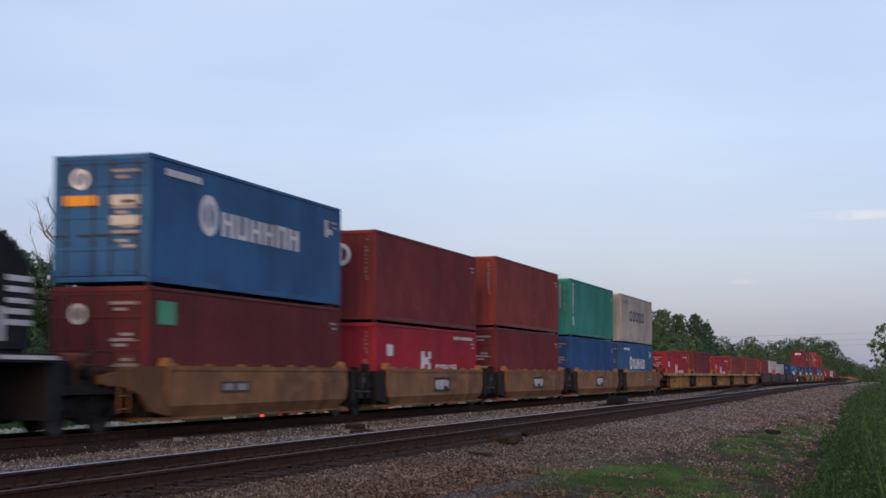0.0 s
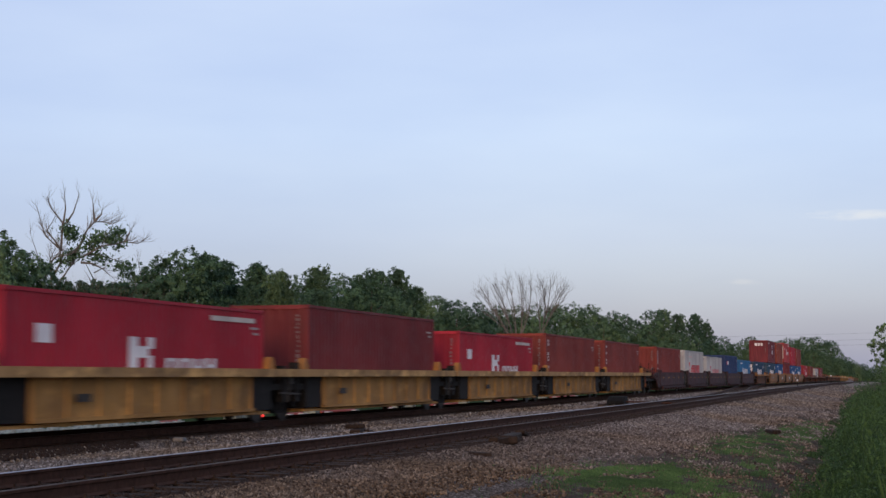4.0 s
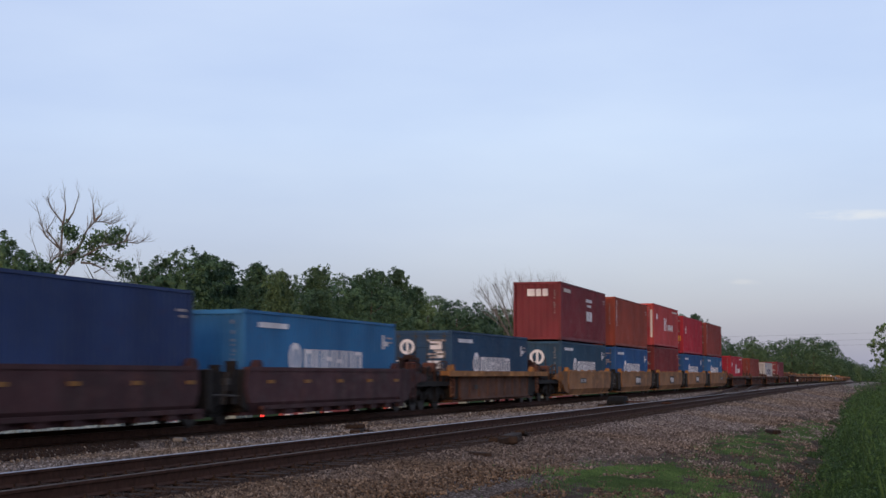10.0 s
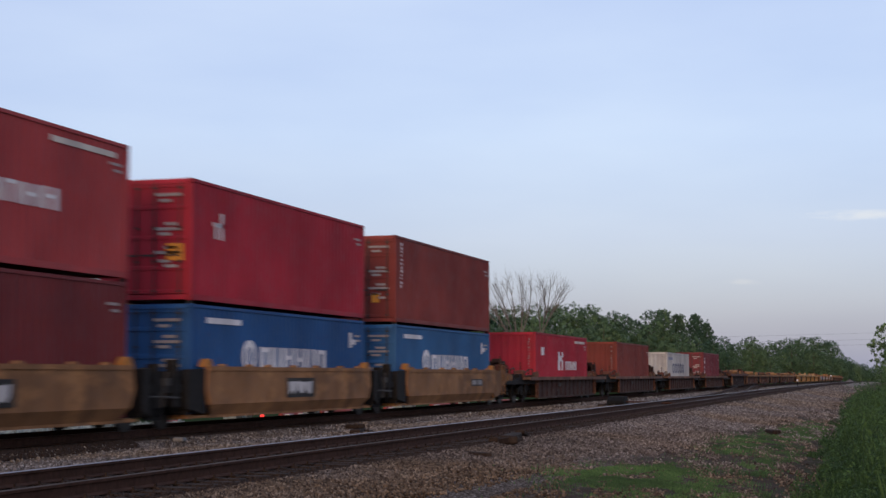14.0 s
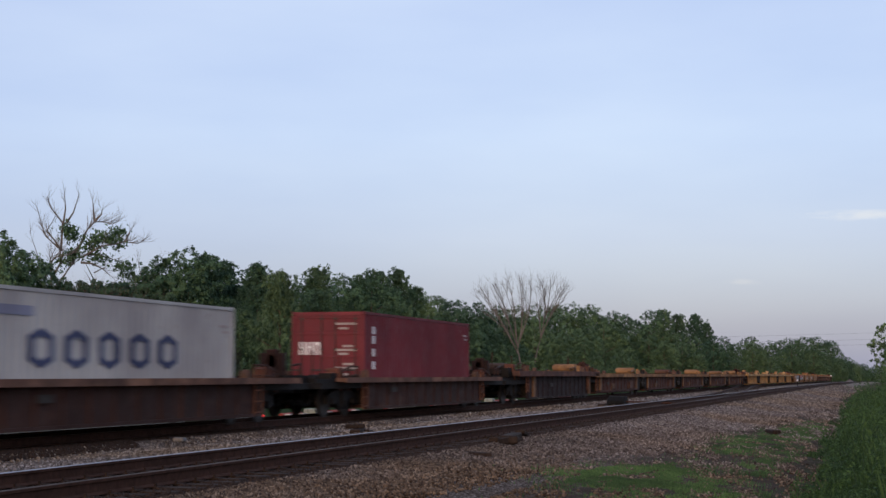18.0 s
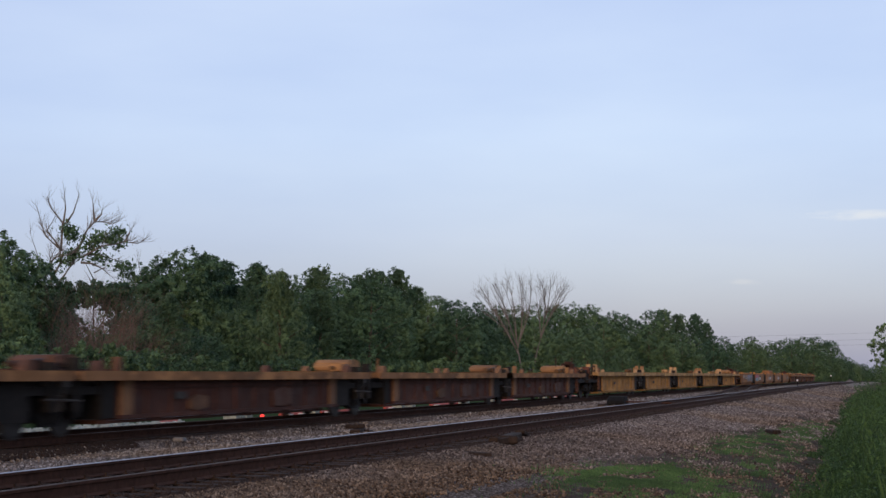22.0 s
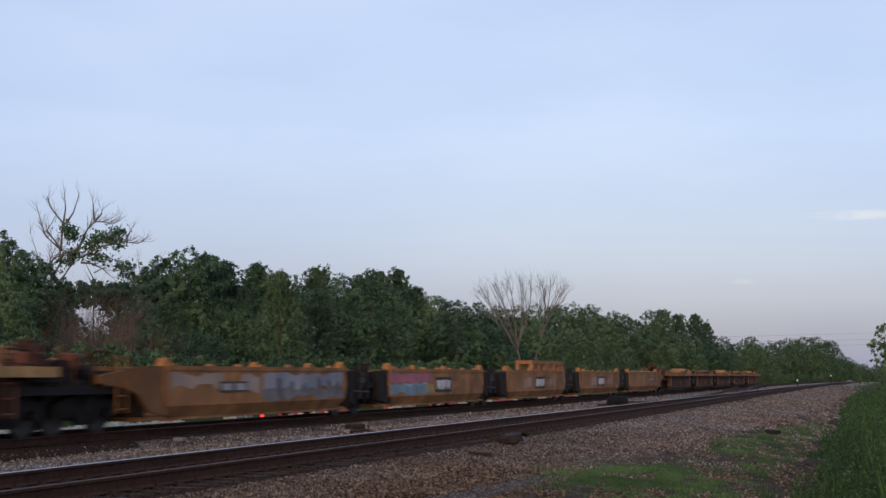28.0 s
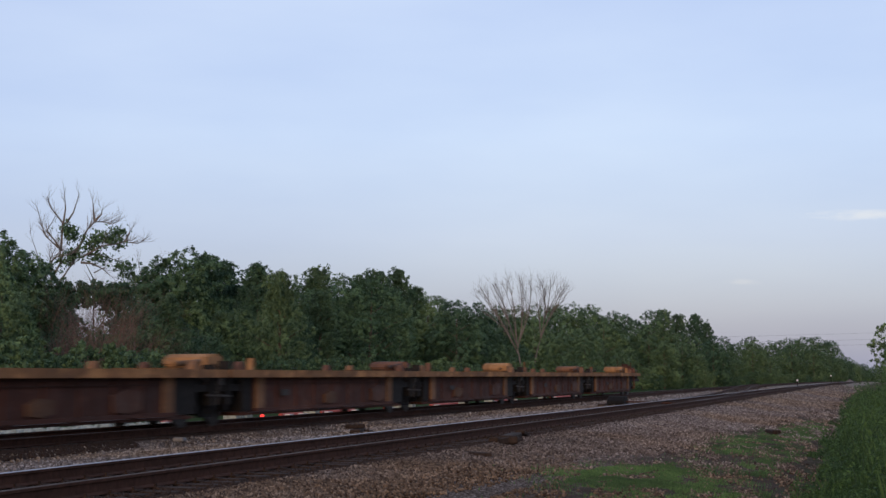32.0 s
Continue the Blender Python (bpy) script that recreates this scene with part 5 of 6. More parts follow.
def silver_scrawl(base):
    sprayed(base, "silver-blue spray paint", (0.30, 0.31, 0.35), 5.9, 8.6, 0.80, 1.30, 3, 1)
    sprayed(base, "silver-blue spray paint", (0.27, 0.29, 0.34), 8.7, 11.7, 0.82, 1.30, 4, 1)
    sprayed(base, "dull grey spray paint", (0.19, 0.18, 0.18), 5.8, 11.8, 0.54, 0.86, 5, 2)
    sprayed(base, "pale worn spray paint", (0.32, 0.24, 0.19), 0.6, 3.4, 0.90, 1.27, 6, 1)
    sprayed(base, "pale worn spray paint", (0.36, 0.29, 0.25), 4.5, 5.6, 0.78, 1.25, 12, 1)
    for k, x in enumerate((6.7, 7.6, 8.5, 9.6, 10.4, 11.1)):
        sprayed(base, "dark spray-painted stroke", (0.13, 0.13, 0.15), x, x + 0.35, 0.66, 1.12 - 0.06 * (k % 3), 20 + k, 3)


def pink_scrawl(base):
    sprayed(base, "pink spray paint", (0.38, 0.13, 0.17), 0.35, 5.0, 0.92, 1.30, 6, 1)
    sprayed(base, "pale blue spray paint", (0.17, 0.25, 0.29), 0.35, 4.8, 0.54, 0.97, 7, 2)
    sprayed(base, "light blue spray paint", (0.26, 0.36, 0.43), 2.1, 4.3, 0.84, 0.97, 9, 3)
    sprayed(base, "yellow-tan spray paint", (0.38, 0.27, 0.08), 4.4, 5.3, 0.62, 0.92, 8, 3)


def pale_scrawl(base):
    sprayed(base, "pale worn spray paint", (0.34, 0.23, 0.17), 3.4, 4.8, 0.66, 1.14, 31, 1)
    sprayed(base, "pale worn spray paint", (0.33, 0.22, 0.16), 8.4, 9.7, 0.66, 1.12, 32, 1)


for k, s in enumerate((30.5, 45.95, 61.4, 76.75, 91.75)):
    smooth_wagon(s, k, 100 + k, (0.262, 0.131, 0.057))
for k, s in enumerate((110.4, 125.8, 141.4, 156.6, 172.0)):
    deck_wagon(s, k, 5, 110 + k, YELLOW, YDECK, "yellow well wagon with side walkways, loaded", span=(0.85, 10.4))
for k, s in enumerate((191.9, 206.7, 221.5, 236.5, 251.6)):
    purple_wagon(s, k, 120 + k)
deck_wagon(270.7, 0, 1, 130, (0.10, 0.048, 0.030), (0.30, 0.145, 0.052), "brown single well wagon with an orange walkway")
for k, s in enumerate((290.2, 305.6, 320.9, 336.2, 351.6)):
    smooth_wagon(s, k, 140 + k, (0.262, 0.131, 0.057))
for k, s in enumerate((372.2, 393.7, 415.0, 437.0, 458.6)):
    deck_wagon(s, 0, 1, 150 + k, DARKBROWN if k < 4 else (0.022, 0.013, 0.013), DDECK if k < 4 else (0.105, 0.050, 0.036), "dark brown single well wagon with ribbed sides" + (", empty" if k == 4 else ""), deck_z=1.02 if k < 4 else 1.19, deck_top=1.13 if k < 4 else 1.39, lo=0.16, ribs=14, ends=(4.3, 4.4), empty=(k == 4), posts=(0.095, 0.055, 0.036), span=(-0.7, 13.6))
for k, s in enumerate((474.9, 491.9, 509.5, 527.7, 543.9)):
    deck_wagon(s, k, 5, 160 + k, RUST, RDECK, "dark rusty well wagon with worn walkways, empty", pitch=17.3 if k < 4 else 16.2, ribs=12, empty=True, deck_z=1.13, deck_top=1.285)
for k, s in enumerate((564.6, 580.4, 596.0, 611.8, 627.4)):
    deck_wagon(s, k, 5, 170 + k, YELLOW, YDECK, "yellow well wagon with side walkways, empty", empty=True, posts=(0.42, 0.27, 0.13), span=(0.60, 10.7))
for k, s in enumerate((646.2, 661.9, 677.5, 692.9, 708.1)):
    smooth_wagon(s, k, 180 + k, label="tan-brown deep-sided well wagon, empty" + (" and spray-painted" if k < 2 else ""), empty=True, graffiti=(silver_scrawl, pink_scrawl, pale_scrawl, pale_scrawl, None)[k])
for k, s in enumerate((726.6, 742.2, 757.5, 772.9, 788.2)):
    deck_wagon(s, k, 5, 190 + k, RUST, RDECK, "dark rusty well wagon with worn walkways, empty", empty=True, deck_z=1.185, deck_top=1.33)


# ------------------------------------------------------------------ the locomotive at the head
BLACK = painted("black_locomotive_paint", 0.05, 0.7, 0.1)


def locomotive(s_rear):
    """A black hood locomotive, its rear end at s_rear; x runs back from there towards the front."""
    base = tagged(new("locomotive"), "black diesel locomotive with white end stripes", "locomotive")
    base.location = (s_rear, TRAIN_Y, 0)
    black = (0.012, 0.012, 0.014)
    bm = bmesh.new()
    prism(bm, [(-21.5, 1.45), (-0.3, 1.45), (-0.3, 1.62), (-21.5, 1.62)], "y", -1.52, 1.52)
    part("frame", bm, BLACK, base, "", black)
    bm = bmesh.new()
    prism(bm, [(-17.0, 1.62), (-0.55, 1.62), (-0.55, 3.35), (-1.1, 3.75), (-2.2, 4.15), (-17.0, 4.45)], "y", -1.05, 1.05)
    bevel(bm, 0.08, 2)
    part("hood", bm, BLACK, base, "", black)
    bm = bmesh.new()
    prism(bm, [(-6.5, 3.2), (-2.6, 3.2), (-2.6, 4.1), (-6.5, 4.35)], "y", -1.45, 1.45)
    bevel(bm, 0.06)
    part("radiator", bm, BLACK, base, "", black)
    bm = bmesh.new()
    box(bm, -20.0, -17.0, -1.5, 1.5, 1.62, 4.6)
    bevel(bm, 0.12, 2)
    part("cab", bm, BLACK, base, "", black)
    for k in range(5):
        bm = bmesh.new()
        box(bm, -1.45, -0.60, -1.066, -1.045, 2.15 + k * 0.21, 2.26 + k * 0.21)
        part("stripe", bm, MARK, base, "white stripe", (0.75, 0.75, 0.75))
    for x0 in (-2.25, -1.85):
        bm = bmesh.new()
        box(bm, x0, x0 + 0.33, -1.066, -1.045, 1.85, 2.5)
        part("number_block", bm, MARK, base, "", (0.6, 0.6, 0.6))
    bm = bmesh.new()
    box(bm, -2.4, -0.35, -1.535, -1.515, 1.50, 1.58)
    part("sill_stripe", bm, MARK, base, "white stripe along the sill", (0.65, 0.65, 0.65))
    for y in (-1.45, 1.45):
        bm = bmesh.new()
        rod(bm, (-16.5, y, 2.65), (-0.4, y, 2.65), 0.02, sides=6)
        part("handrail", bm, BLACK, base, "", black)
        for x in np.linspace(-16.5, -0.4, 9):
            bm = bmesh.new()
            rod(bm, (x, y, 1.6), (x, y, 2.65), 0.018, sides=6)
            part("stanchion", bm, BLACK, base, "", black)
    bm = bmesh.new()
    prism(bm, [(-14.5, 0.55), (-7.5, 0.55), (-7.0, 1.45), (-15.0, 1.45)], "y", -1.4, 1.4)
    part("fuel_tank", bm, BLACK, base, "", black)
    for x in (-18.3, -16.5, -5.2, -3.4):
        truck(base, x)
    bm = bmesh.new()
    box(bm, -0.6, -0.1, -1.45, 1.45, 0.35, 1.45)
    part("step_well", bm, BLACK, base, "", black)
    coupler(base, -0.4, 1, black)
    WAGONS.append((base, s_rear))


locomotive(26.55)


def rear_device():
    """The small flashing marker that hangs on the last coupler."""
    base = tagged(new("end_of_train_marker"), "small dark end-of-train marker box on the last coupler", "train marker")
    bm = bmesh.new()
    box(bm, 0.0, 0.22, -0.18, 0.18, 1.05, 1.65)
    bevel(bm, 0.03)
    part("housing", bm, STEEL_DARK, base)
    bm = bmesh.new()
    lathe(bm, [(0.0, 0.07), (0.05, 0.06)], (0.22, 0.0, 1.5), "x", 12)
    part("lamp", bm, MARK, base, "red lens", (0.5, 0.03, 0.02))
    base.location = (804.6, TRAIN_Y, 0)
    WAGONS.append((base, 804.6))


rear_device()


def load_frame():
    """A steel frame riding on the empty third unit of the tan set."""
    base = tagged(new("load_frame"), "orange steel frame riding on an empty wagon", "steel frame")
    s = 677.5
    base.location = (s, TRAIN_Y, 0)
    for y in (-1.36, -0.75):
        bm = bmesh.new()
        box(bm, 5.2, 11.9, y - 0.08, y + 0.08, 1.72, 1.88)
        for x, w in ((5.2, 0.45), (6.6, 0.25), (7.9, 0.75), (9.5, 0.55), (10.6, 0.3), (11.4, 0.5)):
            box(bm, x, x + w, y - 0.08, y + 0.08, 1.41, 1.73)
        part("side_rail", bm, CAR_PAINT, base, "", (0.32, 0.155, 0.066))
    for x in (5.3, 11.5):
        bm = bmesh.new()
        box(bm, x, x + 0.3, -1.28, -0.83, 1.72, 1.86)
        part("cross_beam", bm, CAR_PAINT, base, "", (0.32, 0.155, 0.066))
    WAGONS.append((base, s))


load_frame()


# ------------------------------------------------------------------ trees and plants
def leaf_quads(rng, centres, size, flat=0.5):
    """A four-cornered leaf or clump of leaves at each centre, turned at random."""
    k = len(centres)
    a = rng.normal(size=(k, 3))
    a /= np.linalg.norm(a, axis=1, keepdims=True)
    b = rng.normal(size=(k, 3))
    b -= (b * a).sum(1, keepdims=True) * a
    b /= np.linalg.norm(b, axis=1, keepdims=True)
    s = size * rng.uniform(0.6, 1.4, (k, 1))
    a, b = a * s, b * s * flat
    v = np.stack([centres - a, centres + b * 0.9, centres + a * 0.9, centres - b], 1).reshape(-1, 3)
    return v, np.arange(4 * k).reshape(-1, 4)


def limb(bm, p, d, length, r, rng, depth, tips, wander=0.35, up=0.15, spread=0.6, twigs=3, shrink=0.62):
    """A branch in short bent pieces that forks at its end."""
    steps = 3
    for i in range(steps):
        d = (d + Vector((rng.uniform(-1, 1), rng.uniform(-1, 1), rng.uniform(-1, 1))) * wander * 0.4 + Vector((0, 0, up * 0.3))).normalized()
        q = p + d * length / steps
        rod(bm, p, q, r, r * 0.86, sides=6 if r > 0.05 else 4, cap=False)
        p, r = q, r * 0.86
        if depth > 0 and i == 1 and rng.random() < 0.7:
            side = (d + Vector((rng.uniform(-1, 1), rng.uniform(-1, 1), rng.uniform(-0.4, 0.8))) * spread).normalized()
            limb(bm, p, side, length * 0.6, r * 0.55, rng, depth - 1, tips, wander, up, spread, twigs, shrink)
    tips.append(p.copy())
    if depth > 0:
        for _ in range(twigs):
            side = (d + Vector((rng.uniform(-1, 1), rng.uniform(-1, 1), rng.uniform(-0.5, 0.8))) * spread).normalized()
            limb(bm, p, side, length * shrink * rng.uniform(0.8, 1.2), r * 0.62, rng, depth - 1, tips, wander, up, spread, twigs, shrink)


def leaf_faces(rng, centres, facing, size, flat=0.55):
    """Leaves at the centres that roughly face the given ways, as leaves on the outside of a tuft do."""
    k = len(centres)
    n = facing / np.linalg.norm(facing, axis=1, keepdims=True)
    a = rng.normal(size=(k, 3))
    a -= (a * n).sum(1, keepdims=True) * n
    a /= np.linalg.norm(a, axis=1, keepdims=True)
    b = np.cross(n, a)
    s = size * rng.uniform(0.6, 1.4, (k, 1))
    a, b = a * s, b * s * flat
    v = np.stack([centres - a, centres + b * 0.9, centres + a * 0.9, centres - b], 1).reshape(-1, 3)
    return v, np.arange(4 * k).reshape(-1, 4)


def round_tufts(r, rng, height, width, low, tufts, tight):
    """Tufts over the outside of a few big boughs: their middles, outward ways and radii."""
    half, mid = height * (1 - low) / 2, height * (1 + low) / 2
    boughs = [((0, 0, mid + half * 0.46), 0.50)]
    for ring, level, reach, size, turn in ((5, 0.32, 0.52, 0.42, 0.3), (6, -0.15, 0.66, 0.36, 0.9), (6, -0.62, 0.62, 0.34, 0.1)):
        for i in range(ring):
            a = turn + 6.283 * i / ring + r.uniform(-0.35, 0.35)
            f = reach * r.uniform(0.85, 1.12)
            boughs.append(((math.cos(a) * f * width / 2, math.sin(a) * f * width / 2, mid + half * (level + r.uniform(-0.14, 0.14))), size * r.uniform(0.8, 1.15)))
    out = []
    per = tufts // len(boughs)
    for c, size in boughs:
        c = np.array(c)
        rad = np.array([size * width * 0.5, size * width * 0.5, size * half * 1.05])
        for _ in range(per):
            u = rng.normal(size=3) + 0.9 * (c - (0, 0, mid)) / (width * 0.5) + (0, 0, 0.35)
            u /= np.linalg.norm(u)
            p = c + u * rad * rng.uniform(0.60 + 0.24 * tight, 1.12 - 0.05 * tight)
            if p[2] > 0.15:
                out.append((p, u, width * rng.uniform(0.016, 0.042) + 0.03, (1.0, 1.0, 0.9)))
    return out, mid, half


def pine_tufts(r, rng, height, width, low, tufts, tight):
    """Upturned plumes at the ends of whorled branches, close below and open towards the top."""
    out = []
    levels = 17
    for i in range(levels):
        f = i / (levels - 1)
        z = height * (low + (0.92 - low) * f)
        reach = width * 0.5 * (0.80 + 0.34 * math.sin(3.1 * min(1.0, f * 1.5))) * (1.0 if f < 0.5 else 1.0 - 1.5 * (f - 0.5)) * r.uniform(0.8, 1.1)
        arms = max(4, int(9 - 5 * f))
        for k in range(arms):
            a = i * 1.1 + 6.283 * k / arms + r.uniform(-0.4, 0.4)
            own = reach * r.uniform(0.65, 1.15)
            for j in range(max(2, int(tufts / levels / arms))):
                d = own * rng.uniform(0.25, 1.0)
                p = np.array([math.cos(a) * d + rng.normal(0, 0.24), math.sin(a) * d + rng.normal(0, 0.24), z + d * 0.16 + rng.normal(0, 0.24)])
                if p[2] > 0.15:
                    out.append((p, np.array([math.cos(a) * 0.6, math.sin(a) * 0.6, 0.7]), rng.uniform(0.10, 0.22), (0.9, 0.9, 1.25)))
    out.append((np.array([0, 0, height * 0.94]), np.array([0, 0, 1.0]), 0.25, (0.8, 0.8, 1.5)))
    return out, height * (1 + low) / 2, height * (1 - low) / 2


def make_tree(name, label, height, width, seed, leaf, leaves, size, tufts=150, low=0.06, trunk_r=0.2, kind="round", tight=0.0):
    """A tapered trunk with limbs, and a crown of leaf tufts on uneven boughs."""
    tree = tagged(new(name), label, "tree", "trees behind the railway")
    r = random.Random(seed)
    rng = np.random.default_rng(seed)
    bm = bmesh.new()
    rod(bm, (0, 0, -0.3), (0.1, 0.05, height * 0.35), trunk_r, trunk_r * 0.75, sides=9)
    rod(bm, (0.1, 0.05, height * 0.35), (0.0, 0.0, height * 0.85), trunk_r * 0.75, trunk_r * 0.15, sides=7)
    for i in range(8):
        a = i * 2.4 + r.uniform(-0.4, 0.4)
        z = height * (max(0.25, low) + 0.06 * i)
        e = Vector((math.cos(a), math.sin(a), 0.55)).normalized()
        reach = width * 0.5 * (0.8 if i < 5 else 0.45)
        rod(bm, (0.05, 0.02, z), Vector((0.05, 0.02, z)) + e * reach, trunk_r * 0.35, trunk_r * 0.06, sides=5)
    part("trunk", bm, BARK, tree)
    spots, mid, half = (pine_tufts if kind == "pine" else round_tufts)(r, rng, height, width, low, tufts, tight)
    per = max(12, leaves // len(spots))
    pts, ways = [], []
    for p, u, rad, shape in spots:
        d = rng.normal(size=(per, 3)) + 0.75 * u + (0, 0, 0.25)
        d /= np.linalg.norm(d, axis=1, keepdims=True)
        pts.append(p + d * np.array(shape) * rad * rng.uniform(0.35, 1.30, (per, 1)))
        ways.append(d * (1 - 0.35 * tight) + 1.5 * tight * u + rng.normal(0, 0.5 - 0.2 * tight, (per, 3)))
    # a sparse filling inside, behind the tufts
    k = leaves // 3
    u = rng.uniform(-1, 1, size=(k, 3))
    u = u[(u ** 2).sum(1) < 1] * np.array([width * 0.40, width * 0.40, half * 0.88])
    if kind == "pine":
        u[:, :2] *= (0.85 - 0.45 * u[:, 2:3] / half)
    pts.append(u + np.array([0, 0, mid - half * 0.06]))
    ways.append(rng.normal(size=u.shape))
    pts, ways = np.concatenate(pts), np.concatenate(ways)
    v, f = leaf_faces(rng, pts, ways, size, 0.30 if kind == "pine" else 0.55)
    part("crown", arrays_mesh("crown", v, f, leaf), leaf, tree)
    return tree


def ahead(u, y):
    """The spot y metres across the tracks on the bearing u, in thousandths to the right of the middle of the view's fan."""
    return y / math.tan(YAW - math.atan(u / 1000.0)), y


def stand(tree, x, y, turn, scale, sunk=0.0):
    c = copy_thing(tree, pose(x, y, float(ground_z(x, y)) - sunk, 0, 0, turn))
    c.scale = (scale, scale, scale)
    return c


L_TREE = "dense green broadleaf tree behind the tracks"
L_PINE = "dark green pine with upturned tufts behind the tracks"
L_FAR = "green tree in the far wood"
BROAD = [make_tree("tree", L_TREE, 10.0, 6.8, 40 + i, LEAF, 24000, 0.092, 760, tight=0.55) for i in range(4)]
DARK = [make_tree("pine_tree", L_PINE, 10.0, 6.0, 60 + i, LEAF_PINE, 24000, 0.110, 900, kind="pine") for i in range(3)]
FARS = [make_tree("tree", L_FAR, 10.0, 7.6, 80 + i, LEAF_HAZED, 24000, 0.100, 900, 0.03, tight=1.0) for i in range(4)]
SHRUB = [make_tree("bush", "leafy green bush at the wood's edge", 3.2, 4.2, 90 + i, LEAF, 6000, 0.095, 150, 0.0, 0.05) for i in range(3)]

# (bearing, place across the tracks, height, kind) of the trees that make the skyline
SKYLINE = [(-311, 41, 8.5, 0), (-298, 41, 8.7, 0), (-283, 41, 8.1, 0), (-271, 42, 7.3, 0), (-262, 47, 6.8, 0), (-198, 49, 8.6, 0), (-188, 47, 9.4, 0), (-178, 46, 9.7, 0), (-167, 46, 10.2, 0),
           (-156, 46, 10.3, 1), (-145, 46, 10.0, 1), (-135, 46, 9.6, 0), (-123, 46, 9.4, 0), (-111, 47, 9.5, 0), (-101, 47, 9.3, 0), (-92, 46, 9.7, 0), (-82, 45, 10.7, 1),
           (-73, 46, 10.4, 0), (-63, 47, 10.4, 0), (-53, 47, 11.2, 1), (-43, 45, 11.4, 1), (-30, 45, 11.9, 1), (-19, 45, 10.5, 1), (-14, 50, 11.0, 2), (0, 52, 9.5, 2), (12, 50, 9.7, 2), (24, 50, 10.8, 2), (36, 52, 11.1, 2), (48, 50, 11.2, 2),
           (61, 50, 11.8, 2), (74, 49, 12.2, 2), (86, 47, 12.7, 2), (97, 46, 12.8, 2), (109, 44, 11.9, 2), (124, 42, 11.0, 2), (137, 40, 10.5, 2), 
           (144, 33.5, 11.8, 1), (154, 33.0, 11.6, 1), (165, 32.5, 12.4, 1), (172, 32.5, 11.4, 1), (183, 33, 8.6, 2), (192, 33, 8.6, 2), (203, 32.5, 9.7, 2), (214, 31, 10.6, 2), (225, 30, 12.6, 2),
           (235, 28, 13.9, 2), (245, 26, 15.4, 2), (253, 24.5, 15.8, 2), (261, 23.5, 11.2, 2), (268, 22.5, 10.3, 2), (274, 22, 10.2, 2)]


def plant_wood():
    rng = random.Random(21)
    kinds = (BROAD, DARK, FARS)
    for u, y, h, k in SKYLINE:
        x, y = ahead(u, y)
        src = rng.choice(kinds[k])
        stand(src, x, y, rng.uniform(0, 360), (h - dip(x)) / 10.0)
    # lower trees and bushes before them, down to the ground
    for u in range(-312, 275, 12):
        y = np.interp(u, (-290, -31, 153, 275), (36, 36, 28, 21.5)) + rng.uniform(-2, 3)
        x, y = ahead(u + rng.uniform(-4, 4), y)
        d = math.hypot(x, y)
        if -256 < u < -206:
            stand(rng.choice(BROAD), x, y, rng.uniform(0, 360), 0.38)
            continue
        if 38 < u < 74:
            x, y = ahead(u, 42.0)
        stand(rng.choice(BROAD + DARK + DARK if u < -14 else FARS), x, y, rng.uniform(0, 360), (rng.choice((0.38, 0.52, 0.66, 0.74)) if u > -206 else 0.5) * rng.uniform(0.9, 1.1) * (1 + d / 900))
    for u in range(-304, 265, 9):
        y = np.interp(u, (-290, -31, 153, 275), (30, 30, 24.5, 20.5)) + rng.uniform(-1, 2)
        x, y = ahead(u + rng.uniform(-3, 3), y)
        stand(rng.choice(SHRUB), x, y, rng.uniform(0, 360), rng.uniform(0.5, 0.95))
    # a second rank that closes the gaps
    for u in range(-190, 264, 16):
        y = np.interp(u, (-290, -31, 153, 275), (62, 62, 46, 27))
        x, y = ahead(u, y)
        d = math.hypot(x, y)
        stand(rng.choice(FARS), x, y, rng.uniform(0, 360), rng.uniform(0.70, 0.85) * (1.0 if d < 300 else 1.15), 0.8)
    for u in range(196, 276, 5):
        y = np.interp(u, (196, 275), (36, 24.5))
        x, y = ahead(u, y)
        stand(rng.choice(SHRUB), x, y, rng.uniform(0, 360), 1.25, 0.8)
    # far woods on both sides, where the line bends out of sight
    for k in range(26):
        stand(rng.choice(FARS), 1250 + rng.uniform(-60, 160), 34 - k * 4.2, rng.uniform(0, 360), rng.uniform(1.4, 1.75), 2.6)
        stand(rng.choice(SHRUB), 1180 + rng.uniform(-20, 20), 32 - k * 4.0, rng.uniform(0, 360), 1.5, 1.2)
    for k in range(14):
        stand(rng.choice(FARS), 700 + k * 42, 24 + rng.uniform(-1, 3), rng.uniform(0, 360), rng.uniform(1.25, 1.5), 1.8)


plant_wood()
# the first of each kind stand farther back in the wood
for i, proto in enumerate(BROAD + DARK + FARS + SHRUB):
    proto.location = (250 + 14 * i, 62 + (i % 3) * 4, 0)



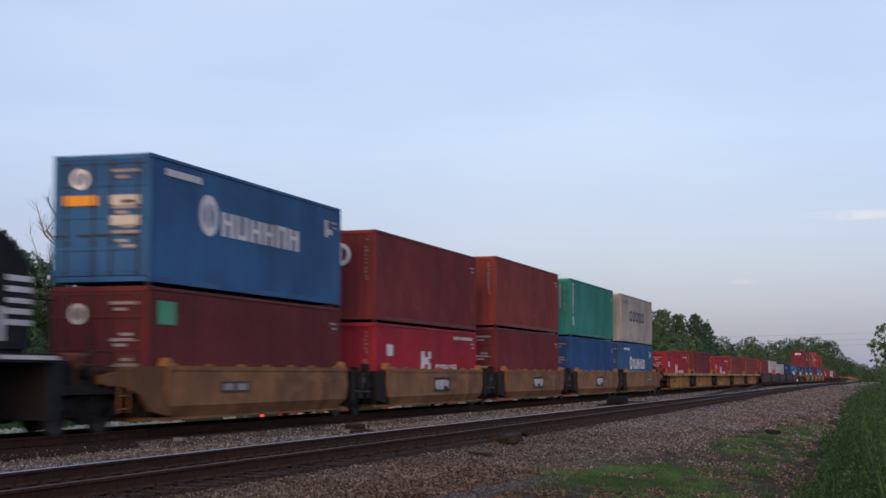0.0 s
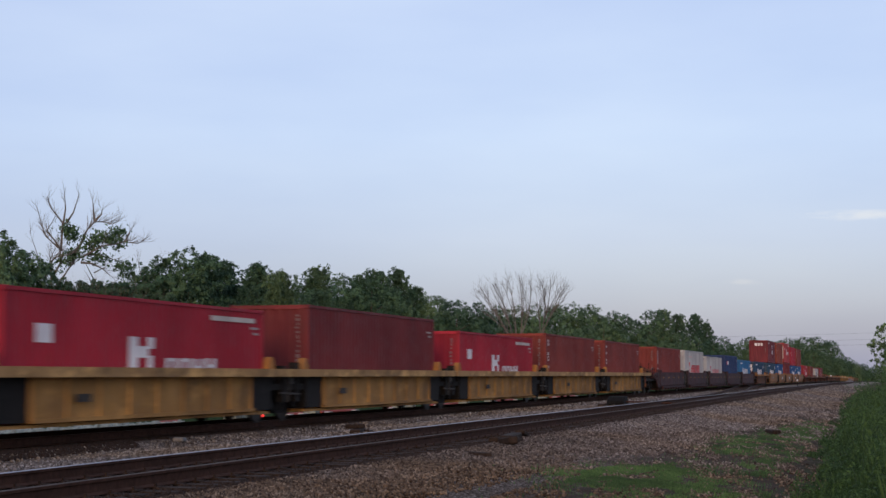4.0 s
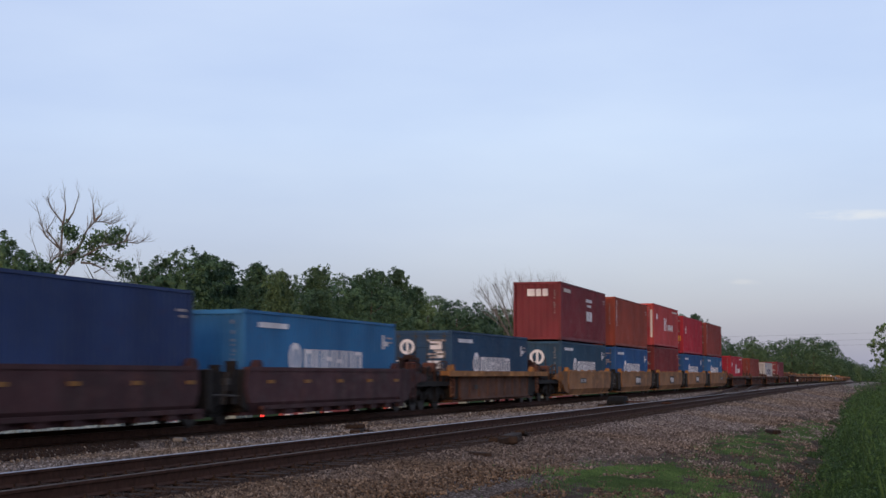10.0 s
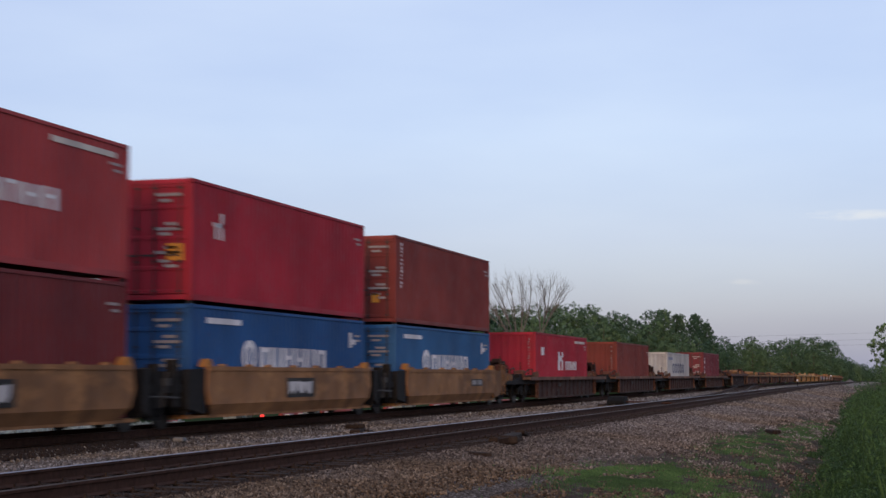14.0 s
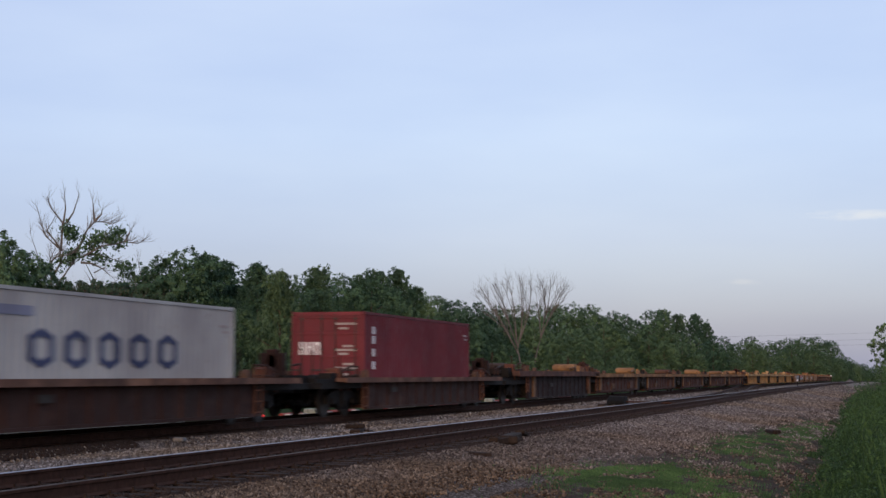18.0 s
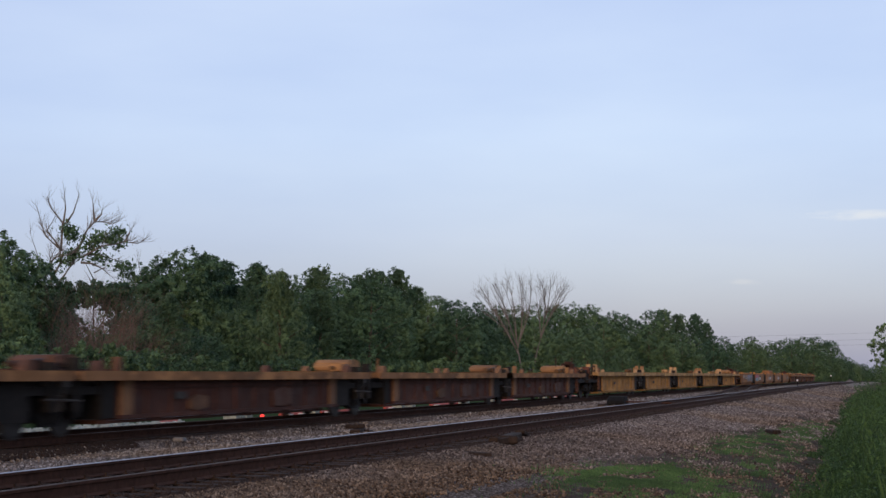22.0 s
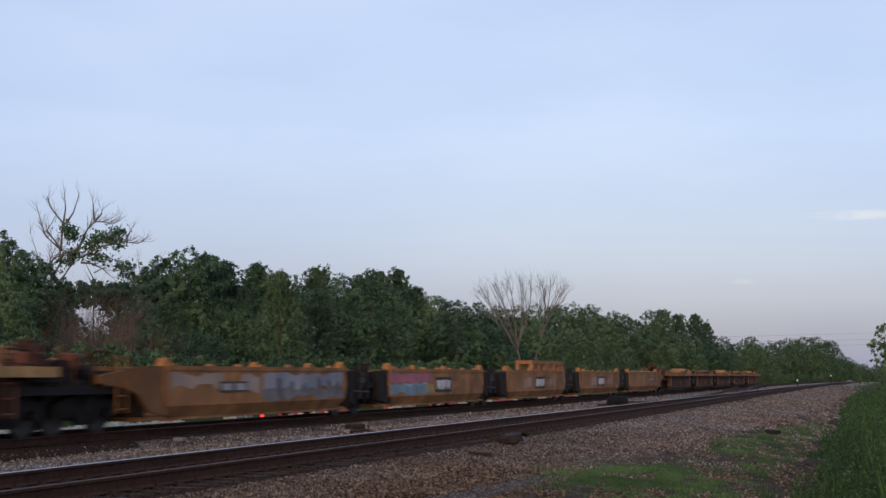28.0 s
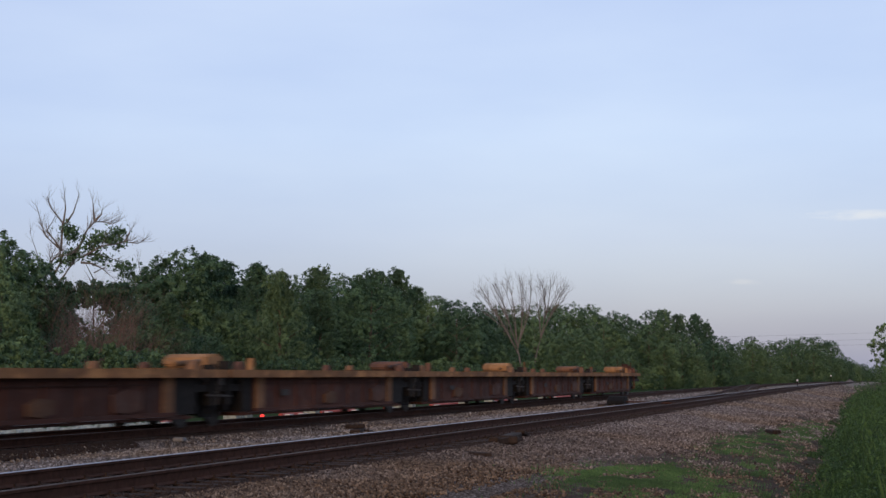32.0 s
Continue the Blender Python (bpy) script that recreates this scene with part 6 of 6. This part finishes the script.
def bare_tree(label, u, y, limbs, seed, radius, twig, leaves=(), depth=2, scale=1.0, fork=2, slim=0.34, spare=0):
    """A dead tree: main limbs drawn as bent lines of (sideways, height), with random twigs growing from them."""
    x, y = ahead(u, y)
    tree = tagged(new("dead_tree"), label, "tree", "dead trees")
    tree.location = (x, y, float(ground_z(x, y)))
    tree.rotation_euler = (0, 0, math.atan2(y, x) - math.pi / 2)
    tree.scale = (scale, scale, scale)
    r = random.Random(seed)
    bm = bmesh.new()
    main = len(limbs)
    for line in limbs[1:] * spare:
        k = len(line) - 1
        side, drop = r.uniform(-0.9, 0.9), r.uniform(0.0, 0.9)
        limbs = limbs + [[(a + side * (i / k) ** 1.3, z - drop * i / k) for i, (a, z) in enumerate(line)]]
    for n, line in enumerate(limbs):
        r0 = radius if n == 0 else radius * slim * (1.0 if n < main else 0.7)
        pts, off = [], 0.0
        for i, (a, z) in enumerate(line):
            off += r.uniform(-0.4, 0.4) * (i > 0) * (n > 0)
            pts.append(Vector((a, off, z)))
        k = len(pts) - 1
        for i in range(k):
            ra, rb = r0 * (1 - 0.86 * i / k), r0 * (1 - 0.86 * (i + 1) / k)
            rod(bm, pts[i], pts[i + 1], ra, rb, sides=7, cap=False)
            if n == 0:
                continue
            way = (pts[i + 1] - pts[i]).normalized()
            for j in range(0 if i == 0 and fork > 3 else fork):
                p = pts[i].lerp(pts[i + 1], r.uniform(0.2, 1.0))
                d = (way + Vector((r.uniform(-1, 1), r.uniform(-0.8, 0.8), r.uniform(-0.2, 0.8))) * 1.0).normalized()
                if j % 4 == 1 and i < k - 1:
                    bough = (way + Vector((r.uniform(-1, 1), r.uniform(-0.6, 0.6), r.uniform(0.1, 0.9))) * 0.5).normalized()
                    limb(bm, p, bough, twig * r.uniform(1.2, 2.0), max(0.016, rb * 0.4), r, depth, [], 0.30, 0.30, 0.50, 3, 0.62)
                limb(bm, p, d, twig * r.uniform(0.5, 1.5), min(0.016, rb * 0.3 + 0.007), r, depth, [], 0.40, 0.18, 0.60, 2, 0.70)
    part("trunk", bm, DEAD_WOOD, tree, "bare pale branches")
    if leaves:
        rng = np.random.default_rng(seed)
        pts = np.concatenate([np.array([a, 0.0, z]) + rng.normal(0, 1, (190, 3)) * np.array([0.30, 0.4, 0.19]) for a, z in leaves])
        v, f = leaf_quads(rng, pts, 0.12)
        part("crown", arrays_mesh("crown", v, f, LEAF), LEAF, tree, "last leafy clumps")
    return tree


OVERHANGING = [
    [(-0.4, 6.6), (0.28, 7.59), (0.69, 8.21), (1.26, 8.68)], [(1.26, 8.68), (1.71, 8.95), (2.46, 9.37), (3.21, 9.53), (3.81, 9.67), (4.56, 9.57), (5.09, 9.84)],
    [(1.26, 8.4), (1.93, 8.33), (2.53, 8.05), (3.29, 7.43)], [(1.71, 8.91), (2.61, 8.83), (3.51, 8.52)],
    [(0.73, 8.24), (1.26, 9.61), (1.59, 10.41), (2.01, 10.91), (2.49, 10.91), (3.06, 10.77), (3.44, 10.92)], [(2.01, 10.91), (1.93, 11.62), (1.86, 12.32)],
    [(2.04, 10.91), (2.4, 11.31), (2.46, 11.65)], [(3.81, 9.67), (4.08, 10.23), (4.14, 10.51)]]
UPRIGHT = [
    [(-0.4, 6.6), (-0.46, 7.9), (-0.47, 8.37), (-0.24, 8.64), (0.43, 8.74), (1.03, 8.99)], [(-0.4, 7.43), (0.09, 8.37), (0.03, 9.14), (-0.82, 9.95), (-1.03, 10.54), (-1.37, 11.78)],
    [(0.03, 9.17), (-0.3, 9.68), (-0.77, 10.23), (-0.32, 11.0)], [(0.09, 9.14), (0.15, 10.77), (-0.52, 11.62), (-0.77, 12.32)],
    [(0.18, 10.61), (0.3, 11.62), (0.21, 12.63)], [(0.36, 10.77), (0.75, 11.34), (1.11, 12.55)], [(0.81, 8.99), (1.26, 9.61), (1.53, 10.23)]]
bare_tree("half-dead tree with bare grey limbs and few leaves", -252, 46, [[(-0.26, 0.0), (-0.2, 3.4), (-0.35, 5.2), (-0.4, 6.7)]] + OVERHANGING + UPRIGHT,
          5, 0.25, 0.36, [(0.51, 10.38), (0.63, 9.95), (0.81, 8.91), (1.78, 9.45), (2.19, 9.84), (2.64, 9.92), (3.36, 10.23), (3.33, 9.61), (2.31, 8.68), (0.28, 8.52), (3.69, 8.18), (-1.0, 8.0)], fork=6, slim=0.30, scale=0.965)
bare_tree("thin bare sapling behind the half-dead tree", -262, 50, [[(0.0, 0.0), (0.1, 4.0), (0.0, 7.5)], [(0.0, 7.5), (-0.4, 9.0), (-0.9, 10.4)], [(0.0, 7.0), (0.4, 8.8), (0.9, 10.0)]], 15, 0.09, 0.4, fork=6, slim=0.5)
bare_tree("thin bare sapling in the wood's edge", -196, 48, [[(0.0, 0.0), (0.1, 4.0), (0.0, 7.2)], [(0.0, 7.2), (-0.3, 8.6), (-0.5, 9.7)], [(0.0, 7.0), (0.5, 8.4), (1.0, 9.3)]], 16, 0.08, 0.35, fork=6, slim=0.5)

bare_tree("pale leafless dead tree with wide sweeping limbs", 51.8, 30.5, [
    [(0.1, 0.0), (-0.1, 2.33), (-0.34, 3.69), (-0.44, 4.27)], [(-0.34, 3.59), (-0.92, 4.76), (-1.65, 6.21), (-2.52, 7.67), (-3.3, 8.88), (-3.79, 9.7)],
    [(-1.5, 5.87), (-2.72, 6.8), (-3.9, 7.67)], [(-0.44, 4.27), (-1.02, 5.97), (-1.5, 7.67), (-1.99, 9.13), (-2.52, 10.1)],
    [(-0.44, 4.27), (-0.58, 6.21), (-0.78, 8.16), (-1.07, 9.61), (-1.26, 10.4)], [(-0.39, 4.17), (-0.1, 5.73), (0.0, 7.67), (-0.1, 9.37), (-0.19, 10.6)],
    [(-0.24, 4.76), (0.29, 6.21), (0.68, 7.67), (0.83, 9.37), (0.68, 10.2)], [(-2.14, 6.94), (-3.01, 8.16), (-3.2, 9.37)], [(-1.26, 6.7), (-2.14, 8.25), (-2.82, 9.61)]],
    11, 0.13, 0.52, fork=7, slim=0.40, scale=0.95, spare=1)
bare_tree("pale leafless dead tree with a dark knot of twigs", 59.6, 30.5, [
    [(-0.1, 0.0), (0.0, 2.57), (0.29, 4.03), (0.63, 5.15)], [(0.63, 5.15), (0.92, 6.7), (1.07, 8.16), (0.87, 9.61), (0.58, 10.5)],
    [(0.63, 5.15), (1.12, 6.46), (1.8, 7.91), (2.38, 9.13), (2.82, 10.0)], [(0.92, 6.6), (1.31, 8.16), (1.5, 9.61), (1.6, 10.6)], [(1.7, 7.67), (2.57, 8.54), (3.16, 9.4)],
    [(0.63, 5.15), (0.49, 6.7), (0.34, 8.16), (0.15, 9.61)], [(1.07, 7.28), (1.94, 8.88), (2.23, 10.3)]],
    12, 0.12, 0.52, fork=7, slim=0.40, scale=0.95, spare=1)


def brown_bush(u, y, h, seed):
    """A dead, rust-brown tangle of twigs."""
    x, y = ahead(u, y)
    bush = tagged(new("dead_bush"), "dead rust-brown bush of bare twigs", "bush")
    bush.location = (x, y, float(ground_z(x, y)))
    r = random.Random(seed)
    bm = bmesh.new()
    for i in range(18):
        a = r.uniform(0, 6.28)
        d = Vector((math.cos(a) * 0.5, math.sin(a) * 0.5, 1.0)).normalized()
        limb(bm, Vector((math.cos(a) * 0.3, math.sin(a) * 0.3, -0.1)), d, h * 0.40, 0.05, r, 4, [], 0.6, 0.1, 0.7, 2, 0.68)
    part("trunk", bm, BROWN_TWIG, bush)


BROWN_TWIG = plain("brown_dead_twigs", (0.125, 0.085, 0.070), 0.9)
brown_bush(-241, 33, 4.0, 3)
brown_bush(-229, 33, 4.9, 4)
brown_bush(-216, 33, 4.6, 5)
brown_bush(-233, 37, 6.6, 6)
brown_bush(-224, 40, 7.0, 7)
# bushes that leave only a small gap below
for u, y, h, k in ((-199, 41, 0.62, 1), (-251, 41, 0.55, 2)):
    stand(BROAD[k], *ahead(u, y), 40 * k, h)
for u, y, h, k in ((-231, 39, 1.05, 0), (-219, 38, 1.15, 1), (-243, 38, 1.1, 2)):
    stand(SHRUB[k], *ahead(u, y), 70 * k, h)
# an arching tree whose crown closes the gap above them
arch = make_tree("tree", "leaning green tree with a high open crown", 7.3, 5.6, 47, LEAF, 9000, 0.105, 220, 0.78, 0.12)
arch.location = (*ahead(-229, 47), float(ground_z(80, 47)))

# the tree on the open side, whose crown reaches into the view
side_tree = make_tree("tree", "green tree with reddish dead tips beside the tracks", 7.6, 7.0, 131, LEAF, 16000, 0.10, 420, 0.18)
side_tree.location = (150, -1.5, -0.6)


def weeds():
    """Tall weeds and grass on the ditch bank, and low turf in the stones."""
    rng = np.random.default_rng(9)

    def blades(name, label, k, place, tall, wide, mat):
        x, y, f = place(k)
        k = len(x)
        z = ground_z(x, y)
        a = rng.uniform(0, 6.28, k)
        h = rng.uniform(*tall, k) * f
        lean = rng.normal(0, 0.16, (k, 2)) * h[:, None]
        w = rng.uniform(*wide, k)
        dx, dy = np.cos(a) * w, np.sin(a) * w
        v = np.stack([np.stack([x - dx, y - dy, z - 0.03], -1), np.stack([x + dx, y + dy, z - 0.03], -1),
                      np.stack([x + lean[:, 0] * 0.5 + dx * 0.8, y + lean[:, 1] * 0.5 + dy * 0.8, z + h * 0.6], -1), np.stack([x + lean[:, 0], y + lean[:, 1], z + h], -1)], 1).reshape(-1, 3)
        tagged(new(name, arrays_mesh(name, v, np.arange(4 * k).reshape(-1, 4), mat)), label, "grass", kind="stuff")

    def bank(k):
        x = 14 + 130 * rng.random(k) ** 1.5
        edge = np.interp(x, (12, 18, 23, 37, 63, 100, 142), (0.15, 0.65, 1.05, 1.6, 1.95, 2.75, 2.95)) + 0.20 * np.sin(x * 0.9) + 0.14 * np.sin(x * 0.33 + 1) + 0.12 * np.sin(x * 2.3)
        y = edge - rng.random(k) ** 1.4 * (2.0 + x * 0.03)
        f = np.clip((edge - y) * 1.6, 0.30, 1.35)
        lift = np.array([noise.fractal(Vector((a * 0.55, c * 1.3, 8.1)), 1.0, 2.0, 3) for a, c in zip(x, y)])
        return x, y, f * np.clip(0.9 + 2.4 * lift, 0.18, 1.8)

    def turf(k):
        spots = ((24.3, 3.9, 1.7, 0.75, 0.44), (27.0, 3.9, 1.6, 0.5, 0.06), (41.0, 3.55, 4.2, 0.48, 0.26), (49.0, 2.8, 6.5, 0.42, 0.20), (23.0, 2.3, 1.4, 0.4, 0.04), (33.0, 2.5, 5.0, 0.3, 0.06))
        x = np.concatenate([rng.normal(a, rx * 0.8, int(k * w)) for a, c, rx, ry, w in spots])
        y = np.concatenate([rng.normal(c, ry * 0.8, int(k * w)) for a, c, rx, ry, w in spots])
        f = np.array([noise.fractal(Vector((a * 0.9, c * 2.6, 4.2)), 1.0, 2.0, 4) for a, c in zip(x, y)])
        keep = rng.random(len(x)) < np.clip(f * 1.8 + 0.78, 0.03, 1)
        return x[keep], y[keep], np.clip(0.75 + 0.5 * f[keep], 0.4, 1.1)

    blades("tall_grass", "tall green grass and weeds on the bank", 60000, bank, (0.10, 0.40), (0.003, 0.007), WEED)
    blades("turf", "low green turf creeping over the stones", 90000, turf, (0.02, 0.065), (0.006, 0.014), GRASS)
    # broad-leaved weeds that stand in clumps
    k = 2400
    x, y, f = bank(k)
    tops = ground_z(x, y) + rng.uniform(0.15, 1.0, k) ** 1.3 * f
    per = 80
    up = rng.random((k, per))
    out = rng.normal(0, 0.09, (k, per, 2)) * (1.25 - up[..., None])
    foot = ground_z(x, y)[:, None]
    c = np.stack([x[:, None] + out[..., 0], y[:, None] + out[..., 1], foot + (tops[:, None] - foot) * up], -1).reshape(-1, 3)
    v, fc = leaf_quads(rng, c, 0.030, 0.4)
    tagged(new("weeds", arrays_mesh("weeds", v, fc, WEED)), "leafy green weeds on the bank", "weeds", kind="stuff")


weeds()


# ------------------------------------------------------------------ lineside things
def switch_machine():
    base = tagged(new("switch_machine"), "low dark switch machine beside the turnout rails", "switch machine")
    base.location = (67.0, 11.7, float(ground_z(67.0, 11.7)))
    base.scale = (1.25, 1.25, 1.45)
    bm = bmesh.new()
    prism(bm, [(-0.5, 0.05), (0.5, 0.05), (0.5, 0.18), (0.3, 0.30), (-0.25, 0.30), (-0.5, 0.16)], "y", -0.3, 0.3)
    bevel(bm, 0.03)
    part("housing", bm, TARRED, base)
    bm = bmesh.new()
    box(bm, -1.1, 0.9, -0.5, -0.25, -0.03, 0.08)
    part("tie", bm, TIE_WOOD, base)
    bm = bmesh.new()
    box(bm, -1.1, 0.9, 0.25, 0.5, -0.03, 0.08)
    part("tie", bm, TIE_WOOD, base)
    bm = bmesh.new()
    rod(bm, (0, -0.3, 0.14), (0, -1.9, 0.10), 0.025)
    part("throw_rod", bm, RAIL_SIDE, base)


def debris(name, label, category, x, y, pieces):
    base = tagged(new(name), label, category)
    base.location = (x, y, float(ground_z(x, y)))
    for k, (a, b, z, l, w, h, turn) in enumerate(pieces):
        bm = bmesh.new()
        box(bm, -l / 2, l / 2, -w / 2, w / 2, 0, h)
        bevel(bm, min(w, h) * 0.2)
        o = part("piece", bm, TIE_WOOD, base)
        o.location, o.rotation_euler = (a, b, z), (0, 0.05 * k, turn)


switch_machine()
debris("scrap_pile", "low pile of dark rotten tie pieces on the ballast", "debris", 34.6, 12.3, [(0, 0, 0.0, 1.0, 0.25, 0.12, 0.2), (0.1, 0.1, 0.12, 0.6, 0.2, 0.10, 0.9), (0.5, -0.1, 0.0, 0.5, 0.14, 0.07, 0.1)])
debris("broken_tie", "broken dark tie pieces lying along the tie ends", "debris", 30.4, 7.50, [(0, 0, 0.0, 1.8, 0.24, 0.12, 0.12), (-1.3, -0.22, 0.0, 1.2, 0.20, 0.10, -0.2), (-2.2, -0.50, 0.0, 0.55, 0.20, 0.15, 0.6), (1.5, 0.08, 0.0, 1.1, 0.20, 0.09, 0.05)])
debris("broken_tie", "small splintered piece of dark tie", "debris", 24.6, 6.6, [(0, 0, 0.0, 0.5, 0.14, 0.08, 0.9)])
debris("broken_tie", "dark piece of wood lying in the turf", "debris", 45.5, 3.45, [(0, 0, 0.0, 0.9, 0.16, 0.14, 0.35), (0.6, -0.1, 0.0, 0.3, 0.1, 0.10, 1.0)])


def gravel_mound(x, y):
    """A low heap of pale ballast tipped between the tracks."""
    rng = np.random.default_rng(33)
    n, m = 28, 12
    a, f = np.meshgrid(np.linspace(0, 2 * math.pi, n, endpoint=False), np.linspace(0, 1, m), indexing="ij")
    z = 0.85 * (1 - f) ** 1.1 + rng.normal(0, 0.04, f.shape) - 0.12 * f
    v = np.stack([6.0 * f * np.cos(a), 2.0 * f * np.sin(a), z], -1).reshape(-1, 3)
    i, j = np.meshgrid(np.arange(n), np.arange(m - 1), indexing="ij")
    q, w = (i * m + j).ravel(), (((i + 1) % n) * m + j).ravel()
    heap = new("gravel_heap", arrays_mesh("gravel_heap", v, np.stack([q, w, w + 1, q + 1], 1), PALE_STONE))
    heap.location = (x, y, float(ground_z(x, y)))
    tagged(heap, "low heap of pale ballast between the tracks", "gravel heap")


gravel_mound(470.0, 12.6)


def signal(x, y, h, label):
    base = tagged(new("marker_post"), label, "railway marker")
    base.location = (x, y, float(ground_z(x, y)))
    bm = bmesh.new()
    rod(bm, (0, 0, 0), (0, 0, h), 0.05, 0.05)
    part("post", bm, STEEL_DARK, base)
    bm = bmesh.new()
    box(bm, -0.05, 0.05, -0.11, 0.11, h - 0.05, h + 0.2)
    bevel(bm, 0.03)
    o = part("board", bm, MARK, base, "white board", (0.8, 0.8, 0.8))


signal(330.0, 12.6, 1.5, "small white marker board beside the tracks")
signal(210.0, 12.4, 0.7, "low white marker beside the tracks")


def power_lines():
    """Three wires that sag between two tall poles, far down the line and off to its sides."""
    ends = ((760.0, 330.0), (760.0, -90.0))
    tops = ((19.6, 24.0), (17.6, 20.6), (15.6, 18.0))
    for n, (x, y) in enumerate(ends):
        pole = tagged(new("utility_pole"), "tall wooden utility pole with crossarms", "utility pole", "utility poles")
        base = float(ground_z(x, y))
        pole.location = (x, y, base)
        bm = bmesh.new()
        rod(bm, (0, 0, -0.5), (0, 0, tops[0][n] - base + 0.6), 0.22, 0.14)
        part("post", bm, BARK, pole)
        for pair in tops:
            bm = bmesh.new()
            box(bm, -1.2, 1.2, -0.08, 0.08, pair[n] - base - 0.16, pair[n] - base)
            part("crossarm", bm, BARK, pole)
    for a, b in tops:
        bm = bmesh.new()
        rings = []
        for i in range(33):
            f = i / 32
            p = Vector((760.0, 330 - 420 * f, a + (b - a) * f - 9.0 * f * (1 - f)))
            rings.append([bm.verts.new(p + Vector((0.03 * math.cos(q), 0, 0.03 * math.sin(q)))) for q in (0, 1.57, 3.14, 4.71)])
        for p, q in zip(rings, rings[1:]):
            for i in range(4):
                bm.faces.new((p[i], q[i], q[(i + 1) % 4], p[(i + 1) % 4]))
        tagged(new("power_line", to_mesh("power_line", bm, WIRE)), "thin dark overhead power line", "cable", "overhead power lines")


power_lines()


def behind_the_train():
    """What shows in the slit under the wagons: low red pipes between pale blocks, rubble and a red lamp."""
    y = 22.6
    level = float(ground_z(50, y))
    for n, (u0, u1) in enumerate(((-188, -172), (-106, -92), (-80, -58), (-38, -28), (-8, 14), (30, 46), (70, 86))):
        x0, x1 = ahead(u0, y)[0], ahead(u1, y)[0]
        base = tagged(new("steel_pipe"), "red-painted steel pipe lying on blocks", "pipe", "pipes behind the train")
        base.location = (x0, y, level)
        bm = bmesh.new()
        rod(bm, (0, 0, 0.09), (x1 - x0, 0, 0.09), 0.08, sides=10)
        part("pipe", bm, MARK, base, "", (0.42, 0.08, 0.06))
        for x in (0.2, x1 - x0 - 0.6):
            bm = bmesh.new()
            box(bm, x, x + 0.4, -0.32, -0.10, 0, 0.13)
            part("block", bm, MARK, base, "pale block", (0.6, 0.58, 0.55))
    for u in (-142, -135, -90, -33, -26, 10, 27, 62):
        x = ahead(u, y)[0]
        bm = bmesh.new()
        box(bm, -0.3, 0.3, -0.25, 0.25, 0, 0.30)
        bevel(bm, 0.04)
        o = tagged(new("concrete_block", to_mesh("concrete_block", bm, PALE)), "pale concrete block beside the track", "concrete block", "blocks behind the train")
        o.location = (x, y - 0.3, level)
    bm = bmesh.new()
    box(bm, -0.24, 0.24, -0.12, 0.12, 0, 0.10)
    bevel(bm, 0.03)
    kerb = tagged(new("concrete_block", to_mesh("concrete_block", bm, DULL)), "chipped grey concrete piece beside the train's track", "concrete block")
    kerb.location, kerb.rotation_euler = (30.9, 15.15, float(ground_z(30.9, 15.15)) - 0.02), (0.04, 0.03, 0.3)
    x = ahead(-126, y)[0]
    lamp = tagged(new("marker_lamp"), "small glowing red marker lamp on a short post", "lamp")
    lamp.location = (x, y - 0.5, level)
    bm = bmesh.new()
    rod(bm, (0, 0, 0), (0, 0, 0.09), 0.03)
    part("post", bm, STEEL_DARK, lamp)
    bm = bmesh.new()
    lathe(bm, [(0.06, 0.05), (0.09, 0.08), (0.17, 0.08), (0.20, 0.05)], (0, 0, 0), "z", 12)
    part("lens", bm, RED_GLOW, lamp, "glowing red lens")
    stones("rubble", "pale rubble and clutter behind the track", 900, lambda g, k: (g.uniform(33, 43, k), g.uniform(20.6, 23.0, k)), (0.05, 0.16), 12, PALE)


RED_GLOW, _n, _l, _b = nodes_of("red_lamp_glow", 0.4)
_b.inputs["Base Color"].default_value = (0.6, 0.03, 0.02, 1)
_b.inputs["Emission Color"].default_value, _b.inputs["Emission Strength"].default_value = (1.0, 0.06, 0.05, 1), 1.1
DULL = plain("dull_concrete", (0.16, 0.15, 0.14), 0.9, 0.0, 0.3, 8)
PALE = plain("pale_rubble", (0.27, 0.29, 0.25), 0.9, 0.0, 0.4, 5)
behind_the_train()


# ------------------------------------------------------------------ the train's motion
def motions():
    times = [2.0 * k for k in range(17)]
    for thing, s, z in CONTAINERS + [(w, s, 0.0) for w, s in WAGONS]:
        rows = []
        for t in times:
            x = s - travelled(t)
            rows.append((t, pose(x, TRAIN_Y, z + dip(x + 6.0))))
        walk(thing, rows)


motions()
